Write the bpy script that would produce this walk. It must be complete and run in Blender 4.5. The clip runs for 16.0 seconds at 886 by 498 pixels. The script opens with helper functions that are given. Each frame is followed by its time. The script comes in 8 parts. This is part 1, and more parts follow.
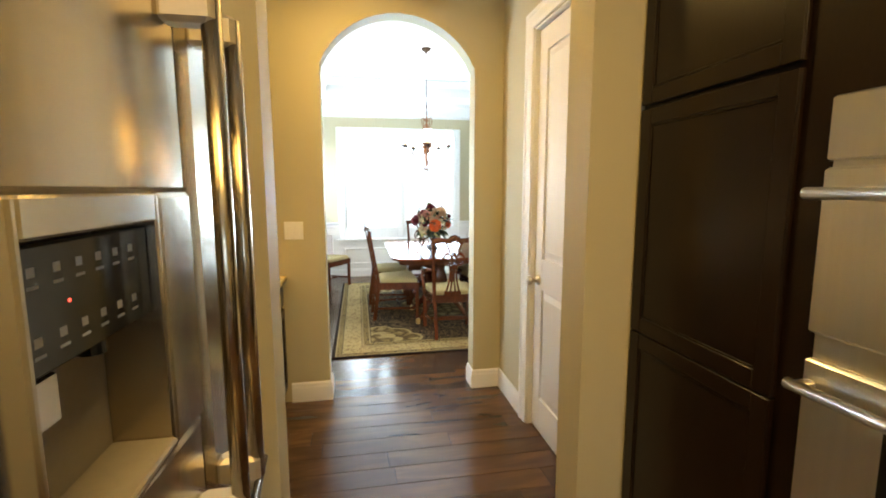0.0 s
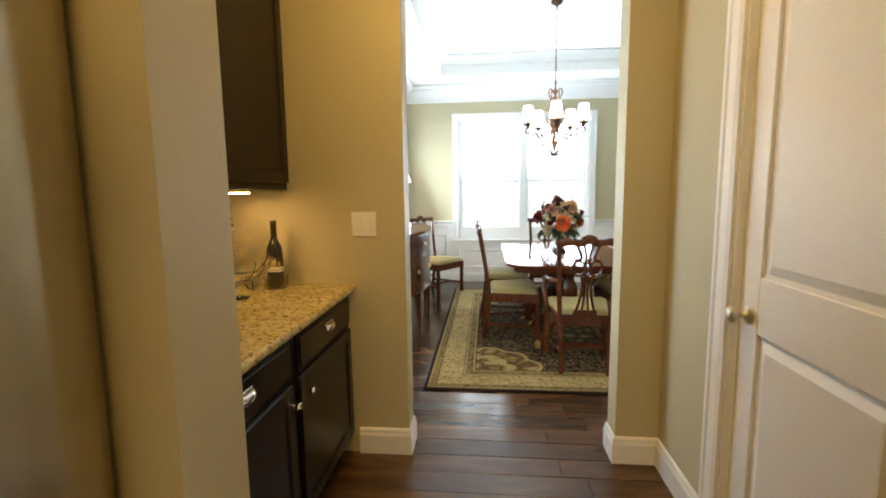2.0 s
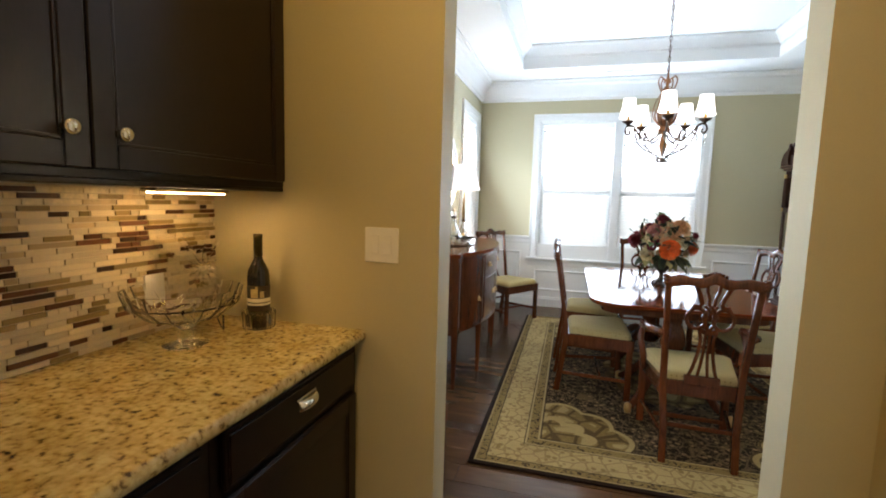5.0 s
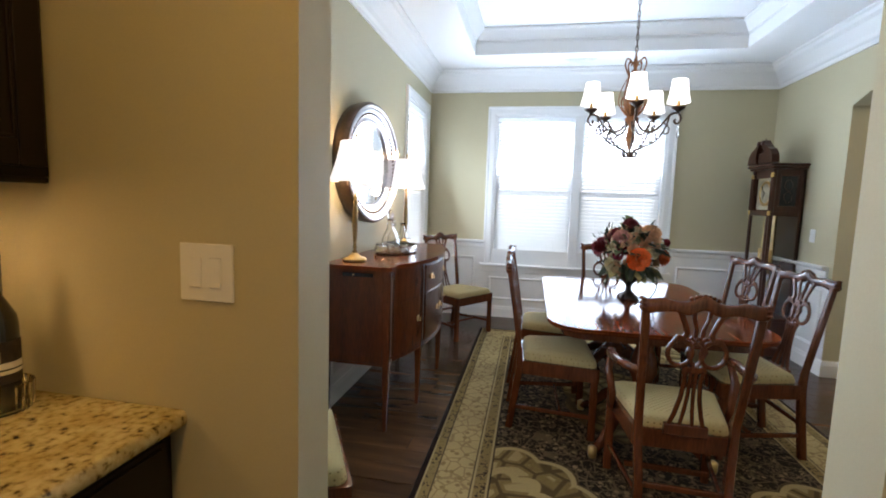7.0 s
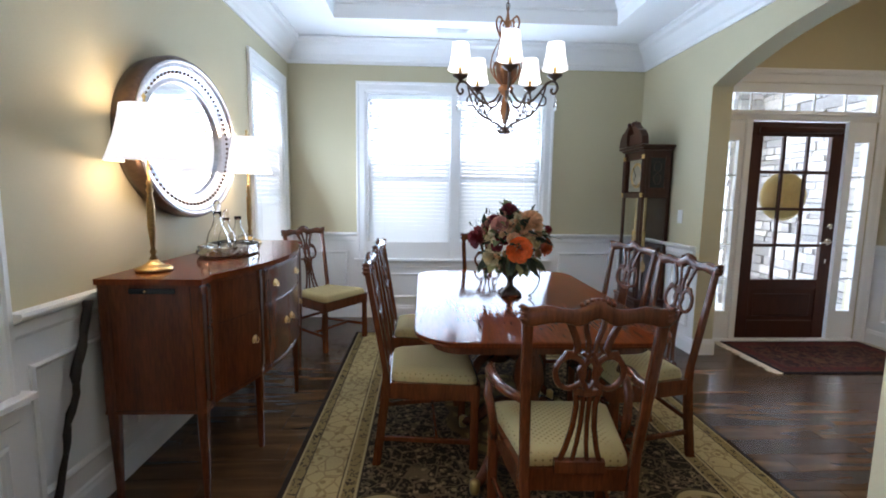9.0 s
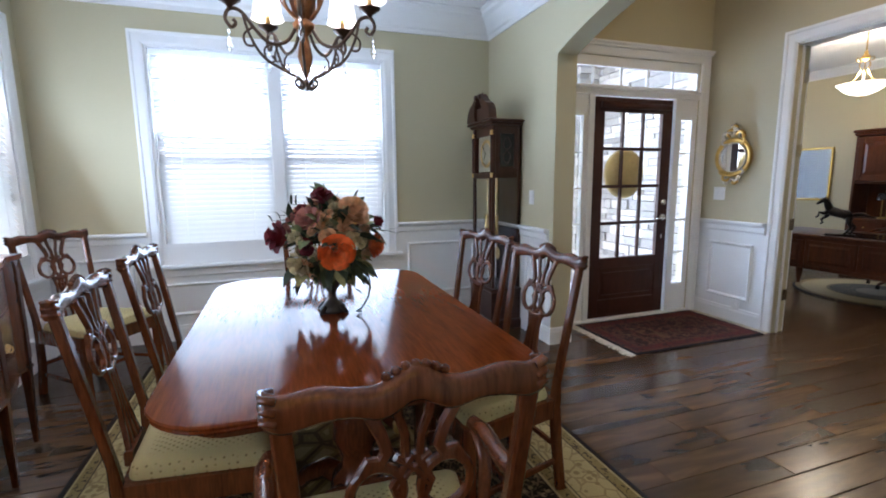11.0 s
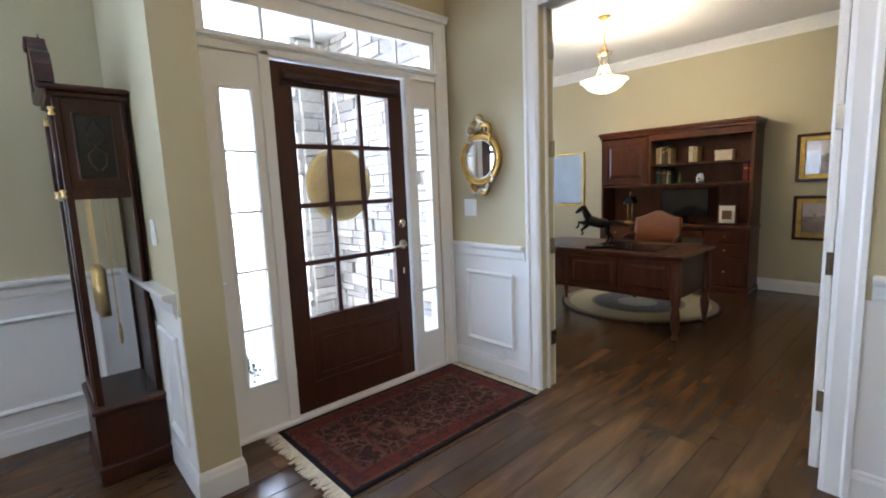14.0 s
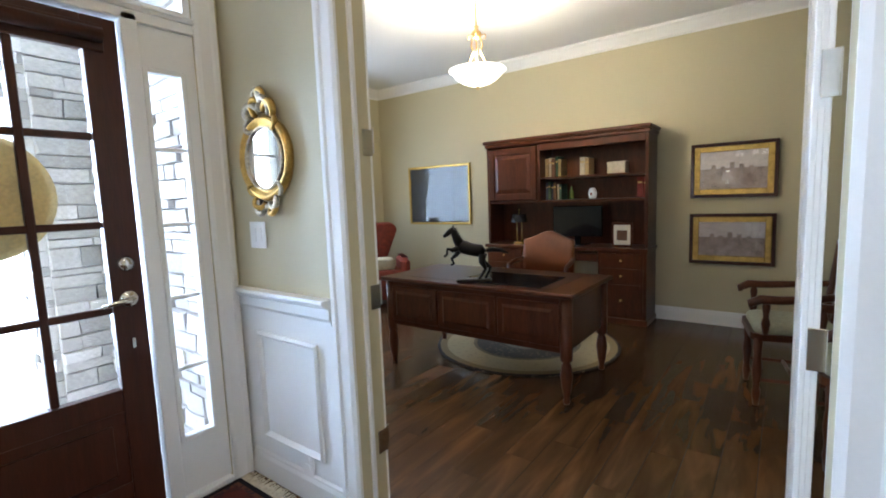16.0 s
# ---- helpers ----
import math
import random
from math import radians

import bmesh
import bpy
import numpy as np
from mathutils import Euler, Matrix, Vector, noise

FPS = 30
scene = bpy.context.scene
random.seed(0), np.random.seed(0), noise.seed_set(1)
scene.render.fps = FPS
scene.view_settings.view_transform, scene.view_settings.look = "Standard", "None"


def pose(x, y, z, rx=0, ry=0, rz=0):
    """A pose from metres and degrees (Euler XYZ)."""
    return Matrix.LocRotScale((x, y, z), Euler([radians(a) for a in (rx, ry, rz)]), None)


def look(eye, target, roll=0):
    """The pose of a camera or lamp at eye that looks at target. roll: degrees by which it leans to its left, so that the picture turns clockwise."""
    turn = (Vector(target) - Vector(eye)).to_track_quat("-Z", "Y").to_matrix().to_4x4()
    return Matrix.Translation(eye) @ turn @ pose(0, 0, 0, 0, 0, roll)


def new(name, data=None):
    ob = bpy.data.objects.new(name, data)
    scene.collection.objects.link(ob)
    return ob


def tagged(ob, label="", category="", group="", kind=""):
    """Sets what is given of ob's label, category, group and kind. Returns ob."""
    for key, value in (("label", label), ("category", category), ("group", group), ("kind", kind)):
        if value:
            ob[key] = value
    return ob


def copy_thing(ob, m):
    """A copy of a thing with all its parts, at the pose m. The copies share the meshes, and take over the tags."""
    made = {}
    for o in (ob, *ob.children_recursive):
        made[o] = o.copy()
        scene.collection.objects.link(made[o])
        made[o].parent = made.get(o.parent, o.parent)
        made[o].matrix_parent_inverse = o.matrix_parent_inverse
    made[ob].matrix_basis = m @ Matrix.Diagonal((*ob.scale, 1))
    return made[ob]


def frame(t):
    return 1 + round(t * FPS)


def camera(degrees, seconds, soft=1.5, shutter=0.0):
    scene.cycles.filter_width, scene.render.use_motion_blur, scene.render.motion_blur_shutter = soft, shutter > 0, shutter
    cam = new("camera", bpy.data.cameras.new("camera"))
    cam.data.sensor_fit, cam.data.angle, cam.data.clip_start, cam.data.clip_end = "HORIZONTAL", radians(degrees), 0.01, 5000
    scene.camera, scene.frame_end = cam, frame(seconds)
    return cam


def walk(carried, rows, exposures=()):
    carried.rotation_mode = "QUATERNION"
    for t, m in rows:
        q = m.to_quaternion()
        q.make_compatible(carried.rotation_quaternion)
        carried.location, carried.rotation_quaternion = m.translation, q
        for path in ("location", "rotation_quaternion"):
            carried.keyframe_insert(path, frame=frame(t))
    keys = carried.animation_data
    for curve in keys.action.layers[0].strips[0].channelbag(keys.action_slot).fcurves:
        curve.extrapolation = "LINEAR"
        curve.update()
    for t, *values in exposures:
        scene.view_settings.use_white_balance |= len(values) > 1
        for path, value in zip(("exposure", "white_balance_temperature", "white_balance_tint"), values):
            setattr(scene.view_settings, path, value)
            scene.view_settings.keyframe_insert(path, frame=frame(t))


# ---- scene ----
cam = camera(87.9, 16.0, soft=1.9)
PATH = [
    (0, (0.854, 0.533, 1.506), (1.212, 2.483, 1.246), -0.1),
    (0.5, (0.948, 0.834, 1.438), (1.145, 2.808, 1.187), -0.7),
    (1, (1.006, 1.076, 1.425), (1.061, 3.059, 1.171), -0.9),
    (1.5, (1.024, 1.317, 1.406), (0.955, 3.299, 1.153), -0.8),
    (2, (1.034, 1.519, 1.382), (0.844, 3.495, 1.134), -0.7),
    (2.5, (1.039, 1.708, 1.378), (0.748, 3.671, 1.133), -0.3),
    (3, (1.06, 1.826, 1.378), (0.669, 3.772, 1.137), 0.2),
    (3.5, (1.046, 1.937, 1.382), (0.585, 3.869, 1.145), 0.9),
    (3.7, (1.038, 1.981, 1.387), (0.554, 3.907, 1.151), 1.1),
    (5.8, (1.075, 2.558, 1.387), (0.543, 4.475, 1.185), 1.6),
    (6, (1.085, 2.629, 1.391), (0.572, 4.551, 1.188), 1.6),
    (6.5, (1.098, 2.786, 1.393), (0.641, 4.722, 1.189), 1.8),
    (7, (1.082, 2.936, 1.39), (0.711, 4.89, 1.184), 1.9),
    (7.5, (1.11, 3.094, 1.384), (0.832, 5.063, 1.172), 1.6),
    (8, (1.15, 3.246, 1.378), (0.984, 5.227, 1.158), 1.4),
    (8.2, (1.17, 3.297, 1.378), (1.05, 5.281, 1.153), 1.3),
    (10.5, (1.433, 4.008, 1.345), (1.948, 5.92, 1.065), -0.3),
    (11, (1.574, 4.179, 1.346), (2.224, 6.046, 1.048), -0.6),
    (11.5, (1.74, 4.36, 1.335), (2.531, 6.171, 1.028), -1.0),
    (12, (1.984, 4.539, 1.332), (2.896, 6.292, 1.022), -1.4),
    (12.5, (2.253, 4.694, 1.314), (3.276, 6.387, 1.016), -1.7),
    (13, (2.525, 4.851, 1.329), (3.653, 6.477, 1.039), -2.0),
    (13.5, (2.832, 5.013, 1.35), (4.066, 6.562, 1.067), -2.2),
    (14, (3.141, 5.175, 1.344), (4.475, 6.641, 1.076), -2.4),
    (14.5, (3.462, 5.311, 1.324), (4.882, 6.697, 1.077), -2.6),
    (15, (3.772, 5.408, 1.307), (5.263, 6.721, 1.08), -2.6),
    (15.5, (4.062, 5.498, 1.316), (5.611, 6.743, 1.093), -2.4),
    (16, (4.346, 5.555, 1.324), (5.938, 6.746, 1.105), -2.1),
]
walk(cam, [(t, look(eye, target, roll)) for t, eye, target, roll in PATH],
     exposures=[(0, 1.10, 6700, 9), (1.0, 0.97, 6900, 9), (2.0, 0.66, 7000, 11), (3.0, 0.57, 7000, 13), (3.7, 0.50, 7000, 14), (5.8, 0.18, 6600, 16), (7.5, -0.02, 6400, 18), (8.2, -0.05, 6280, 18), (10.5, 0.0, 5980, 20), (13.0, 0.06, 6050, 20), (13.7, 0.24, 6200, 19), (14.5, 0.24, 5980, 18), (16.0, 0.40, 5850, 15)])

# ---- world, sun and lamps ----
world = bpy.data.worlds.new("sky")
scene.world = world
world.use_nodes = True
wn = world.node_tree
sky = wn.nodes.new("ShaderNodeTexSky")
sky.sky_type = 'NISHITA'
sky.sun_disc = False
sky.sun_elevation, sky.sun_rotation = radians(50), radians(200)
wn.links.new(sky.outputs["Color"], wn.nodes["Background"].inputs["Color"])
wn.nodes["Background"].inputs["Strength"].default_value = 0.15
sun = new("sun", bpy.data.lights.new("sun", 'SUN'))
sun.data.energy, sun.data.angle, sun.data.color = 3.0, radians(0.5), (1.0, 0.95, 0.88)
sun.matrix_world = look((0, 0, 20), (6, 13, 0))


def area_lamp(name, eye, target, w, h, watts, colour, spread=180):
    ob = new(name, bpy.data.lights.new(name, 'AREA'))
    ob.data.shape, ob.data.size, ob.data.size_y = 'RECTANGLE', w, h
    ob.data.energy, ob.data.color, ob.data.spread = watts, colour, radians(spread)
    ob.matrix_world = look(eye, target)
    return ob


def bulb(name, place, watts, colour, radius=0.03):
    ob = new(name, bpy.data.lights.new(name, 'POINT'))
    ob.data.energy, ob.data.color, ob.data.shadow_soft_size = watts, colour, radius
    ob.location = place
    return ob


DAY = (0.62, 0.81, 1.0)
WARM = (1.0, 0.75, 0.45)
AMBER = (1.0, 0.62, 0.18)
# daylight through the window openings
area_lamp("window_light_north", (1.56, 8.44, 1.6), (1.56, 5, 4.2), 1.85, 1.75, 84, DAY, 140)
area_lamp("window_light_west_near", (-0.10, 4.60, 1.6), (3, 4.6, 2.9), 0.78, 1.75, 24, DAY, 150)
area_lamp("window_light_west_far", (-0.10, 7.88, 1.6), (3, 7.88, 2.9), 0.78, 1.75, 24, DAY, 150)
area_lamp("study_window_light", (7.6, 10.35, 1.6), (7.6, 6, 1.0), 1.6, 1.4, 28, DAY)
area_lamp("porch_mouth_light", (4.45, 11.05, 1.25), (4.45, 5, 0.9), 1.3, 2.7, 330, (0.55, 0.76, 1.0))
# added daylight from an unseen window, for oven and refrigerator reflections
area_lamp("added_kitchen_daylight", (1.1, -2.94, 1.5), (1.1, 2, 1.3), 1.5, 1.2, 9, DAY)
# ceiling lamps in kitchen, pantry and foyer
area_lamp("kitchen_can", (1.0, 0.3, 2.88), (1.0, 0.3, 0), 0.9, 0.9, 28, AMBER)
area_lamp("pantry_can", (0.85, 3.0, 2.88), (0.85, 3.0, 0), 0.16, 0.16, 12.0, AMBER)
area_lamp("foyer_can", (4.6, 5.6, 3.45), (4.6, 5.6, 0), 0.4, 0.4, 17, WARM)

# ---- materials ----


def nodes_of(name):
    m = bpy.data.materials.new(name)
    m.use_nodes = True
    return m, m.node_tree, m.node_tree.nodes["Principled BSDF"]


def surface(name, colour, rough=0.5, metal=0.0, vary=0.12, scale=3.0, fine=60.0, bump=0.0, coat=0.0, alpha=1.0, ior=1.45, stretch=(1, 1, 1), dark=None, random_object=0.0, gloss=0.5):
    """A mottled surface: variation at two scales, fine relief."""
    m, t, b = nodes_of(name)
    n, l = t.nodes, t.links
    tc = n.new("ShaderNodeTexCoord")
    mp = n.new("ShaderNodeMapping")
    mp.inputs["Scale"].default_value = stretch
    l.new(tc.outputs["Object"], mp.inputs["Vector"])
    a, c = n.new("ShaderNodeTexNoise"), n.new("ShaderNodeTexNoise")
    a.inputs["Scale"].default_value, c.inputs["Scale"].default_value = scale, fine
    a.inputs["Detail"].default_value = 4
    for x in (a, c):
        l.new(mp.outputs["Vector"], x.inputs["Vector"])
    mix = n.new("ShaderNodeMath")
    mix.operation = 'ADD'
    l.new(a.outputs["Fac"], mix.inputs[0])
    l.new(c.outputs["Fac"], mix.inputs[1])
    ramp = n.new("ShaderNodeMapRange")
    ramp.inputs["From Min"].default_value, ramp.inputs["From Max"].default_value = 0.6, 1.4
    ramp.inputs["To Min"].default_value, ramp.inputs["To Max"].default_value = 0, 1
    l.new(mix.outputs[0], ramp.inputs["Value"])
    cm = n.new("ShaderNodeMix")
    cm.data_type = 'RGBA'
    lo = dark or tuple(v * (1 - vary) for v in colour)
    hi = tuple(min(1, v * (1 + vary)) for v in colour)
    cm.inputs["A"].default_value, cm.inputs["B"].default_value = (*lo, 1), (*hi, 1)
    l.new(ramp.outputs["Result"], cm.inputs["Factor"])
    out = cm.outputs["Result"]
    if random_object:
        oi = n.new("ShaderNodeObjectInfo")
        hs = n.new("ShaderNodeHueSaturation")
        mr = n.new("ShaderNodeMapRange")
        mr.inputs["To Min"].default_value, mr.inputs["To Max"].default_value = 1 - random_object, 1 + random_object
        l.new(oi.outputs["Random"], mr.inputs["Value"])
        l.new(mr.outputs["Result"], hs.inputs["Value"])
        l.new(out, hs.inputs["Color"])
        out = hs.outputs["Color"]
    l.new(out, b.inputs["Base Color"])
    b.inputs["Roughness"].default_value, b.inputs["Metallic"].default_value = rough, metal
    b.inputs["Coat Weight"].default_value = coat
    b.inputs["Coat Roughness"].default_value = 0.08
    b.inputs["IOR"].default_value = ior
    b.inputs["Specular IOR Level"].default_value = gloss
    if bump:
        bp = n.new("ShaderNodeBump")
        bp.inputs["Strength"].default_value, bp.inputs["Distance"].default_value = bump, 0.002
        l.new(c.outputs["Fac"], bp.inputs["Height"])
        l.new(bp.outputs["Normal"], b.inputs["Normal"])
    return m


def glow(name, colour, strength):
    m, t, b = nodes_of(name)
    b.inputs["Base Color"].default_value = (*colour, 1)
    b.inputs["Emission Color"].default_value = (*colour, 1)
    b.inputs["Emission Strength"].default_value = strength
    b.inputs["Roughness"].default_value = 0.6
    return m


def clear(name, colour=(1, 1, 1), rough=0.0, ior=1.45):
    m, t, b = nodes_of(name)
    b.inputs["Base Color"].default_value = (*colour, 1)
    b.inputs["Transmission Weight"].default_value = 1
    b.inputs["Roughness"].default_value = rough
    b.inputs["IOR"].default_value = ior
    return m


PAINT = surface("wall_paint", (0.50, 0.450, 0.295), 0.62, vary=0.03, scale=1.2, fine=180, bump=0.12)
TRIM = surface("trim_paint", (0.80, 0.80, 0.79), 0.35, vary=0.02, scale=2, fine=90, bump=0.03)
CEIL = surface("ceiling_paint", (0.82, 0.82, 0.81), 0.8, vary=0.02, scale=1, fine=200, bump=0.1)
ESPRESSO = surface("espresso_wood", (0.011, 0.006, 0.004), 0.28, vary=0.3, scale=4, fine=50, stretch=(3, 3, 0.6), bump=0.03, gloss=0.34)
STEEL = surface("brushed_steel", (0.50, 0.45, 0.35), 0.24, 1.0, vary=0.05, scale=2, fine=120, stretch=(1, 1, 30), bump=0.02)
CHROME = surface("satin_nickel", (0.72, 0.69, 0.64), 0.18, 1.0, vary=0.04)
MAHOG = surface("mahogany", (0.098, 0.027, 0.009), 0.26, vary=0.5, scale=3, fine=22, stretch=(6, 6, 0.7), bump=0.03, coat=0.15, gloss=0.45)
TABLETOP = surface("polished_mahogany", (0.13, 0.028, 0.007), 0.10, vary=0.4, scale=2, fine=18, stretch=(7, 0.6, 1), gloss=0.07)
WALNUT = surface("dark_walnut", (0.046, 0.013, 0.006), 0.28, vary=0.4, scale=3, fine=24, stretch=(6, 6, 0.7), bump=0.04, coat=0.1, gloss=0.35)
CHERRY = surface("cherry_wood", (0.080, 0.023, 0.009), 0.28, vary=0.4, scale=3, fine=24, stretch=(6, 6, 0.7), bump=0.04, coat=0.1, gloss=0.35)
DOORWOOD = surface("stained_door_wood", (0.050, 0.014, 0.007), 0.36, vary=0.35, scale=3, fine=30, stretch=(8, 8, 0.6), bump=0.05, gloss=0.4)
GROUND = surface("concrete", (0.42, 0.40, 0.37), 0.85, vary=0.15, scale=2, fine=40, bump=0.2)
GLASS = clear("window_glass")
BLACK = surface("black_gloss", (0.01, 0.01, 0.011), 0.12, vary=0.1)

# ---- mesh helpers ----


def mesh_object(name, bm, material, smooth=False):
    me = bpy.data.meshes.new(name)
    bmesh.ops.recalc_face_normals(bm, faces=bm.faces)
    bm.to_mesh(me)
    bm.free()
    if smooth:
        for p in me.polygons:
            p.use_smooth = True
    me.materials.append(material)
    return new(name, me)


def part(name, bm, material, parent, label="", smooth=False):
    ob = mesh_object(name, bm, material, smooth)
    ob.parent = parent
    if label:
        ob["label"] = label
    return ob


def structure(name, bm, material, label, category, smooth=False):
    return tagged(mesh_object(name, bm, material, smooth), label, category, kind="structure")


def thing(name, label, category, place=(0, 0, 0), turn=0.0, group=""):
    ob = new(name)
    ob.empty_display_size = 0.1
    ob.matrix_world = pose(*place, 0, 0, turn)
    return tagged(ob, label, category, group)


def prism(bm, low, high):
    """Joins two rings of the same count into a closed solid."""
    a = [bm.verts.new(v) for v in low]
    b = [bm.verts.new(v) for v in high]
    n = len(a)
    bm.faces.new(a)
    bm.faces.new(b)
    for i in range(n):
        bm.faces.new((a[i], a[(i + 1) % n], b[(i + 1) % n], b[i]))


def block(x0, x1, y0, y1, z0, z1, bevel=0.0, bm=None):
    bm = bm or bmesh.new()
    x0, x1 = min(x0, x1), max(x0, x1)
    y0, y1 = min(y0, y1), max(y0, y1)
    c = min(bevel, (x1 - x0) * 0.45, (y1 - y0) * 0.45, (z1 - z0) * 0.45)
    if c <= 0:
        ring = [(x0, y0), (x1, y0), (x1, y1), (x0, y1)]
        prism(bm, [(x, y, z0) for x, y in ring], [(x, y, z1) for x, y in ring])
        return bm
    rings = []
    for inset, z in ((c, z0), (0, z0 + c), (0, z1 - c), (c, z1)):
        xa, xb, ya, yb = x0 + inset, x1 - inset, y0 + inset, y1 - inset
        k = c
        rings.append([bm.verts.new(v) for v in ((xa + k, ya, z), (xb - k, ya, z), (xb, ya + k, z), (xb, yb - k, z), (xb - k, yb, z), (xa + k, yb, z), (xa, yb - k, z), (xa, ya + k, z))])
    skin(bm, rings, True)
    return bm


def skin(bm, rings, caps=True, closed=True):
    n = len(rings[0])
    for r, s in zip(rings, rings[1:]):
        for i in range(n if closed else n - 1):
            j = (i + 1) % n
            bm.faces.new((r[i], r[j], s[j], s[i]))
    if caps:
        bm.faces.new(rings[0])
        bm.faces.new(rings[-1])


def lathe(profile, steps=24, centre=(0, 0, 0), bm=None, caps=True):
    """Turns (radius, height) pairs round the z axis."""
    bm = bm or bmesh.new()
    cx, cy, cz = centre
    rings = []
    for r, z in profile:
        r = max(r, 0.0005)
        rings.append([bm.verts.new((cx + r * math.cos(2 * math.pi * i / steps), cy + r * math.sin(2 * math.pi * i / steps), cz + z)) for i in range(steps)])
    skin(bm, rings, caps)
    return bm


def tube(points, radius, steps=8, bm=None, caps=True):
    """A round bar along points; radius is one number or one for each point."""
    bm = bm or bmesh.new()
    pts = [Vector(p) for p in points]
    rad = radius if isinstance(radius, (list, tuple)) else [radius] * len(pts)
    up = None
    rings = []
    for i, p in enumerate(pts):
        d = (pts[min(i + 1, len(pts) - 1)] - pts[max(i - 1, 0)]).normalized()
        if up is None:
            up = Vector((0, 0, 1)) if abs(d.z) < 0.9 else Vector((1, 0, 0))
        side = d.cross(up).normalized()
        up = side.cross(d).normalized()
        rings.append([bm.verts.new(p + rad[i] * (math.cos(2 * math.pi * k / steps) * side + math.sin(2 * math.pi * k / steps) * up)) for k in range(steps)])
    skin(bm, rings, caps)
    return bm


def bar(points, sizes, axis_w=(1, 0, 0), axis_h=(0, 1, 0), bm=None):
    """A rectangular bar along points with a (width, depth) at each, chamfered."""
    bm = bm or bmesh.new()
    w, h = Vector(axis_w), Vector(axis_h)
    rings = []
    for p, (a, b) in zip(points, sizes):
        p = Vector(p)
        k = min(a, b) * 0.18
        ring = ((-a / 2 + k, -b / 2), (a / 2 - k, -b / 2), (a / 2, -b / 2 + k), (a / 2, b / 2 - k), (a / 2 - k, b / 2), (-a / 2 + k, b / 2), (-a / 2, b / 2 - k), (-a / 2, -b / 2 + k))
        rings.append([bm.verts.new(p + u * w + v * h) for u, v in ring])
    skin(bm, rings, True)
    return bm


def slab(outline, z0, z1, bm=None):
    bm = bm or bmesh.new()
    prism(bm, [(x, y, z0) for x, y in outline], [(x, y, z1) for x, y in outline])
    return bm


def moulding(profile, start, end, out, bm=None, mitre=(0, 0)):
    """Runs a profile of (out, up) pairs from start to end along a wall; out: the way that it stands off the wall."""
    bm = bm or bmesh.new()
    s, e, o = Vector(start), Vector(end), Vector(out)
    d = (e - s).normalized()
    rings = []
    for p, sign, m in ((s, 1, mitre[0]), (e, -1, mitre[1])):
        rings.append([bm.verts.new(p + a * o + b * Vector((0, 0, 1)) + d * sign * a * m) for a, b in profile])
    skin(bm, rings, True)
    return bm


def wall(name, along, a0, a1, b0, b1, z0, z1, openings, material, label):
    """A wall along 'x' or 'y' from a0 to a1, b0 to b1 thick. openings: (start, end, sill, head, rise): rise > 0 is an arch above the head."""
    bm = bmesh.new()

    def solid(u0, u1, low, high):
        (la, lb), (ha, hb) = low, high
        if max(ha - la, hb - lb) < 1e-4:
            return
        ring = [(u0, la), (u1, lb), (u1, hb), (u0, ha)]
        if along == 'x':
            prism(bm, [(u, b0, z) for u, z in ring], [(u, b1, z) for u, z in ring])
        else:
            prism(bm, [(b0, u, z) for u, z in ring], [(b1, u, z) for u, z in ring])

    at = a0
    for s, e, sill, head, rise in sorted(openings):
        solid(at, s, (z0, z0), (z1, z1))
        if sill > z0:
            solid(s, e, (z0, z0), (sill, sill))
        if rise:
            # a segment of a circle that meets the jambs at an angle
            half, mid, steps = (e - s) / 2, (s + e) / 2, 28
            radius = (half * half + rise * rise) / (2 * rise)
            for i in range(steps):
                u0, u1 = s + (e - s) * i / steps, s + (e - s) * (i + 1) / steps
                f = [head + rise - radius + math.sqrt(radius ** 2 - (u - mid) ** 2) for u in (u0, u1)]
                solid(u0, u1, f, (z1, z1))
        else:
            solid(s, e, (head, head), (z1, z1))
        at = e
    solid(at, a1, (z0, z0), (z1, z1))
    bmesh.ops.remove_doubles(bm, verts=bm.verts, dist=1e-5)
    return structure(name, bm, material, label, "wall")

# ---- the large structure ----
W, E, N, S = -0.18, 3.585, 8.52, 3.93          # dining room
HALL_Y, HALL_X = 3.785, 1.89                    # pantry passage
FX0, FX1, FY = 3.76, 5.515, 7.67                # foyer
SX0, SX1, SY1 = 5.65, 9.42, 10.45               # study
CEILING = 2.92

structure("ground", block(-60, 60, -60, 60, -0.35, -0.25), GROUND, "pale concrete ground around the house", "ground")
wall("wall_pantry", 'x', -0.45, 5.65, HALL_Y, S, 0, 3.3, [(0.625, 1.680, 0, 2.33, 0.34)], PAINT, "tan painted wall with an arched opening")
wall("wall_dining_west", 'y', S, N + 0.15, W - 0.15, W, 0, 3.3, [(4.20, 5.01, 0.66, 2.42, 0), (7.48, 8.29, 0.66, 2.42, 0)], PAINT, "tan painted wall with two windows")
wall("wall_dining_north", 'x', W, FX0, N, N + 0.15, 0, 3.3, [(0.62, 2.52, 0.66, 2.42, 0)], PAINT, "tan painted wall with a double window")
wall("wall_dining_east", 'y', S, N, E, FX0, 0, 3.6, [(4.75, 7.305, 0, 2.27, 0.25)], PAINT, "tan painted wall with a wide arched opening")
wall("wall_foyer_north", 'x', FX0, SX0, FY, FY + 0.15, 0, 3.6, [(3.86, 5.40, 0, 2.40, 0)], PAINT, "tan painted wall around the front door")
wall("wall_foyer_east", 'y', 2.0, SY1, FX1, SX0, 0, 3.6, [(5.46, 6.87, 0, 2.39, 0)], PAINT, "tan painted wall with a wide double-door opening")
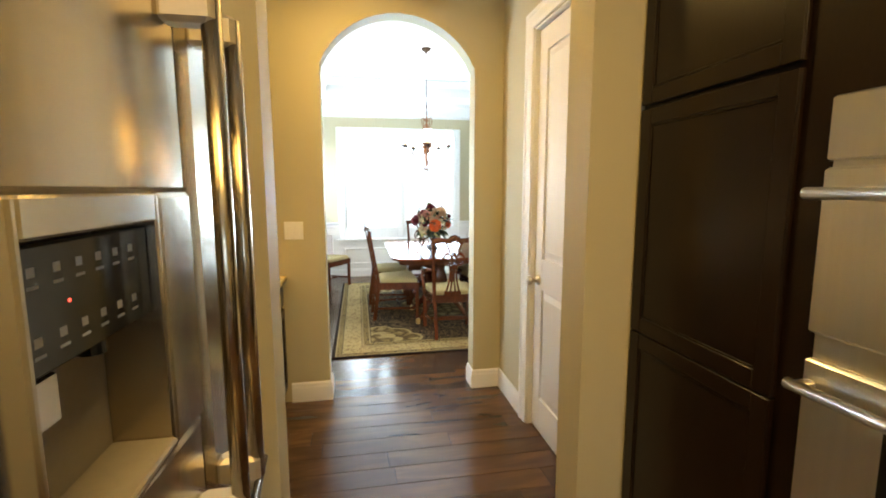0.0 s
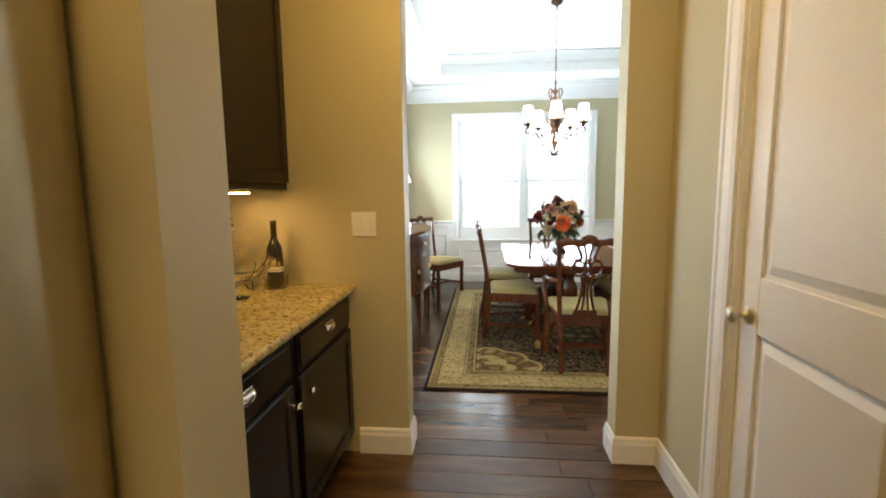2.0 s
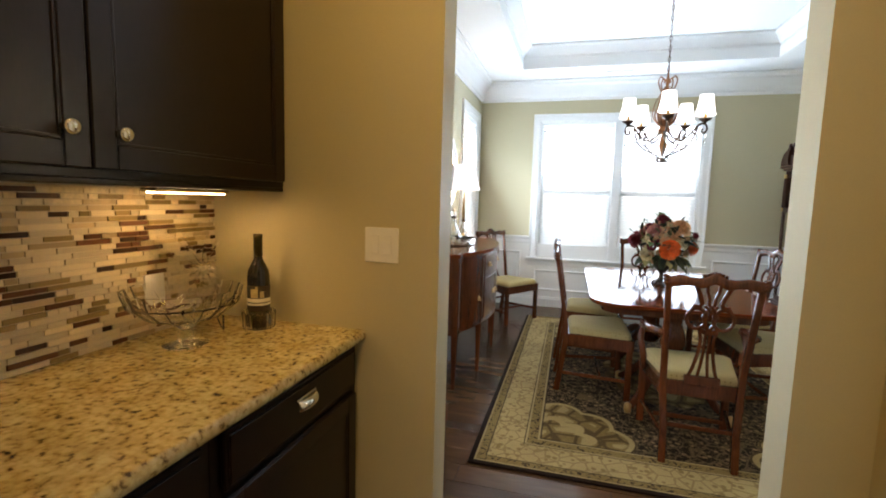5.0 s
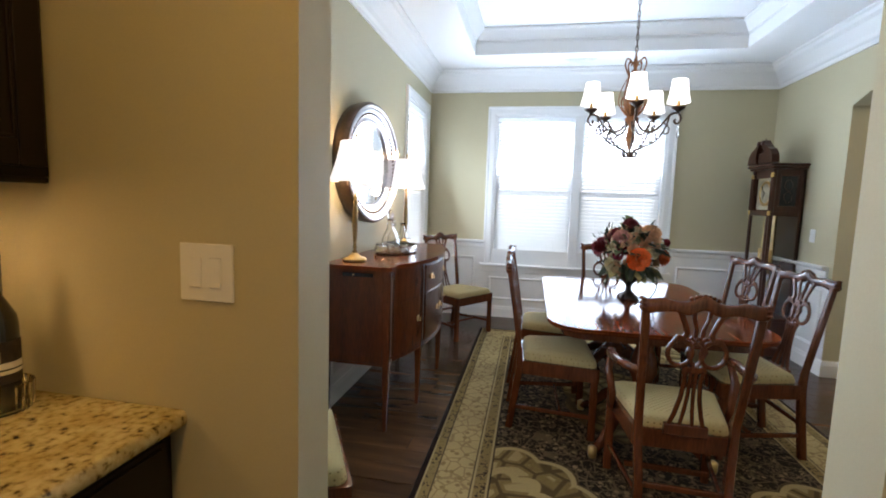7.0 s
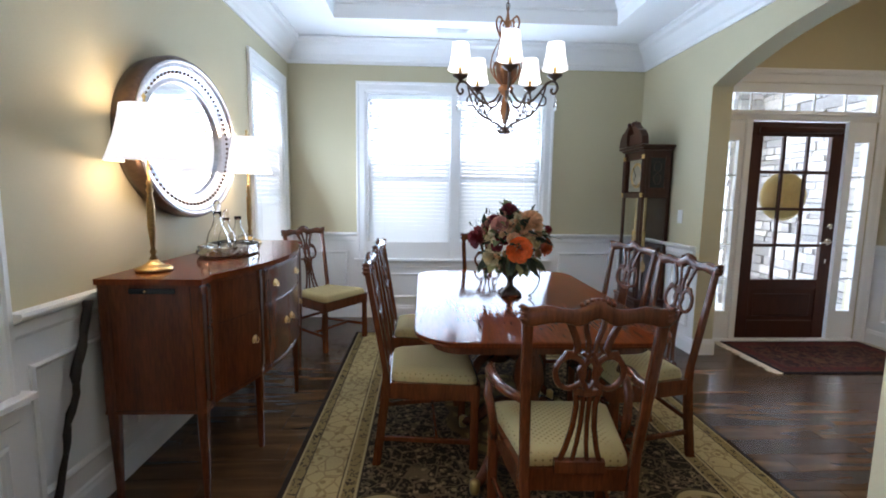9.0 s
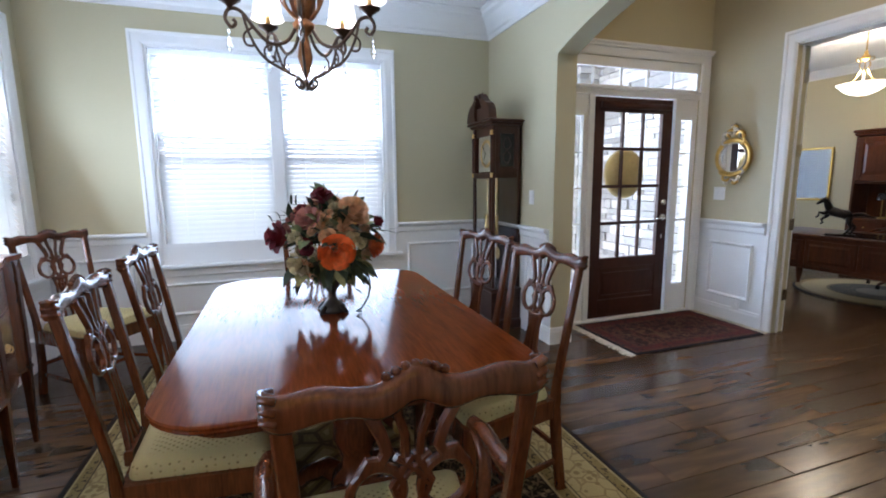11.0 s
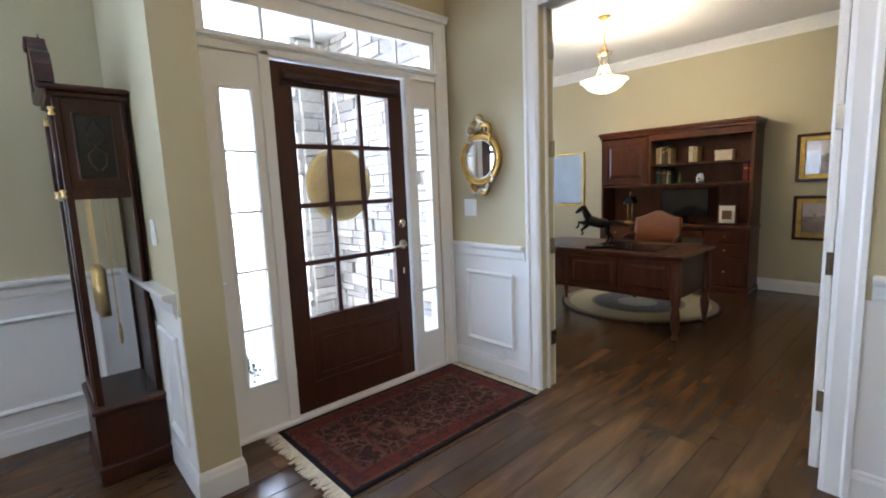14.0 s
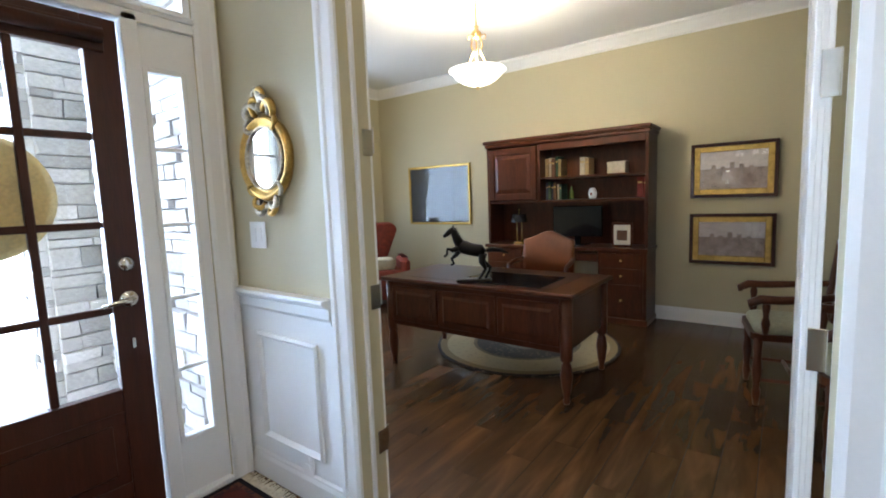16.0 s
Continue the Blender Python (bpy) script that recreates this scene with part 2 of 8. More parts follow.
wall("wall_foyer_south", 'x', FX0, SX0, 1.85, 2.0, 0, 3.6, [], PAINT, "tan painted wall")
wall("wall_foyer_west", 'y', 2.0, S, E, FX0, 0, 3.6, [], PAINT, "tan painted wall")
wall("wall_study_east", 'y', 3.85, SY1 + 0.15, SX1, SX1 + 0.15, 0, 3.1, [], PAINT, "khaki painted wall")
wall("wall_study_south", 'x', SX0, SX1, 3.85, 4.0, 0, 3.1, [], PAINT, "khaki painted wall")
wall("wall_study_north", 'x', SX0, SX1, SY1, SY1 + 0.15, 0, 3.1, [(6.6, 8.4, 0.7, 2.3, 0)], PAINT, "khaki painted wall with a window")
# pantry and kitchen
wall("wall_pantry_west", 'y', 2.35, HALL_Y, -0.45, -0.29, 0, 3.1, [], PAINT, "tan painted wall behind the counter")
wall("wall_fridge_wing", 'x', -0.45, 0.55, 2.16, 2.35, 0, 3.1, [], PAINT, "tan painted wall end beside the refrigerator")
wall("wall_cabinet_wing", 'x', 1.68, 2.7, 2.10, 2.29, 0, 3.1, [], PAINT, "tan painted wall end beside the tall cabinet")
wall("wall_pantry_east", 'y', 2.29, HALL_Y, HALL_X, HALL_X + 0.12, 0, 3.1, [(2.42, 3.20, 0, 2.43, 0)], PAINT, "tan painted wall with a white door")
wall("wall_kitchen_west", 'y', -3.0, 2.16, -0.55, -0.40, 0, 3.1, [], PAINT, "tan painted kitchen wall")
wall("wall_kitchen_east", 'y', -3.0, 2.10, 2.55, 2.70, 0, 3.1, [], PAINT, "tan painted kitchen wall")
wall("wall_kitchen_south", 'x', -0.55, 2.70, -3.15, -3.0, 0, 3.1, [(0.3, 1.9, 0.9, 2.1, 0)], PAINT, "tan painted kitchen wall")
wall("wall_closet", 'x', 2.01, 2.7, 3.50, 3.60, 0, 3.1, [], PAINT, "tan painted closet wall")
structure("ceiling_kitchen", block(-0.6, 2.75, -3.2, HALL_Y, CEILING, CEILING + 0.1), CEIL, "white painted ceiling", "ceiling")
structure("ceiling_foyer", block(E, SX0, 1.8, FY + 0.2, 3.6, 3.7), CEIL, "white painted high ceiling", "ceiling")
structure("ceiling_study", block(SX0, SX1 + 0.2, 3.8, SY1 + 0.2, CEILING, CEILING + 0.1), CEIL, "white painted ceiling", "ceiling")
# dining ceiling with a raised tray
TX0, TX1, TY0, TY1, TZ = 0.42, 3.00, 4.50, 7.89, 3.17
bm = bmesh.new()
for b in ((W, TX0, S, N), (TX1, E, S, N), (TX0, TX1, S, TY0), (TX0, TX1, TY1, N)):
    block(*b, CEILING, CEILING + 0.08, bm=bm)
block(TX0 - 0.1, TX1 + 0.1, TY0 - 0.1, TY1 + 0.1, TZ, TZ + 0.1, bm=bm)
for b in ((TX0 - 0.1, TX0, TY0, TY1), (TX1, TX1 + 0.1, TY0, TY1), (TX0 - 0.1, TX1 + 0.1, TY0 - 0.1, TY0), (TX0 - 0.1, TX1 + 0.1, TY1, TY1 + 0.1)):
    block(*b, CEILING + 0.08, TZ, bm=bm)
structure("ceiling_dining", bm, CEIL, "white painted tray ceiling", "ceiling")

# ---- trim ----
BASE = [(0, 0), (0.016, 0), (0.016, 0.10), (0.011, 0.118), (0.011, 0.128), (0.004, 0.14), (0, 0.14)]
RAIL = [(0, -0.10), (0.012, -0.10), (0.012, -0.085), (0.020, -0.07), (0.020, -0.03), (0.050, -0.012), (0.055, 0.0), (0.052, 0.012), (0, 0.012)]
CROWN = [(0, -0.235), (0.014, -0.235), (0.014, -0.20), (0.03, -0.185), (0.045, -0.15), (0.10, -0.075), (0.135, -0.055), (0.145, -0.03), (0.165, -0.02), (0.165, -0.004), (0, -0.004)]
SMALL_CROWN = [(0, -0.13), (0.010, -0.13), (0.010, -0.11), (0.03, -0.09), (0.07, -0.04), (0.09, -0.025), (0.09, -0.004), (0, -0.004)]


def run(name, profile, z, runs, label, category, material=None):
    """One moulding along several stretches: (x0, y0, x1, y1, outx, outy, mitre0, mitre1)."""
    bm = bmesh.new()
    for x0, y0, x1, y1, ox, oy, m0, m1 in runs:
        moulding(profile, (x0, y0, z), (x1, y1, z), (ox, oy, 0), bm, (m0, m1))
    return structure(name, bm, material or TRIM, label, category)


run("baseboard_pantry", BASE, 0.001, [
    (0.36, HALL_Y, 0.625, HALL_Y, 0, -1, 0, -1), (0.625, HALL_Y, 0.625, S, 1, 0, -1, -1), (1.680, S, 1.680, HALL_Y, -1, 0, -1, -1),
    (1.680, HALL_Y, HALL_X, HALL_Y, 0, -1, -1, 1), (HALL_X, HALL_Y, HALL_X, 3.29, -1, 0, 1, 0),
    (0.55, 2.16, 0.55, 2.35, 1, 0, 0, 0), (1.68, 2.29, 1.68, 2.10, -1, 0, 0, 0)], "white moulded baseboard in the pantry passage", "baseboard")
run("baseboard_dining", BASE, 0.001, [
    (W, S, W, N, 1, 0, 1, 1), (W, N, E, N, 0, -1, 1, 1), (E, N, E, 7.305, -1, 0, 1, -1), (E, 7.305, FX0, 7.305, 0, -1, -1, -1), (E, 4.75, E, S, -1, 0, -1, 1),
    (FX0, 4.75, E, 4.75, 0, 1, -1, -1), (E, S, 1.680, S, 0, 1, 1, -1), (0.625, S, W, S, 0, 1, -1, 1)], "white moulded baseboard of the dining room", "baseboard")
run("baseboard_foyer", BASE, 0.001, [
    (FX0, 7.305, FX0, FY, 1, 0, -1, 1), (FX1, FY, FX1, 6.97, -1, 0, 1, 0), (FX1, 5.36, FX1, 2.0, -1, 0, 0, 1), (FX0, 2.0, FX0, 4.75, 1, 0, 1, -1), (FX1, 2.0, FX0, 2.0, 0, 1, 1, 1)], "white moulded baseboard of the foyer", "baseboard")
run("baseboard_study", BASE, 0.001, [(SX1, SY1, SX1, 4.0, -1, 0, 1, 1), (SX0, SY1, SX1, SY1, 0, -1, 1, 1), (SX1, 4.0, SX0, 4.0, 0, 1, 1, 1)], "white moulded baseboard of the study", "baseboard")
run("crown_dining", CROWN, CEILING, [(W, S, W, N, 1, 0, 1, 1), (W, N, E, N, 0, -1, 1, 1), (E, N, E, S, -1, 0, 1, 1), (E, S, W, S, 0, 1, 1, 1)], "wide white crown moulding", "crown moulding")
run("crown_tray", SMALL_CROWN, TZ, [(TX0, TY0, TX0, TY1, 1, 0, 1, 1), (TX0, TY1, TX1, TY1, 0, -1, 1, 1), (TX1, TY1, TX1, TY0, -1, 0, 1, 1), (TX1, TY0, TX0, TY0, 0, 1, 1, 1)], "white crown moulding inside the tray ceiling", "crown moulding")
run("crown_study", SMALL_CROWN, CEILING, [(SX1, SY1, SX1, 4.0, -1, 0, 1, 1), (SX0, SY1, SX1, SY1, 0, -1, 1, 1), (SX1, 4.0, SX0, 4.0, 0, 1, 1, 1), (SX0, 4.0, SX0, SY1, 1, 0, 1, 1)], "white crown moulding of the study", "crown moulding")
RAIL_Z = 0.93
run("chair_rail_dining", RAIL, RAIL_Z, [
    (W, S, W, 4.11, 1, 0, 1, 0), (W, 5.10, W, 7.39, 1, 0, 0, 0), (W, 8.38, W, N, 1, 0, 0, 1), (W, N, 0.52, N, 0, -1, 1, 0), (2.62, N, E, N, 0, -1, 0, 1),
    (E, N, E, 7.36, -1, 0, 1, 0), (E, 4.69, E, S, -1, 0, 0, 1), (E, S, 1.74, S, 0, 1, 1, 0), (0.56, S, W, S, 0, 1, 0, 1)], "white moulded chair rail", "chair rail")
run("chair_rail_foyer", RAIL, RAIL_Z, [(FX1, FY, FX1, 6.99, -1, 0, 1, 0), (FX1, 5.34, FX1, 2.0, -1, 0, 0, 1), (FX0, 7.36, FX0, FY, 1, 0, 0, 1)], "white moulded chair rail", "chair rail")


def wainscot(name, along, b, out, a0, a1, top, panels):
    """White boards below the chair rail with raised rectangular mouldings: (start, end, low, high)."""
    bm = bmesh.new()
    if along == 'x':
        block(a0, a1, b, b + 0.005 * out, 0, top, bm=bm)
    else:
        block(b, b + 0.005 * out, a0, a1, 0, top, bm=bm)
    face = b + 0.005 * out
    ob = structure(name, bm, TRIM, "white painted wainscot boards", "wainscot")
    for s, e, lo, hi in panels:
        bm = bmesh.new()
        for (u0, z0), (u1, z1) in (((s, lo), (e, lo)), ((e, lo), (e, hi)), ((e, hi), (s, hi)), ((s, hi), (s, lo))):
            ring = []
            du, dz = (u1 - u0), (z1 - z0)
            ln = math.hypot(du, dz)
            du, dz = du / ln, dz / ln
            for (u, z), sg in (((u0, z0), 1), ((u1, z1), -1)):
                r = []
                for inner, o in ((0, 0), (0, 0.010), (0.012, 0.017), (0.024, 0.008), (0.030, 0)):
                    uu, zz = u - dz * inner + du * sg * inner, z + du * inner + dz * sg * inner
                    r.append((uu, face + out * o, zz) if along == 'x' else (face + out * o, uu, zz))
                ring.append([bm.verts.new(v) for v in r])
            skin(bm, ring, True)
        part("panel_moulding", bm, TRIM, ob)
    return ob


P0, P1 = 0.22, 0.74
wainscot("wainscot_west", 'y', W, 1, S, N, RAIL_Z - 0.09, [(4.02, 4.09, P0, P1), (4.16, 5.05, 0.22, 0.50), (5.16, 5.66, P0, P1), (5.74, 6.74, P0, P1), (6.82, 7.33, P0, P1), (7.44, 8.33, 0.22, 0.50)])
wainscot("wainscot_north", 'x', N, -1, W, E, RAIL_Z - 0.09, [(0.0, 0.42, P0, P1), (0.60, 1.50, 0.22, 0.50), (1.60, 2.50, 0.22, 0.50), (2.72, 3.42, P0, P1)])
wainscot("wainscot_east", 'y', E, -1, 7.31, N, RAIL_Z - 0.09, [(7.40, 7.72, P0, P1), (7.82, 8.42, P0, P1)])
wainscot("wainscot_east_near", 'y', E, -1, S, 4.745, RAIL_Z - 0.09, [(4.05, 4.62, P0, P1)])
wainscot("wainscot_foyer_east", 'y', FX1, -1, 6.97, FY, RAIL_Z - 0.09, [(7.09, 7.53, P0, P1)])
wainscot("wainscot_foyer_south", 'y', FX1, -1, 2.0, 5.36, RAIL_Z - 0.09, [(4.3, 5.2, P0, P1), (3.2, 4.2, P0, P1)])
wainscot("wainscot_foyer_west", 'y', FX0, 1, 7.31, FY, RAIL_Z - 0.09, [(7.38, 7.58, P0, P1)])


def casing(name, along, b, out, s, e, z0, z1, width=0.09, sill=False, head=0.0):
    """Flat moulded boards round an opening, on one face of a wall."""
    bm = bmesh.new()
    prof = [(0, 0), (0, 0.012), (width * 0.2, 0.018), (width * 0.7, 0.018), (width * 0.8, 0.024), (width, 0.024), (width, 0)]

    def leg(p0, p1, push, m0, m1):
        rings = []
        d = (Vector(p1) - Vector(p0)).normalized()
        for p, sg, m in ((p0, 1, m0), (p1, -1, m1)):
            r = []
            for w, o in prof:
                u, z = Vector(p) + Vector(push) * w - d * sg * w * m
                r.append((u, b + out * o, z) if along == 'x' else (b + out * o, u, z))
            rings.append([bm.verts.new(v) for v in r])
        skin(bm, rings, True)

    leg((s, z0), (s, z1), (-1, 0), 0, 1)
    leg((e, z0), (e, z1), (1, 0), 0, 1)
    leg((s, z1), (e, z1), (0, 1), 1, 1)
    if sill:
        for w, o, za, zb in ((width + 0.03, 0.06, z0 - 0.028, z0), (width, 0.02, z0 - 0.10, z0 - 0.028)):
            if along == 'x':
                block(s - w, e + w, b + 0.001 * out, b + out * o, za, zb, 0.004, bm)
            else:
                block(b + 0.001 * out, b + out * o, s - w, e + w, za, zb, 0.004, bm)
    return structure(name, bm, TRIM, "white painted casing", "trim")


casing("casing_closet_door", 'y', HALL_X, -1, 2.42, 3.20, 0.001, 2.43)
casing("casing_study_door", 'y', FX1, -1, 5.46, 6.87, 0.001, 2.39, 0.10)
casing("casing_study_inside", 'y', SX0, 1, 5.46, 6.87, 0.001, 2.39, 0.09)
bm = bmesh.new()
block(FX1, SX0, 5.445, 5.459, 0, 2.39, bm=bm)
block(FX1, SX0, 6.871, 6.885, 0, 2.39, bm=bm)
block(FX1, SX0, 5.46, 6.87, 2.375, 2.389, bm=bm)
block(FX1 + 0.05, FX1 + 0.065, 6.855, 6.870, 0, 2.375, bm=bm)
structure("trim_study_jamb", bm, TRIM, "white painted door jamb", "trim")

# ---- windows ----


def blind_material():
    m, t, b = nodes_of("blind_slat")
    b.inputs["Base Color"].default_value = (0.86, 0.87, 0.88, 1)
    b.inputs["Roughness"].default_value = 0.5
    tr = t.nodes.new("ShaderNodeBsdfTranslucent")
    tr.inputs["Color"].default_value = (0.86, 0.88, 0.90, 1)
    mx = t.nodes.new("ShaderNodeMixShader")
    mx.inputs[0].default_value = 0.5
    t.links.new(b.outputs[0], mx.inputs[1])
    t.links.new(tr.outputs[0], mx.inputs[2])
    t.links.new(mx.outputs[0], t.nodes["Material Output"].inputs["Surface"])
    return m


BLIND = blind_material()
DAYGLOW = glow("bright_daylight", (0.90, 0.96, 1.0), 5.0)


def window(name, along, b, out, s, e, z0, z1, lights=1, slats=44):
    """A sash window in a wall opening with a closed blind; b: the room's face of the wall, out: the way into the room."""
    ob = new(name)
    tagged(ob, "white framed sash window with closed white blinds", "window", kind="structure")

    def B(u0, u1, d0, d1, za, zb, bevel=0.0, bm=None):
        # d: depth behind the room's face
        q0, q1 = b - out * d0, b - out * d1
        return block(u0, u1, q0, q1, za, zb, bevel, bm) if along == 'x' else block(q0, q1, u0, u1, za, zb, bevel, bm)

    bm = bmesh.new()
    B(s, s + 0.02, 0.0, 0.14, z0, z1, bm=bm)
    B(e - 0.02, e, 0.0, 0.14, z0, z1, bm=bm)
    B(s + 0.02, e - 0.02, 0.0, 0.14, z1 - 0.02, z1, bm=bm)
    B(s + 0.02, e - 0.02, 0.0, 0.14, z0, z0 + 0.02, bm=bm)
    part("window_frame", bm, TRIM, ob)
    step = (e - s - 0.04 - (lights - 1) * 0.10) / lights
    for i in range(lights):
        u0 = s + 0.02 + i * (step + 0.10)
        u1 = u0 + step
        if i:
            part("mullion", B(u0 - 0.10, u0, -0.012, 0.14, z0 + 0.02, z1 - 0.02, 0.004), TRIM, ob)
        mid = (z0 + z1) / 2
        for za, zb, d in ((z0 + 0.02, mid + 0.02, 0.085), (mid - 0.02, z1 - 0.02, 0.115)):
            bm = bmesh.new()
            for f in ((u0, u0 + 0.04, za, zb), (u1 - 0.04, u1, za, zb), (u0 + 0.04, u1 - 0.04, za, za + 0.045), (u0 + 0.04, u1 - 0.04, zb - 0.045, zb)):
                B(f[0], f[1], d, d + 0.025, f[2], f[3], bm=bm)
            part("sash", bm, TRIM, ob)
            pane = part("pane", B(u0 + 0.04, u1 - 0.04, d + 0.010, d + 0.014, za + 0.045, zb - 0.045), GLASS, ob)
            pane.visible_shadow = False
        part("blind_headrail", B(u0 + 0.004, u1 - 0.004, 0.012, 0.06, z1 - 0.075, z1 - 0.022, 0.004), BLIND, ob)
        bottom = z0 + 0.05
        part("blind_bottom_rail", B(u0 + 0.006, u1 - 0.006, 0.018, 0.058, bottom, bottom + 0.018, 0.004), BLIND, ob)
        gap = (z1 - 0.08 - bottom - 0.03) / slats
        me = None
        for k in range(slats):
            z = bottom + 0.035 + k * gap
            tilt = radians(56)
            if me is None:
                bm = bmesh.new()
                prof = [(-0.024, 0.0), (-0.012, 0.003), (0, 0.004), (0.012, 0.003), (0.024, 0.0), (0.012, 0.0005), (0, 0.0015), (-0.012, 0.0005)]
                rings = []
                for u in (u0 + 0.006, u1 - 0.006):
                    r = []
                    for d, h in prof:
                        dd, hh = d * math.cos(tilt) - h * math.sin(tilt), d * math.sin(tilt) + h * math.cos(tilt)
                        q = b - out * (0.038 - dd)
                        r.append((u, q, -hh) if along == 'x' else (q, u, -hh))
                    rings.append([bm.verts.new(v) for v in r])
                skin(bm, rings, True)
                o = part("slat", bm, BLIND, ob)
                me = o.data
            else:
                o = new("slat", me)
                o.parent = ob
            o.location.z = z
        for f in (0.2, 0.8):
            u = u0 + f * step
            part("blind_cord", B(u - 0.002, u + 0.002, 0.012, 0.014, bottom, z1 - 0.08), BLIND, ob)
    return ob


window("window_north", 'x', N, -1, 0.62, 2.52, 0.66, 2.42, 2, 38)
casing("casing_window_north", 'x', N, -1, 0.62, 2.52, 0.66, 2.42, 0.10, True)
window("window_west_near", 'y', W, 1, 4.20, 5.01, 0.66, 2.42, 1, 38)
casing("casing_window_west_near", 'y', W, 1, 4.20, 5.01, 0.66, 2.42, 0.09, True)
window("window_west_far", 'y', W, 1, 7.48, 8.29, 0.66, 2.42, 1, 38)
casing("casing_window_west_far", 'y', W, 1, 7.48, 8.29, 0.66, 2.42, 0.09, True)
window("window_study", 'x', SY1, -1, 6.6, 8.4, 0.7, 2.3, 2, 38)
casing("casing_window_study", 'x', SY1, -1, 6.6, 8.4, 0.7, 2.3, 0.09, True)
# unseen window, added as the source of the kitchen daylight
window("unseen_kitchen_window", 'x', -3.0, 1, 0.3, 1.9, 0.9, 2.1, 2, 26)
# bright overcast distance outside, as glowing sheets in two strengths
# added weaker glow for the lower part, so the blind slats stand out
LOWER_GLOW = glow("sunlit_lawn", (0.88, 0.95, 0.95), 2.4)
GLOW_SPLIT = 1.48
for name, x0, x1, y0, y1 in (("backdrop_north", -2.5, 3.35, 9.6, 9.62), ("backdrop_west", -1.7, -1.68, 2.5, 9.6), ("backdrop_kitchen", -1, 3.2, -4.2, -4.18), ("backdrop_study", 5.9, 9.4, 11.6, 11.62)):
    structure(name, block(x0, x1, y0, y1, GLOW_SPLIT, 3.4), DAYGLOW, "bright white daylight outside the windows", "backdrop")
    structure(name + "_lawn", block(x0, x1, y0, y1, -0.25, GLOW_SPLIT), LOWER_GLOW, "dimmer glowing lower part of the backdrop outside the windows", "backdrop")
structure("backdrop_street", block(-14, 12, 13.0, 13.05, -0.25, 9.0), glow("bright_street", (0.92, 0.97, 1.0), 4.0), "bright white daylight beyond the porch", "backdrop")

# ---- front door ----
PANE = clear("door_glass")
STONE = surface("stacked_stone", (0.46, 0.44, 0.425), 0.9, vary=0.35, scale=9, fine=60, bump=0.6, random_object=0.35)
MORTAR = surface("stone_joint", (0.36, 0.345, 0.33), 0.95, vary=0.2)


def grid_lights(parent, x0, x1, z0, z1, cols, rows, y, bar_w, material, pane_y, frame_name):
    """Panes with glazing bars between them."""
    bm = bmesh.new()
    w, h = (x1 - x0 - (cols - 1) * bar_w) / cols, (z1 - z0 - (rows - 1) * bar_w) / rows
    for i in range(1, cols):
        x = x0 + i * (w + bar_w) - bar_w
        part("glazing_bar", block(x, x + bar_w, y, y + 0.03, z0, z1, 0.004), material, parent)
    for j in range(1, rows):
        z = z0 + j * (h + bar_w) - bar_w
        part("glazing_bar", block(x0, x1, y + 0.002, y + 0.028, z, z + bar_w, 0.004), material, parent)
    for i in range(cols):
        for j in range(rows):
            x, z = x0 + i * (w + bar_w), z0 + j * (h + bar_w)
            p = part("pane", block(x, x + w, pane_y, pane_y + 0.004, z, z + h), PANE, parent)
            p.visible_shadow = False


door = new("front_door")
tagged(door, "dark stained wooden entry door with twelve glass panes", "door")
DX0, DX1, DY = 4.225, 5.110, 7.69
for nm, q in (("stile", (DX0, DX0 + 0.115, 0.03, 2.06)), ("stile", (DX1 - 0.115, DX1, 0.03, 2.06)), ("top_rail", (DX0 + 0.115, DX1 - 0.115, 1.935, 2.06)), ("lock_rail", (DX0 + 0.115, DX1 - 0.115, 0.505, 0.60)), ("bottom_rail", (DX0 + 0.115, DX1 - 0.115, 0.03, 0.20))):
    part(nm, block(q[0], q[1], DY, DY + 0.045, q[2], q[3], 0.003), DOORWOOD, door)
pn = part("panel", block(DX0 + 0.115, DX1 - 0.115, DY + 0.014, DY + 0.03, 0.20, 0.505), DOORWOOD, door)
part("raised_field", block(DX0 + 0.16, DX1 - 0.16, DY + 0.004, DY + 0.014, 0.245, 0.46, 0.008), DOORWOOD, pn)
grid_lights(door, DX0 + 0.115, DX1 - 0.115, 0.60, 1.935, 3, 4, DY + 0.006, 0.028, DOORWOOD, DY + 0.02, "light")
part("shade_roll", tube([(DX0 + 0.06, DY - 0.03, 1.985), (DX1 - 0.06, DY - 0.03, 1.985)], 0.028, 12), DOORWOOD, door, "rolled brown woven shade", True)
part("shade_valance", block(DX0 + 0.05, DX1 - 0.05, DY - 0.012, DY - 0.003, 1.93, 2.03, 0.003), DOORWOOD, door)
lock = part("deadbolt", lathe([(0.032, 0), (0.032, 0.006), (0.026, 0.012), (0.026, 0.018), (0.006, 0.02)], 20), CHROME, door, "satin nickel deadbolt", True)
lock.matrix_local = pose(DX1 - 0.058, DY, 1.11, 90)
lev = bmesh.new()
lathe([(0.034, 0), (0.034, 0.006), (0.028, 0.012), (0.012, 0.014), (0.011, 0.05)], 20, bm=lev)
tube([(0, 0, 0.048), (-0.03, 0, 0.052), (-0.07, -0.004, 0.05), (-0.105, -0.012, 0.046)], [0.011, 0.011, 0.009, 0.007], 10, lev)
h = part("lever_handle", lev, CHROME, door, "satin nickel lever handle", True)
h.matrix_local = pose(DX1 - 0.058, DY, 0.965, 90)
part("latch_plate", block(DX1 - 0.062, DX1 - 0.050, DY - 0.002, DY, 0.76, 0.80), CHROME, door)
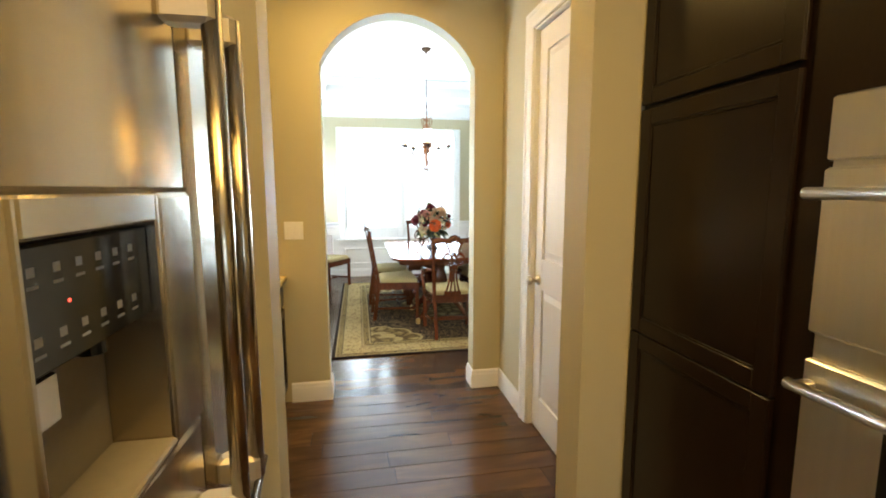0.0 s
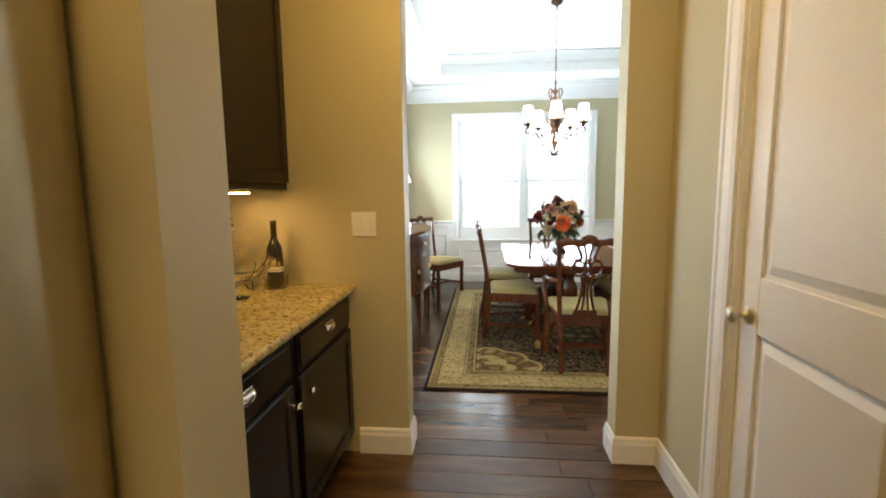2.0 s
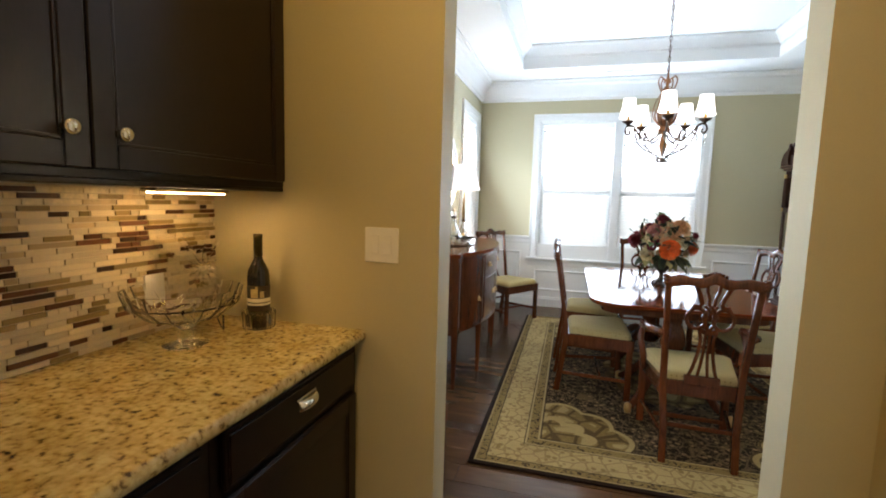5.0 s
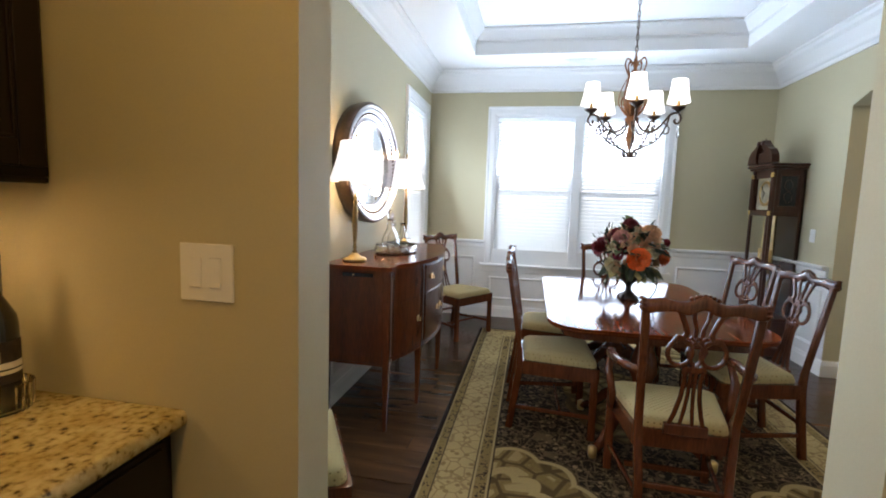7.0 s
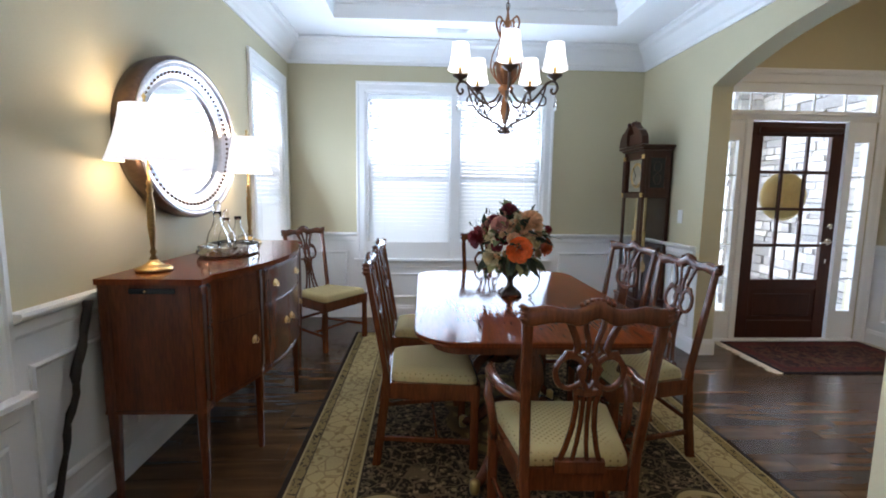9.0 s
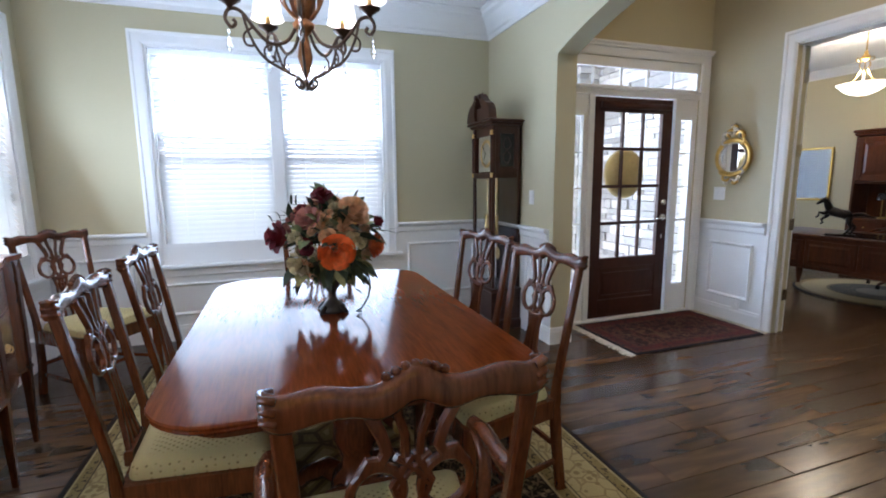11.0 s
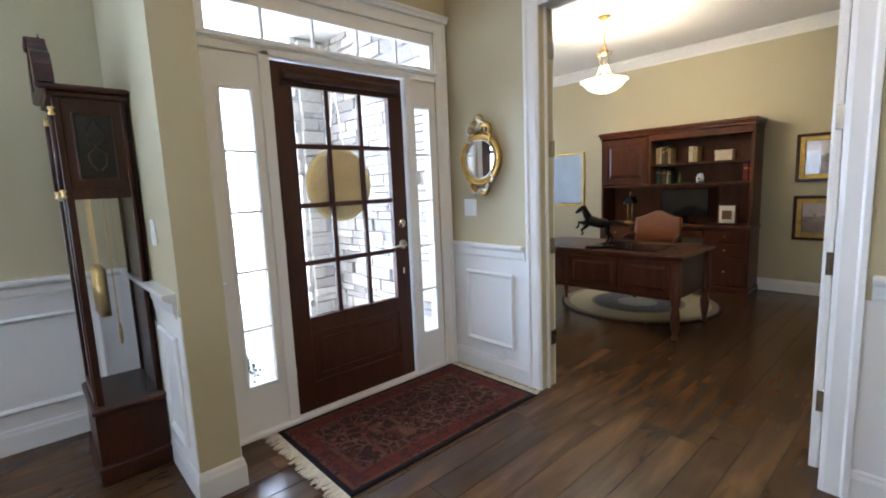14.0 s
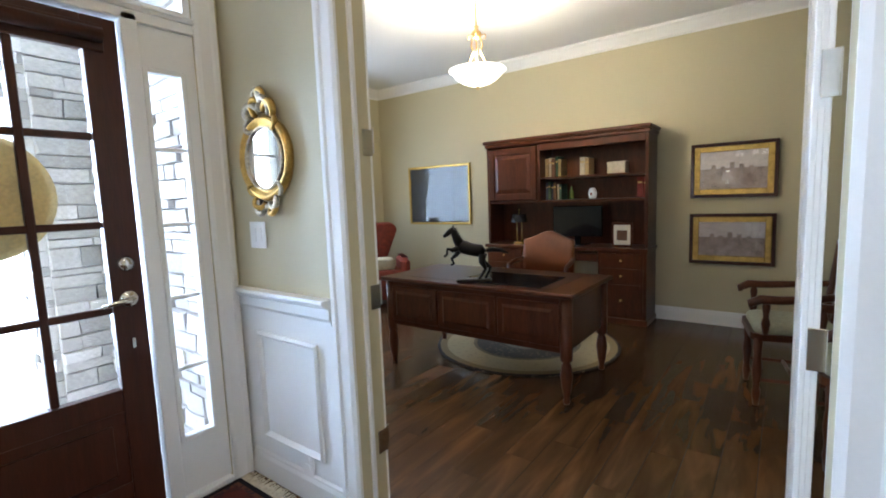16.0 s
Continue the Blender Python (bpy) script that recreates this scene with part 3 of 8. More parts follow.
for z in (0.28, 1.05, 1.80):
    part("hinge", tube([(DX0 - 0.006, DY - 0.006, z - 0.045), (DX0 - 0.006, DY - 0.006, z + 0.045)], 0.007, 8), CHROME, door, smooth=True)

entry = new("door_surround")
tagged(entry, "white front door surround with sidelights and transom", "door frame", kind="structure")
for nm, q in (("jamb", (4.155, 4.215, 0.0, 2.10)), ("jamb", (5.12, 5.18, 0.0, 2.10)), ("head", (3.86, 5.40, 2.07, 2.135))):
    part(nm, block(q[0], q[1], FY - 0.005, FY + 0.13, q[2], q[3], 0.004), TRIM, entry)
part("threshold", block(3.86, 5.40, FY - 0.02, FY + 0.15, 0.0, 0.028, 0.006), TRIM, entry)


def sidelight(x0, x1, g0, g1):
    for q in ((x0, g0, 0.03, 2.07), (g1, x1, 0.03, 2.07), (g0, g1, 0.03, 0.30), (g0, g1, 1.885, 2.07)):
        part("sidelight_panel", block(q[0], q[1], FY + 0.012, FY + 0.05, q[2], q[3]), TRIM, entry)
    for q in ((g0 - 0.02, g0, 0.28, 1.905), (g1, g1 + 0.02, 0.28, 1.905), (g0, g1, 0.28, 0.30), (g0, g1, 1.885, 1.905)):
        part("sidelight_bead", block(q[0], q[1], FY + 0.004, FY + 0.012, q[2], q[3], 0.003), TRIM, entry)
    grid_lights(entry, g0, g1, 0.30, 1.885, 1, 5, FY + 0.012, 0.016, TRIM, FY + 0.024, "light")


sidelight(3.86, 4.155, 3.95, 4.105)
sidelight(5.18, 5.40, 5.205, 5.335)
for q in ((3.86, 3.91, 2.135, 2.40), (5.37, 5.40, 2.135, 2.40), (3.91, 5.37, 2.135, 2.16), (3.91, 5.37, 2.315, 2.40)):
    part("transom_frame", block(q[0], q[1], FY + 0.012, FY + 0.05, q[2], q[3]), TRIM, entry)
grid_lights(entry, 3.91, 5.37, 2.16, 2.315, 5, 1, FY + 0.012, 0.016, TRIM, FY + 0.024, "light")
casing("casing_front_door", 'x', FY, -1, 3.86, 5.40, 0.001, 2.40, 0.095)
bm = bmesh.new()
moulding([(0, -0.03), (0.018, -0.03), (0.018, -0.012), (0.035, 0.0), (0.035, 0.012), (0, 0.012)], (3.77, FY - 0.024, 2.50), (5.50, FY - 0.024, 2.50), (0, -1, 0), bm)
moulding([(0, -0.012), (0.012, -0.012), (0.022, 0.0), (0.012, 0.012), (0, 0.012)], (3.86, FY - 0.004, 2.125), (5.40, FY - 0.004, 2.125), (0, -1, 0), bm)
structure("trim_door_head", bm, TRIM, "white moulded head trim above the front door", "trim")

wreath = thing("door_ornament", "round golden woven disc hanging on the front door", "door ornament", (4.655, 7.785, 1.385))
wreath.scale = (1.13, 1.0, 1.13)
GOLD_WEAVE = surface("golden_weave", (0.55, 0.42, 0.16), 0.6, vary=0.25, scale=6, fine=90, bump=0.4)
q = part("disc", lathe([(0.0, -0.03), (0.11, -0.028), (0.18, -0.018), (0.205, 0.0), (0.18, 0.018), (0.11, 0.028), (0.0, 0.03)], 40), GOLD_WEAVE, wreath, smooth=True)
q.matrix_local = pose(0, 0, 0, 90)
part("strap", tube([(-0.05, 0, 0.17), (-0.02, 0, 0.40), (0, 0, 0.55), (0.02, 0, 0.40), (0.05, 0, 0.17)], 0.004, 6), CHROME, wreath)

# ---- porch ----
structure("porch_floor", block(3.78, 5.49, 7.83, 11.5, -0.24, -0.02), GROUND, "pale concrete porch floor", "pavement")
structure("porch_ceiling", block(3.78, 5.49, 7.83, 11.0, 2.75, 2.85), TRIM, "white porch ceiling", "ceiling")
stone_wall = structure("wall_porch", block(5.50, FX1 - 0.002, 7.83, 10.60, -0.24, 3.4), MORTAR, "stacked stone porch wall", "wall")
structure("wall_study_outer", block(5.52, SX0, SY1, 10.62, -0.24, 3.4), MORTAR, "rough outer wall edge", "wall")
shrub = thing("shrub", "small dark leafy plant standing on porch floor", "plant", (4.15, 8.5, -0.019))
shrub.scale = (0.5, 0.5, 0.5)
LEAF = surface("shrub_leaf", (0.05, 0.09, 0.035), 0.6, vary=0.4, scale=20)
bm = bmesh.new()
for k in range(420):
    a, b_, r = random.uniform(0, 6.283), random.uniform(0, 1.5), random.uniform(0.16, 0.30)
    c = Vector((r * math.cos(a) * math.cos(b_), r * math.sin(a) * math.cos(b_), 0.12 + 1.2 * r * math.sin(b_)))
    u, v = Vector((random.uniform(-1, 1), random.uniform(-1, 1), random.uniform(-1, 1))).normalized() * 0.03, Vector((random.uniform(-1, 1), random.uniform(-1, 1), random.uniform(-1, 1))).normalized() * 0.02
    bm.faces.new([bm.verts.new(p) for p in (c - u, c + v, c + u, c - v)])
part("crown", bm, LEAF, shrub)
part("trunk", tube([(0, 0, 0), (0.01, 0, 0.1), (0, 0.02, 0.25)], [0.02, 0.016, 0.008], 6), DOORWOOD, shrub)

# ---- study double doors ----


def panel_door(name, width, height, panels, label, knob_side=1, thick=0.035):
    """A white panelled door with its hinge edge at x = 0, its face at y = 0."""
    d = thing(name, label, "door")
    part("slab", block(0, width, 0.013, thick - 0.013, 0.008, height), TRIM, d)
    s = 0.11
    for y0, y1 in ((0.0, 0.013), (thick - 0.013, thick)):
        part("stile", block(0, s, y0, y1, 0.008, height, 0.002), TRIM, d)
        part("stile", block(width - s, width, y0, y1, 0.008, height, 0.002), TRIM, d)
        edges = [0.008] + [z for p in panels for z in p] + [height]
        for za, zb in zip(edges[0::2], edges[1::2]):
            part("rail", block(s, width - s, y0, y1, za, zb, 0.002), TRIM, d)
        for za, zb in panels:
            # a field with sloping edges, sunk behind the stiles
            face, deep = (y0 + 0.003, y1) if y0 == 0 else (y1 - 0.003, y0)
            bm = bmesh.new()
            ring = lambda k, y: [(s + k, y, za + k), (width - s - k, y, za + k), (width - s - k, y, zb - k), (s + k, y, zb - k)]
            prism(bm, ring(0.016, deep), ring(0.048, face))
            part("raised_panel", bm, TRIM, d)
    return d


leaf = panel_door("study_door", 0.70, 2.36, [(0.22, 0.86), (1.02, 2.22)], "white panelled double door leaf standing open")
leaf.matrix_world = pose(SX0 + 0.012, 5.483, 0, 0, 0, 0)
for z in (0.33, 0.95, 1.56, 2.16):
    part("hinge", block(-0.006, 0, -0.014, 0.022, z - 0.05, z + 0.05, 0.001), CHROME, leaf, "satin nickel hinge")
leaf2 = copy_thing(leaf, pose(SX0 + 0.02, 6.885, 0, 0, 0, 80))
for z in (0.33, 0.94, 1.55, 2.14):
    tagged(mesh_object("jamb_hinge", block(FX1 + 0.095, SX0 + 0.012, 6.866, 6.8705, z - 0.05, z + 0.05, 0.001), CHROME), "satin nickel door hinge on the white jamb", "hinge", "study door hinges")

closet = panel_door("closet_door", 0.76, 2.41, [(0.22, 0.90), (1.09, 2.28)], "white two-panel interior door, closed")
closet.matrix_world = pose(1.955, 2.43, 0, 0, 0, 90)
AGED = surface("knob_nickel", (0.60, 0.54, 0.44), 0.3, 1.0, vary=0.1)
kb = part("door_knob", lathe([(0.032, 0), (0.032, 0.006), (0.02, 0.012), (0.011, 0.016), (0.011, 0.035), (0.024, 0.045), (0.029, 0.056), (0.026, 0.066), (0.012, 0.072)], 24), AGED, closet, "satin nickel knob", True)
kb.matrix_local = pose(0.70, 0.035, 0.955, -90)
bm = bmesh.new()
block(HALL_X, HALL_X + 0.12, 3.19, 3.199, 0, 2.425, bm=bm)
block(HALL_X, HALL_X + 0.12, 2.421, 2.43, 0, 2.425, bm=bm)
block(HALL_X, HALL_X + 0.12, 2.43, 3.19, 2.416, 2.425, bm=bm)
structure("trim_closet_jamb", bm, TRIM, "white painted door jamb", "trim")
wall("wall_closet_back", 'y', 2.29, 3.5, 2.55, 2.7, 0, 3.1, [], PAINT, "tan painted closet wall")


def plate(name, along, b, out, u, z, w, h, label, switches=1, outlet=False):
    p = thing(name, label, "outlet" if outlet else "light switch")
    t = 0.007

    def B(u0, u1, d0, d1, za, zb, bev=0.0):
        return block(u0, u1, b + out * d0, b + out * d1, za, zb, bev) if along == 'x' else block(b + out * d0, b + out * d1, u0, u1, za, zb, bev)
    part("cover_plate", B(u - w / 2, u + w / 2, 0, t, z - h / 2, z + h / 2, 0.002), TRIM, p)
    for i in range(switches):
        c = u + (i - (switches - 1) / 2) * 0.046
        if outlet:
            for dz in (-0.02, 0.02):
                part("socket", B(c - 0.014, c + 0.014, t, t + 0.002, z + dz - 0.012, z + dz + 0.012), TRIM, p)
        else:
            part("rocker", B(c - 0.015, c + 0.015, t, t + 0.004, z - 0.032, z + 0.032, 0.002), TRIM, p)
    return p


plate("switch_plate", 'x', HALL_Y, -1, 0.418, 1.225, 0.125, 0.122, "white double light switch plate on tan wall", 2)
plate("switch_plate", 'y', E, -1, 7.64, 1.19, 0.075, 0.12, "white light switch plate on tan wall")
plate("switch_plate", 'y', FX1, -1, 7.47, 1.19, 0.118, 0.12, "white double light switch plate below gilt mirror", 2)
plate("wall_outlet", 'y', FX1 - 0.005, -1, 7.21, 0.185, 0.075, 0.115, "white wall outlet in white wainscot", 1, True)
plate("wall_outlet", 'y', -0.279, 1, 3.50, 1.06, 0.075, 0.115, "cream wall outlet in mosaic backsplash", 1, True)

# ---- dining room things ----
BRASS = surface("aged_brass", (0.62, 0.43, 0.17), 0.28, 1.0, vary=0.15, scale=8)
BRONZE = surface("dark_bronze", (0.10, 0.065, 0.045), 0.38, 0.85, vary=0.3, scale=12, fine=80, bump=0.2)
COPPER = surface("copper_leaf", (0.30, 0.13, 0.055), 0.36, 0.9, vary=0.35, scale=14, fine=80, bump=0.2)
MIRROR = surface("mirror_glass", (0.92, 0.93, 0.93), 0.015, 1.0, vary=0.0)
SILVER = surface("silver", (0.78, 0.77, 0.74), 0.16, 1.0, vary=0.08, scale=10)
CRYSTAL = clear("cut_crystal", (0.99, 0.99, 0.98), 0.02, 1.28)


def dotted_fabric():
    m, t, b = nodes_of("dotted_seat_fabric")
    n, l = t.nodes, t.links
    tc = n.new("ShaderNodeTexCoord")
    mp = n.new("ShaderNodeMapping")
    mp.inputs["Rotation"].default_value = (0, 0, radians(45))
    v = n.new("ShaderNodeTexVoronoi")
    v.inputs["Scale"].default_value, v.inputs["Randomness"].default_value = 55, 0.0
    l.new(tc.outputs["Object"], mp.inputs["Vector"])
    l.new(mp.outputs["Vector"], v.inputs["Vector"])
    r = n.new("ShaderNodeValToRGB")
    r.color_ramp.elements[0].position, r.color_ramp.elements[0].color = 0.16, (0.22, 0.16, 0.06, 1)
    r.color_ramp.elements[1].position, r.color_ramp.elements[1].color = 0.30, (0.47, 0.39, 0.18, 1)
    l.new(v.outputs["Distance"], r.inputs["Fac"])
    ns = n.new("ShaderNodeTexNoise")
    ns.inputs["Scale"].default_value = 350
    l.new(tc.outputs["Object"], ns.inputs["Vector"])
    mx = n.new("ShaderNodeMix")
    mx.data_type, mx.blend_type = 'RGBA', 'MULTIPLY'
    mx.inputs["Factor"].default_value = 0.35
    l.new(r.outputs["Color"], mx.inputs["A"])
    l.new(ns.outputs["Color"], mx.inputs["B"])
    l.new(mx.outputs["Result"], b.inputs["Base Color"])
    bp = n.new("ShaderNodeBump")
    bp.inputs["Strength"].default_value, bp.inputs["Distance"].default_value = 0.4, 0.001
    l.new(ns.outputs["Fac"], bp.inputs["Height"])
    l.new(bp.outputs["Normal"], b.inputs["Normal"])
    b.inputs["Roughness"].default_value = 0.9
    return m


SEAT = dotted_fabric()


def rounded(w0, w1, y0, y1, r, steps=5):
    """A trapezoid (back width w0 at y0, front width w1 at y1) with rounded corners."""
    out = []
    for cx, cy, a in ((w1 / 2 - r, y1 - r, 0), (-w1 / 2 + r, y1 - r, 90), (-w0 / 2 + r, y0 + r, 180), (w0 / 2 - r, y0 + r, 270)):
        for i in range(steps + 1):
            t = radians(a + 90 * i / steps)
            out.append((cx + r * math.cos(t), cy + r * math.sin(t)))
    return out


def cushion(w0, w1, y0, y1, z0, z1, r=0.035):
    bm = bmesh.new()
    rings = []
    cx, cy = 0, (y0 + y1) / 2
    for k, z in ((0.985, z0), (1.0, z0 + 0.012), (1.0, z0 + 0.024), (0.97, z1 - 0.02), (0.88, z1 - 0.008), (0.6, z1 - 0.001), (0.2, z1)):
        rings.append([bm.verts.new((cx + (x - cx) * k, cy + (y - cy) * k, z)) for x, y in rounded(w0, w1, y0, y1, r)])
    skin(bm, rings, True)
    return bm


def dining_chair(label, width=0.46, arms=False):
    """A chippendale style chair that faces +y, its seat's centre over the origin."""
    c = thing("dining_chair", label, "chair", group="dining chairs")
    hw = width / 2
    back = lambda z: -0.215 - max(0, z - 0.45) * 0.17 - max(0, 0.42 - z) * 0.13
    f0, f1 = width - 0.02, width + 0.09
    part("seat", cushion(f0 - 0.04, f1 - 0.03, -0.195, 0.225, 0.425, 0.492), SEAT, c, "cream seat with small dots", True)
    bm = bmesh.new()
    o = rounded(f0, f1, -0.21, 0.24, 0.02)
    slab(o, 0.355, 0.435, bm)
    part("seat_frame", bm, MAHOG, c)
    for sx in (-1, 1):
        pts, sz = [], []
        for z in (0.0, 0.2, 0.40, 0.5, 0.65, 0.8, 0.92, 0.99):
            x = sx * (hw - 0.03 - (0.012 if z < 0.4 else 0) + max(0, z - 0.45) * 0.045)
            pts.append((x, back(z), z))
            sz.append((0.036, 0.042) if z < 0.5 else (0.034 - 0.004 * (z - 0.5), 0.028))
        part("back_leg", bar(pts, sz), MAHOG, c)
        xf = sx * (f1 / 2 - 0.024)
        part("front_leg", bar([(xf, 0.212, 0.0), (xf, 0.212, 0.2), (xf, 0.212, 0.36)], [(0.042, 0.042)] * 3), MAHOG, c)
        part("side_stretcher", bar([(sx * (hw - 0.045), back(0.13), 0.135), (xf, 0.20, 0.135)], [(0.016, 0.026)] * 2, (1, 0, 0), (0, 0, 1)), MAHOG, c)
        if arms:
            ax = sx * (hw + 0.05)
            part("arm", tube([(sx * (hw - 0.01), back(0.70) + 0.01, 0.70), (ax - sx * 0.01, -0.16, 0.695), (ax, -0.05, 0.675), (ax + sx * 0.01, 0.06, 0.67), (ax, 0.12, 0.665), (ax, 0.145, 0.645)], [0.016, 0.019, 0.021, 0.022, 0.02, 0.012], 10), MAHOG, c, smooth=True)
            part("arm_support", tube([(ax, 0.10, 0.66), (ax + sx * 0.015, 0.07, 0.58), (ax - sx * 0.005, 0.03, 0.48), (sx * (f1 / 2 - 0.005), 0.05, 0.40)], [0.018, 0.02, 0.018, 0.016], 8), MAHOG, c, smooth=True)
    part("cross_stretcher", bar([(-(hw - 0.03), 0.03, 0.135), (hw - 0.03, 0.03, 0.135)], [(0.016, 0.026)] * 2, (0, 1, 0), (0, 0, 1)), MAHOG, c)
    part("back_stretcher", bar([(-(hw - 0.045), back(0.2), 0.20), (hw - 0.045, back(0.2), 0.20)], [(0.016, 0.024)] * 2, (0, 1, 0), (0, 0, 1)), MAHOG, c)
    # serpentine crest rail with scrolled ears
    bm = bmesh.new()
    rings = []
    n = 50
    for i in range(n + 1):
        u = -1 + 2 * i / n
        a = abs(u)
        x = u * (hw + 0.015)
        thick = 0.058 - 0.014 * math.exp(-((a - 0.45) / 0.16) ** 2)
        crown = 1.018 + 0.030 * math.exp(-(a / 0.17) ** 2) + 0.010 * math.exp(-((a - 0.66) / 0.16) ** 2) + 0.012 * max(0, (a - 0.84) / 0.16) ** 2
        mid = crown - thick / 2
        yb = back(1.0) - 0.012 * (1 - a * a)
        th = 0.015
        rings.append([bm.verts.new(v) for v in ((x, yb - th * 0.8, mid - thick / 2), (x, yb + th * 0.8, mid - thick / 2), (x, yb + th * 1.1, mid - thick * 0.35), (x, yb + th * 1.1, mid + thick * 0.2), (x, yb + th * 0.7, mid + thick * 0.42), (x, yb, mid + thick / 2), (x, yb - th * 0.7, mid + thick * 0.42), (x, yb - th * 1.1, mid + thick * 0.2), (x, yb - th * 1.1, mid - thick * 0.35))])
    skin(bm, rings, True)
    crest = part("crest_rail", bm, MAHOG, c, smooth=True)
    for sx in (-1, 1):
        for k in range(3):
            ex = sx * (hw + 0.012)
            ez = 0.982 + 0.018 * k
            part("ear_carving", tube([(ex - sx * 0.016, back(1.0) - 0.019, ez), (ex + sx * 0.004, back(1.0) - 0.012, ez + 0.003), (ex + sx * 0.007, back(1.0) + 0.006, ez + 0.003), (ex - sx * 0.010, back(1.0) + 0.018, ez)], 0.0065, 6), MAHOG, crest, smooth=True)
    for k in range(7):
        x = (k - 3) * 0.016
        bm = bmesh.new()
        lathe([(0.0, -0.009), (0.007, -0.005), (0.009, 0), (0.007, 0.005), (0, 0.009)], 8, (x, back(1.0) - 0.010, 1.045 - 0.0026 * abs(k - 3) ** 1.6), bm)
        part("shell_carving", bm, MAHOG, crest)
    # pierced splat
    splat = part("splat_shoe", bar([(-0.085, back(0.45), 0.45), (0.085, back(0.45), 0.45)], [(0.026, 0.05)] * 2, (0, 1, 0), (0, 0, 1)), MAHOG, c)

    def rib(name, points, w, mirrored=True):
        for sx in ((-1, 1) if mirrored else (1,)):
            pts = [(sx * x, back(z) + 0.002, z) for x, z in points]
            bm = bmesh.new()
            rings = []
            for i, p in enumerate(pts):
                a, b_ = Vector(pts[max(i - 1, 0)]), Vector(pts[min(i + 1, len(pts) - 1)])
                d = (b_ - a).normalized()
                s = Vector((d.z, 0, -d.x)).normalized()
                p = Vector(p)
                hw_, ht = w / 2, 0.008
                k = 0.004
                ring = [(-hw_ + k, -ht), (hw_ - k, -ht), (hw_, -ht + k), (hw_, ht - k), (hw_ - k, ht), (-hw_ + k, ht), (-hw_, ht - k), (-hw_, -ht + k)]
                rings.append([bm.verts.new(p + s * q + Vector((0, r, 0))) for q, r in ring])
            skin(bm, rings, True)
            part(name, bm, MAHOG, splat)
    rib("rib", [(0.070, 0.46), (0.052, 0.52), (0.036, 0.60), (0.030, 0.68), (0.040, 0.74)], 0.017)
    rib("rib", [(0.026, 0.46), (0.016, 0.54), (0.010, 0.62), (0.010, 0.74)], 0.014)
    rib("band", [(-0.045, 0.735), (0.0, 0.725), (0.045, 0.735)], 0.026, False)
    ring = [(0.062 + 0.046 * math.cos(a), 0.800 + 0.056 * math.sin(a)) for a in [2 * math.pi * i / 20 for i in range(21)]]
    rib("loop", ring, 0.018)
    rib("strap", [(0.0, 0.735), (0.020, 0.77), (0.034, 0.81), (0.014, 0.85), (0.0, 0.872)], 0.016)
    rib("strap", [(-0.03, 0.87), (0.008, 0.835), (0.03, 0.80)], 0.013)
    rib("scroll", [(0.088, 0.845), (0.075, 0.868), (0.055, 0.865), (0.045, 0.885), (0.055, 0.92), (0.075, 0.965), (0.085, 0.985)], 0.022)
    rib("rib", [(0.012, 0.87), (0.014, 0.91), (0.026, 0.95), (0.03, 0.985)], 0.016)
    return c


side = dining_chair("mahogany dining chair with pierced back and dotted cream seat")
RUGTOP = 0.014
side.matrix_world = pose(1.27, 5.90, RUGTOP, 0, 0, -88)
for x, y, turn, z in ((1.25, 6.60, -91, RUGTOP), (2.36, 5.90, 96, RUGTOP), (2.38, 6.55, 102, RUGTOP)):
    copy_thing(side, pose(x, y, z, 0, 0, turn))
corner = copy_thing(side, pose(0.37, 7.70, 0.001, 0, 0, -124))
corner["label"] = "mahogany dining chair standing in the corner by the windows"
near_chair = copy_thing(side, pose(0.20, 4.42, 0.001, 0, 0, -60))
near_chair["label"] = "mahogany dining chair standing against the pantry wall"
arm_chair = dining_chair("mahogany dining armchair with pierced back at the table head", 0.43, True)
arm_chair.matrix_world = pose(1.77, 5.165, RUGTOP, 0, 0, -2)
copy_thing(arm_chair, pose(1.785, 7.10, RUGTOP, 0, 0, 180))

# table
table = thing("dining_table", "polished mahogany double pedestal dining table", "table", (1.78, 6.24, RUGTOP))


def table_outline(w, l, r):
    return rounded(w, w, -l / 2, l / 2, r, 8)


bm = bmesh.new()
rings = []
for inset, z in ((0.030, 0.716), (0.012, 0.720), (0.004, 0.728), (0.006, 0.734), (0.0, 0.740), (0.0, 0.744), (0.004, 0.748)):
    rings.append([bm.verts.new((x, y, z)) for x, y in table_outline(1.17 - 2 * inset, 1.80 - 2 * inset, 0.21 - inset)])
skin(bm, rings, True)
part("tabletop", bm, TABLETOP, table)
part("apron", slab(table_outline(1.0, 1.62, 0.14), 0.665, 0.716), MAHOG, table)
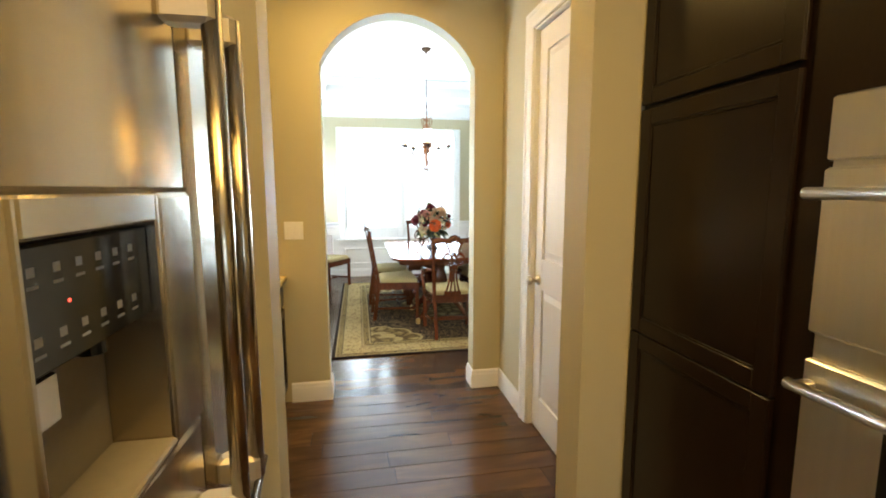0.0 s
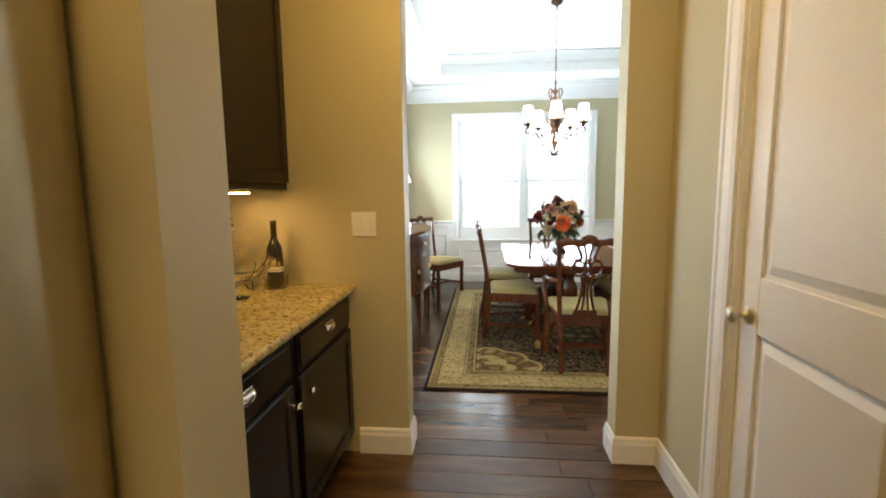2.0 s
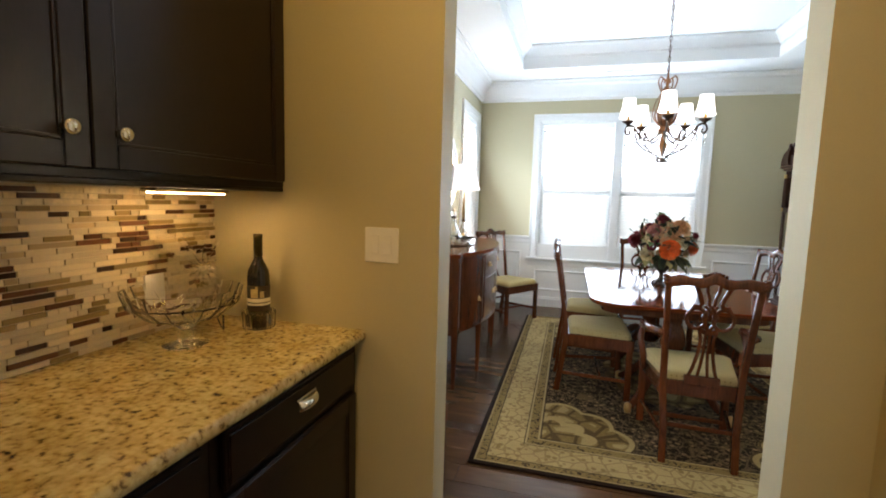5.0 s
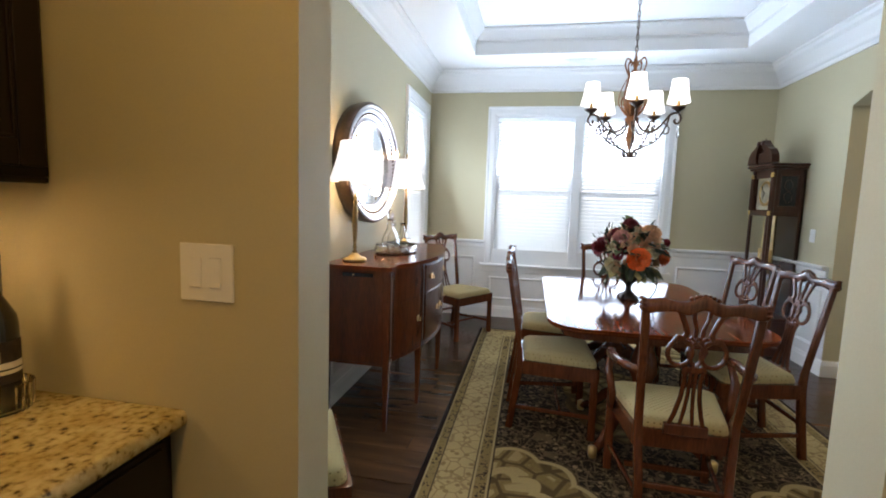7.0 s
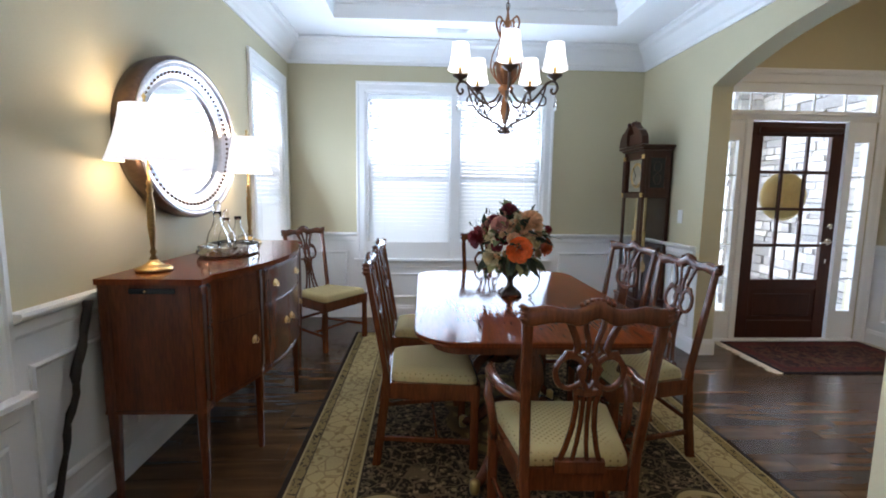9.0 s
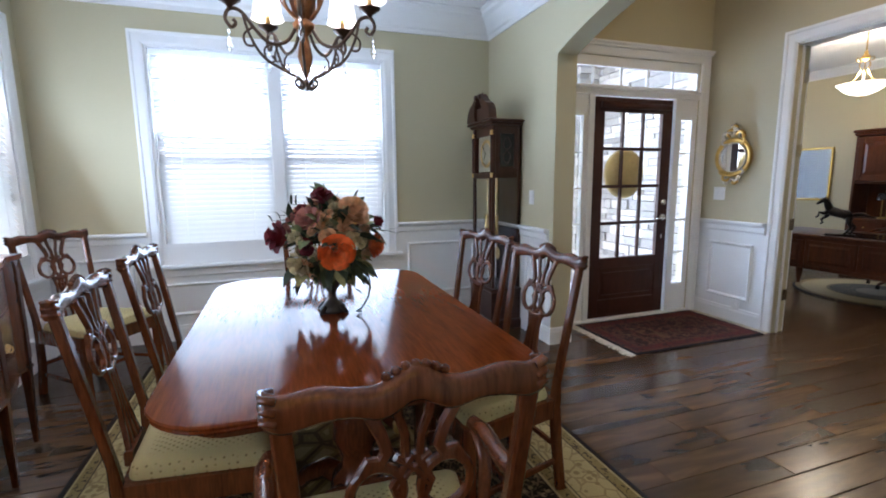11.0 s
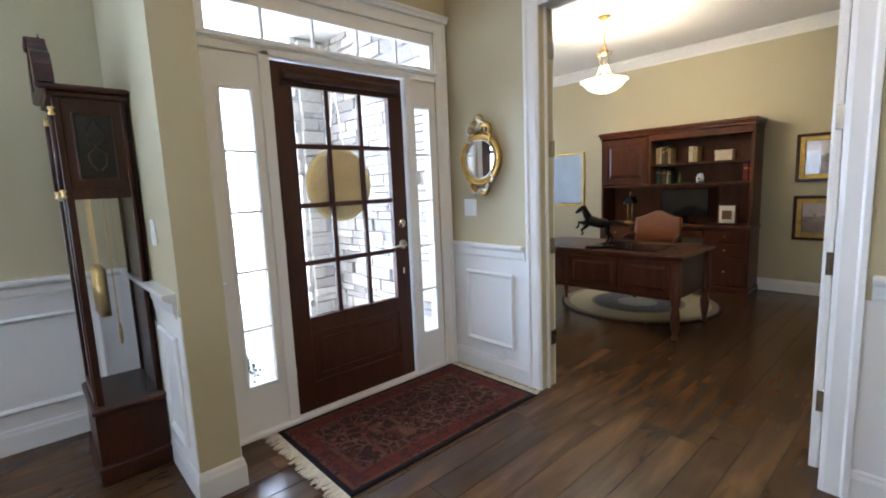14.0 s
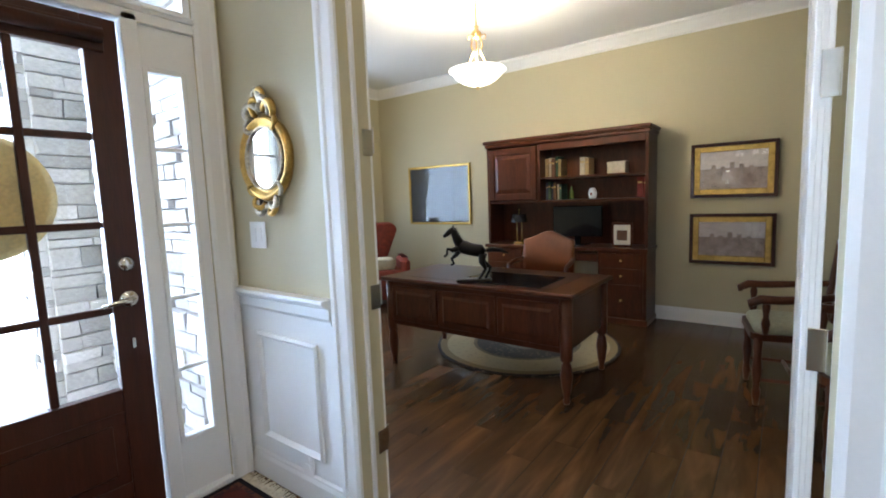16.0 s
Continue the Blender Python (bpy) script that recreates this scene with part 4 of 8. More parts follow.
for py in (-0.48, 0.48):
    col = part("pedestal", lathe([(0.10, 0.665), (0.10, 0.64), (0.06, 0.62), (0.05, 0.56), (0.075, 0.50), (0.085, 0.42), (0.06, 0.36), (0.055, 0.30), (0.09, 0.27), (0.10, 0.22), (0.085, 0.17), (0.03, 0.15)], 28, (0, py, 0)), MAHOG, table, smooth=True)
    for k in range(4):
        a = radians(45 + 90 * k)
        d = Vector((math.cos(a), math.sin(a), 0))
        pts = [Vector((0, py, 0)) + d * r + Vector((0, 0, z)) for r, z in ((0.06, 0.23), (0.14, 0.245), (0.24, 0.19), (0.33, 0.09), (0.40, 0.045), (0.43, 0.040))]
        lg = part("pedestal_leg", tube(pts, [0.040, 0.040, 0.034, 0.028, 0.024, 0.022], 10), MAHOG, col, smooth=True)
        part("brass_foot", lathe([(0.02, -0.036), (0.024, -0.022), (0.024, 0.018), (0.012, 0.028)], 14, tuple(pts[-1]), caps=True), BRASS, table, "brass foot cap", True)

# sideboard with a bowed front
sb = thing("sideboard", "bow-front mahogany sideboard against white wainscot", "sideboard", (-0.125, 6.25, 0))
SL = 1.58


def bow(y, x0=0.42, b_=0.13):
    u = abs(y) / (SL / 2)
    return x0 + b_ * max(0, 1 - (u / 0.84) ** 2) - 0.012 * math.exp(-((u - 0.84) / 0.05) ** 2) if u < 0.94 else x0


def bow_slab(z0, z1, grow=0.0, y0=-SL / 2, y1=SL / 2, back=0.0):
    n = 30
    ys = [y0 + (y1 - y0) * i / n for i in range(n + 1)]
    o = [(back, y0 - (grow if y0 <= -SL / 2 else 0))] + [(bow(y) + grow, y + (grow if i == n else -grow if i == 0 else 0)) for i, y in enumerate(ys)] + [(back, y1 + (grow if y1 >= SL / 2 else 0))]
    return slab(o, z0, z1)


part("top", bow_slab(0.975, 1.0, 0.018), TABLETOP, sb)
part("body", bow_slab(0.42, 0.975), MAHOG, sb)
part("base_bead", bow_slab(0.405, 0.42, 0.006), MAHOG, sb)
for y in (-0.772, -0.35, 0.35, 0.772):
    x = bow(y) - 0.019
    post = part("front_leg", bar([(x, y, 0.0), (x, y, 0.42), (x, y, 0.965)], [(0.024, 0.024), (0.046, 0.046), (0.05, 0.05)]), MAHOG, sb)
    part("leg_panel", block(x + 0.0255, x + 0.028, y - 0.014, y + 0.014, 0.46, 0.93, 0.001), WALNUT, post)
for y in (-0.772, 0.772):
    part("back_leg", bar([(0.025, y, 0.0), (0.025, y, 0.42), (0.025, y, 0.965)], [(0.024, 0.024), (0.046, 0.046), (0.05, 0.05)]), MAHOG, sb)


def front_panel(y0, y1, z0, z1, nm):
    n = 12
    bm = bmesh.new()
    rings = []
    for i in range(n + 1):
        y = y0 + (y1 - y0) * i / n
        x = bow(y)
        rings.append([bm.verts.new(v) for v in ((x - 0.01, y, z0), (x + 0.006, y, z0), (x + 0.006, y, z1), (x - 0.01, y, z1))])
    skin(bm, rings, True)
    return part(nm, bm, MAHOG, sb)


def bail(y, z, owner):
    x = bow(y) + 0.006
    bm = bmesh.new()
    lathe([(0.0, 0), (0.034, 0.0), (0.03, 0.004), (0.0, 0.005)], 20, (0, 0, 0), bm)
    for v in bm.verts:
        v.co = Vector((x + v.co.z, y + v.co.x, z + v.co.y * 0.62))
    part("pull_plate", bm, BRASS, owner, "oval brass pull plate")
    part("pull_bail", tube([(x + 0.008, y - 0.024, z + 0.004), (x + 0.014, y - 0.022, z - 0.010), (x + 0.016, y, z - 0.018), (x + 0.014, y + 0.022, z - 0.010), (x + 0.008, y + 0.024, z + 0.004)], 0.003, 6), BRASS, owner)


d1 = front_panel(-0.31, 0.31, 0.78, 0.955, "drawer")
bail(-0.20, 0.87, d1), bail(0.20, 0.87, d1)
for y0, y1, ky in ((-0.31, -0.005, -0.05), (0.005, 0.31, 0.05), (-0.735, -0.38, -0.42), (0.38, 0.735, 0.42)):
    dd = front_panel(y0, y1, 0.44, 0.765, "door")
    bail(ky, 0.62, dd)
for y0, y1 in ((-0.735, -0.38), (0.38, 0.735)):
    dd = front_panel(y0, y1, 0.78, 0.955, "drawer")
part("slide", block(0.13, 0.32, -SL / 2 - 0.007, -SL / 2 + 0.01, 0.935, 0.958, 0.002), BLACK, sb, "dark pull-out slide")
part("slide_knob", lathe([(0.0, -0.006), (0.006, 0.0), (0.0, 0.006)], 10, (0.20, -SL / 2 - 0.012, 0.947)), BRASS, sb)


OLDBRASS = surface("dull_brass", (0.26, 0.17, 0.07), 0.4, 0.9, vary=0.4, scale=30, fine=110, bump=0.3)


def table_lamp(place):
    l = thing("table_lamp", "brass table lamp with white pleated shade, lit", "lamp", place, group="sideboard lamps")
    part("base", lathe([(0.075, 0), (0.075, 0.012), (0.06, 0.02), (0.05, 0.022), (0.03, 0.035), (0.016, 0.05)], 24), BRASS, l, smooth=True)
    part("stem", lathe([(0.012, 0.045), (0.018, 0.055), (0.009, 0.07), (0.016, 0.085), (0.009, 0.10), (0.012, 0.13), (0.017, 0.20), (0.016, 0.31), (0.010, 0.35), (0.016, 0.365), (0.009, 0.38), (0.014, 0.395), (0.007, 0.41), (0.005, 0.55)], 20), OLDBRASS, l, smooth=True)
    bm = bmesh.new()
    rings = []
    n = 40
    for r, z in ((0.165, 0.49), (0.150, 0.525), (0.125, 0.60), (0.105, 0.68), (0.095, 0.735), (0.092, 0.735), (0.102, 0.68), (0.122, 0.60), (0.147, 0.525), (0.162, 0.49)):
        rings.append([bm.verts.new(((r + 0.002 * (i % 5 == 0)) * math.cos(2 * math.pi * i / n), (r + 0.002 * (i % 5 == 0)) * math.sin(2 * math.pi * i / n), z)) for i in range(n)])
    skin(bm, rings, False)
    for i in range(n):
        j = (i + 1) % n
        bm.faces.new((rings[0][i], rings[-1][i], rings[-1][j], rings[0][j]))
    part("shade", bm, SHADE, l, "white fabric shade, glowing", True)
    part("finial", lathe([(0.004, 0.735), (0.008, 0.75), (0.004, 0.76), (0.010, 0.775), (0.0, 0.79)], 12), BRASS, l, smooth=True)
    return l


def shade_material(name, strength):
    m, t, b = nodes_of(name)
    b.inputs["Base Color"].default_value = (0.90, 0.90, 0.92, 1)
    b.inputs["Roughness"].default_value = 0.8
    b.inputs["Emission Color"].default_value = (1.0, 0.98, 0.95, 1)
    b.inputs["Emission Strength"].default_value = strength
    return m


SHADE = shade_material("lit_shade", 0.8)
for y in (5.66, 6.84):
    table_lamp((0.0, y, 1.002))
    bulb("lamp_bulb_low", (0.0, y, 1.46), 3.8, WARM, 0.04)
    bulb("lamp_bulb_high", (0.0, y, 1.76), 3.6, WARM, 0.04)

tray = thing("serving_tray", "oval silver gallery tray with glass decanters", "tray", (0.09, 6.27, 1.002))
bm = bmesh.new()
n = 36
el = lambda r, z: [bm.verts.new((0.15 * r * math.cos(2 * math.pi * i / n), 0.24 * r * math.sin(2 * math.pi * i / n), z)) for i in range(n)]
skin(bm, [el(0.2, 0.008), el(0.97, 0.008), el(1.0, 0.010), el(1.0, 0.055), el(0.985, 0.055), el(0.975, 0.014), el(0.2, 0.014)], True)
part("tray_body", bm, SILVER, tray)
for k in range(8):
    a = 2 * math.pi * k / 8
    part("gallery_ring", tube([(0.152 * math.cos(a + d * 0.1), 0.243 * math.sin(a + d * 0.1), 0.032 + 0.014 * math.sin(d * 1.57)) for d in range(-2, 3)], 0.003, 6), SILVER, tray)
for sy in (-1, 1):
    part("handle", tube([(-0.05, sy * 0.238, 0.05), (-0.045, sy * 0.262, 0.075), (0, sy * 0.27, 0.085), (0.045, sy * 0.262, 0.075), (0.05, sy * 0.238, 0.05)], 0.004, 6), SILVER, tray)


def decanter(place, s, label, stopper=True):
    d = thing("decanter", label, "decanter", place, group="glass decanters")
    part("body", lathe([(0.050 * s, 0.0), (0.062 * s, 0.01 * s), (0.066 * s, 0.05 * s), (0.052 * s, 0.11 * s), (0.026 * s, 0.16 * s), (0.018 * s, 0.20 * s), (0.024 * s, 0.235 * s), (0.021 * s, 0.235 * s), (0.014 * s, 0.20 * s), (0.022 * s, 0.16 * s), (0.048 * s, 0.11 * s), (0.060 * s, 0.05 * s), (0.055 * s, 0.014 * s), (0.0, 0.014 * s)], 24, caps=False), CRYSTAL, d, smooth=True)
    if stopper:
        part("stopper", lathe([(0.012 * s, 0.22 * s), (0.018 * s, 0.24 * s), (0.022 * s, 0.265 * s), (0.014 * s, 0.29 * s), (0.0, 0.30 * s)], 16), CRYSTAL, d, smooth=True)


decanter((0.07, 6.17, 1.017), 1.0, "clear glass decanter with stopper on silver tray")
decanter((0.12, 6.33, 1.017), 0.85, "clear flared glass vase on silver tray", False)
decanter((0.03, 6.38, 1.017), 0.8, "small clear glass decanter on silver tray")

BLACKWOOD = surface("blackened_wood", (0.014, 0.008, 0.006), 0.6, vary=0.5, scale=20, bump=0.4)

# round mirror
rm = thing("oval_mirror", "large oval mirror with silver and gilt frame", "mirror", (W + 0.002, 6.27, 1.65))
rm.scale = (1.5, 1.05, 1.0)
SILVERLEAF = surface("silver_leaf", (0.55, 0.55, 0.58), 0.35, 0.9, vary=0.25, scale=16, fine=90, bump=0.25)


def ring_part(nm, prof, material, parent, n=64, sy=1.0, sz=1.0):
    """A frame turned round the wall's normal (+x): (radius, stand-off) pairs."""
    bm = bmesh.new()
    rings = [[bm.verts.new((o, sy * r * math.cos(2 * math.pi * i / n), sz * r * math.sin(2 * math.pi * i / n))) for i in range(n)] for r, o in prof]
    skin(bm, rings + [rings[0]], False)
    return part(nm, bm, material, parent, smooth=True)


part("glass", lathe([(0.0, 0), (0.325, 0.0), (0.325, 0.004), (0, 0.004)], 64), MIRROR, rm).matrix_local = pose(0.022, 0, 0, 0, 90, 0) @ Matrix.Diagonal((1, 1.27, 1, 1))
ring_part("outer_frame", [(0.425, 0.0), (0.437, 0.03), (0.440, 0.055), (0.430, 0.068), (0.420, 0.066), (0.415, 0.0)], BRONZE, rm, 72, 1.27)
ring_part("gilt_edge", [(0.420, 0.055), (0.421, 0.070), (0.412, 0.072), (0.404, 0.066), (0.404, 0.055)], SILVERLEAF, rm, 72, 1.27)
ring_part("frame", [(0.406, 0.0), (0.406, 0.062), (0.385, 0.060), (0.345, 0.044), (0.325, 0.032), (0.317, 0.040), (0.305, 0.034), (0.305, 0.0)], SILVERLEAF, rm, 64, 1.27)
for k in range(72):
    a = 2 * math.pi * k / 72
    if k == 0:
        bead = part("bead", lathe([(0, -0.009), (0.006, -0.006), (0.008, 0), (0.006, 0.006), (0, 0.009)], 8), BRONZE, rm, smooth=True)
        bead_mesh = bead.data
    else:
        bead = new("bead", bead_mesh)
        bead.parent = rm
    bead.location = (0.051, 0.46 * math.cos(a), 0.362 * math.sin(a))

# gnarled stick between the sideboard and the wall
stick = thing("carved_stick", "dark gnarled wooden stick leaning against white wainscot", "stick", (-0.15, 5.14, 0.001))
rs = random.Random(21)
n = 26
pts = [(0.004 + 0.02 * i / n + 0.004 * math.sin(i * 1.3), 0.27 * i / n + 0.007 * math.sin(i * 0.9), 0.92 * i / n) for i in range(n + 1)]
part("shaft", tube(pts, [0.010 + 0.008 * i / n + rs.uniform(-0.003, 0.004) for i in range(n + 1)], 9), BLACKWOOD, stick, smooth=True)
for i in range(2, n, 2):
    p = Vector(pts[i])
    part("knot", tube([p, p + Vector((0.010, rs.choice((-1, 1)) * 0.012, 0.010))], [0.011, 0.004], 6), BLACKWOOD, stick, smooth=True)

# tall case clock
clk = thing("grandfather_clock", "dark walnut grandfather clock with brass pendulum", "clock", (3.572, 8.03, 0.001), 90)
# local: front faces +y (turned to the west), x across
CW, CD = 0.26, 0.275
part("plinth", block(-CW, CW, -0.012, CD + 0.03, 0, 0.09, 0.006), WALNUT, clk)
part("base", block(-CW + 0.02, CW - 0.02, 0, CD + 0.015, 0.09, 0.34, 0.004), WALNUT, clk)
part("base_moulding", block(-CW + 0.005, CW - 0.005, -0.005, CD + 0.025, 0.34, 0.375, 0.01), WALNUT, clk)
part("back", block(-0.215, 0.215, 0.0, 0.015, 0.375, 1.80), WALNUT, clk)
for sx in (-1, 1):
    part("corner_post", block(sx * 0.215, sx * 0.185, CD - 0.03, CD, 0.375, 1.80, 0.004), WALNUT, clk)
    part("corner_post", block(sx * 0.215, sx * 0.195, 0.0, 0.03, 0.375, 1.80, 0.004), WALNUT, clk)
    part("side_glass", block(sx * 0.207, sx * 0.203, 0.03, CD - 0.03, 0.375, 1.36), GLASS, clk)
    part("side_panel", block(sx * 0.210, sx * 0.198, 0.03, CD - 0.03, 1.40, 1.80), WALNUT, clk)
    part("side_rail", block(sx * 0.214, sx * 0.196, 0.03, CD - 0.03, 1.355, 1.40, 0.003), WALNUT, clk)
    lat = part("side_window", block(sx * 0.2125, sx * 0.209, 0.07, CD - 0.07, 1.45, 1.73, 0.001), BLACK, clk, "dark fretted side window")
    for q in ((0.06, 0.07, 1.44, 1.74), (CD - 0.07, CD - 0.06, 1.44, 1.74), (0.07, CD - 0.07, 1.44, 1.45), (0.07, CD - 0.07, 1.73, 1.74)):
        part("window_bead", block(sx * 0.209, sx * 0.217, *q, 0.002), WALNUT, lat)
    for up_ in (-1, 1):
        for sd in (-1, 1):
            part("fret", tube([(sx * 0.2135, CD / 2, 1.59), (sx * 0.2135, CD / 2 + sd * 0.035, 1.59 + up_ * 0.035), (sx * 0.2135, CD / 2 + sd * 0.030, 1.59 + up_ * 0.08), (sx * 0.2135, CD / 2 + sd * 0.006, 1.59 + up_ * 0.11)], 0.003, 5), BRONZE, lat)
    part("brass_capital", lathe([(0.014, 0), (0.018, 0.008), (0.012, 0.02), (0.018, 0.032), (0.014, 0.04)], 12, (sx * 0.20, CD, 1.36)), BRASS, clk, smooth=True)
    part("brass_capital", lathe([(0.014, 0), (0.018, 0.008), (0.012, 0.02), (0.018, 0.032), (0.014, 0.04)], 12, (sx * 0.20, CD, 1.72)), BRASS, clk, smooth=True)
    part("column", tube([(sx * 0.20, CD + 0.004, 1.40), (sx * 0.20, CD + 0.004, 1.72)], 0.012, 10), WALNUT, clk, smooth=True)
part("dial", block(-0.165, 0.165, 0.225, 0.235, 1.41, 1.77), surface("clock_dial", (0.38, 0.33, 0.22), 0.4, vary=0.1), clk, "pale clock dial with brass ring")
dial_ring = ring_part("chapter_ring", [(0.125, 0), (0.125, 0.006), (0.095, 0.006), (0.095, 0)], BRASS, clk, 40)
dial_ring.matrix_local = pose(0, 0.235, 1.57, 0, 0, 90)
for a, ln in ((40, 0.10), (150, 0.065)):
    part("hand", block(-0.003, 0.003, 0.245, 0.248, -0.01, ln), BLACK, clk).matrix_local = pose(0, 0, 1.57, 0, a, 0)
part("door_frame", block(-0.185, -0.155, CD - 0.012, CD + 0.006, 0.375, 1.40, 0.003), WALNUT, clk)
part("door_frame", block(0.155, 0.185, CD - 0.012, CD + 0.006, 0.375, 1.40, 0.003), WALNUT, clk)
part("door_rail", block(-0.155, 0.155, CD - 0.012, CD + 0.006, 0.375, 0.43, 0.003), WALNUT, clk)
part("door_rail", block(-0.185, 0.185, CD - 0.012, CD + 0.006, 1.35, 1.40, 0.003), WALNUT, clk)
part("door_glass", block(-0.155, 0.155, CD - 0.006, CD - 0.002, 0.43, 1.35), GLASS, clk)
part("pendulum_rod", block(-0.006, 0.006, 0.12, 0.125, 0.72, 1.40), BRASS, clk)
bob = part("pendulum_bob", lathe([(0.0, -0.008), (0.055, -0.004), (0.06, 0), (0.055, 0.004), (0.0, 0.008)], 28), BRASS, clk, smooth=True)
bob.matrix_local = pose(0, 0.122, 0.66, 90)
for x in (-0.09, 0.0, 0.09):
    part("weight", tube([(x, 0.18, 0.78), (x, 0.18, 1.02)], 0.024, 14), BRASS, clk, smooth=True)
    part("chain", tube([(x, 0.18, 1.02), (x, 0.18, 1.40)], 0.003, 5), BRASS, clk)
part("hood", block(-0.235, 0.235, -0.005, CD + 0.02, 1.80, 1.825, 0.006), WALNUT, clk)
part("cornice", block(-0.255, 0.255, -0.010, CD + 0.045, 1.825, 1.85, 0.008), WALNUT, clk)
for sx in (-1, 1):
    pts = [(sx * 0.25, 1.855), (sx * 0.235, 1.93), (sx * 0.19, 1.985), (sx * 0.13, 2.01), (sx * 0.08, 2.045), (sx * 0.045, 2.08), (sx * 0.03, 2.065), (sx * 0.04, 2.03), (sx * 0.07, 1.99), (sx * 0.08, 1.90), (sx * 0.05, 1.855)]
    bm = bmesh.new()
    prism(bm, [(x, CD - 0.02, z) for x, z in pts], [(x, CD + 0.045, z) for x, z in pts])
    part("swan_neck", bm, WALNUT, clk)
    ros = part("rosette", lathe([(0.0, 0.012), (0.022, 0.010), (0.026, 0), (0.0, 0)], 16), WALNUT, clk, smooth=True)
    ros.matrix_local = pose(sx * 0.045, CD + 0.045, 2.055, -90)
part("hood_block", block(-0.06, 0.06, CD - 0.02, CD + 0.03, 1.85, 1.96, 0.004), WALNUT, clk)
part("finial", lathe([(0.02, 1.96), (0.026, 1.975), (0.012, 1.99), (0.03, 2.02), (0.026, 2.05), (0.008, 2.08), (0.0, 2.11)], 16, (0, CD, 0)), WALNUT, clk, smooth=True)
part("tympanum", block(-0.20, 0.20, CD - 0.03, CD - 0.02, 1.72, 1.86), WALNUT, clk)

# chandelier
ch = thing("chandelier", "bronze scroll chandelier with five white shades", "chandelier", (1.70, 6.235, 0))
ch.scale = (0.9, 0.9, 1)
part("canopy", lathe([(0.065, TZ - 0.001), (0.065, TZ - 0.012), (0.05, TZ - 0.03), (0.018, TZ - 0.04), (0.01, TZ - 0.06)], 24), BRONZE, ch, smooth=True)
chain = part("chain", tube([(0, 0, TZ - 0.05), (0, 0, 2.42)], 0.0025, 6), BRONZE, ch)
for k in range(19):
    z = 2.42 + k * 0.037
    t = [(0.010 * math.cos(a), 0, z + 0.022 * math.sin(a)) for a in [2 * math.pi * i / 10 for i in range(11)]]
    if k % 2:
        t = [(0, x, z_) for x, y, z_ in t]
    part("link", tube(t, 0.003, 5, caps=False), BRONZE, chain)
part("stem", lathe([(0.004, 1.735), (0.012, 1.75), (0.006, 1.765), (0.020, 1.80), (0.034, 1.85), (0.024, 1.90), (0.016, 1.93), (0.045, 1.955), (0.05, 1.975), (0.02, 2.0), (0.014, 2.04), (0.028, 2.10), (0.034, 2.16), (0.018, 2.22), (0.012, 2.30), (0.02, 2.33), (0.008, 2.37), (0.004, 2.42)], 20), COPPER, ch, smooth=True)


def arc(points, n=22):
    """A smooth curve through points."""
    p = [Vector(q) for q in points]
    p = [2 * p[0] - p[1]] + p + [2 * p[-1] - p[-2]]
    out = []
    for i in range(1, len(p) - 2):
        for k in range(n // (len(p) - 3) + 1):
            t = k / (n // (len(p) - 3) + 1)
            a, b_, c_, d = p[i - 1:i + 3]
            out.append(0.5 * ((2 * b_) + (c_ - a) * t + (2 * a - 5 * b_ + 4 * c_ - d) * t * t + (3 * b_ - a - 3 * c_ + d) * t ** 3))
    return out + [p[-2]]


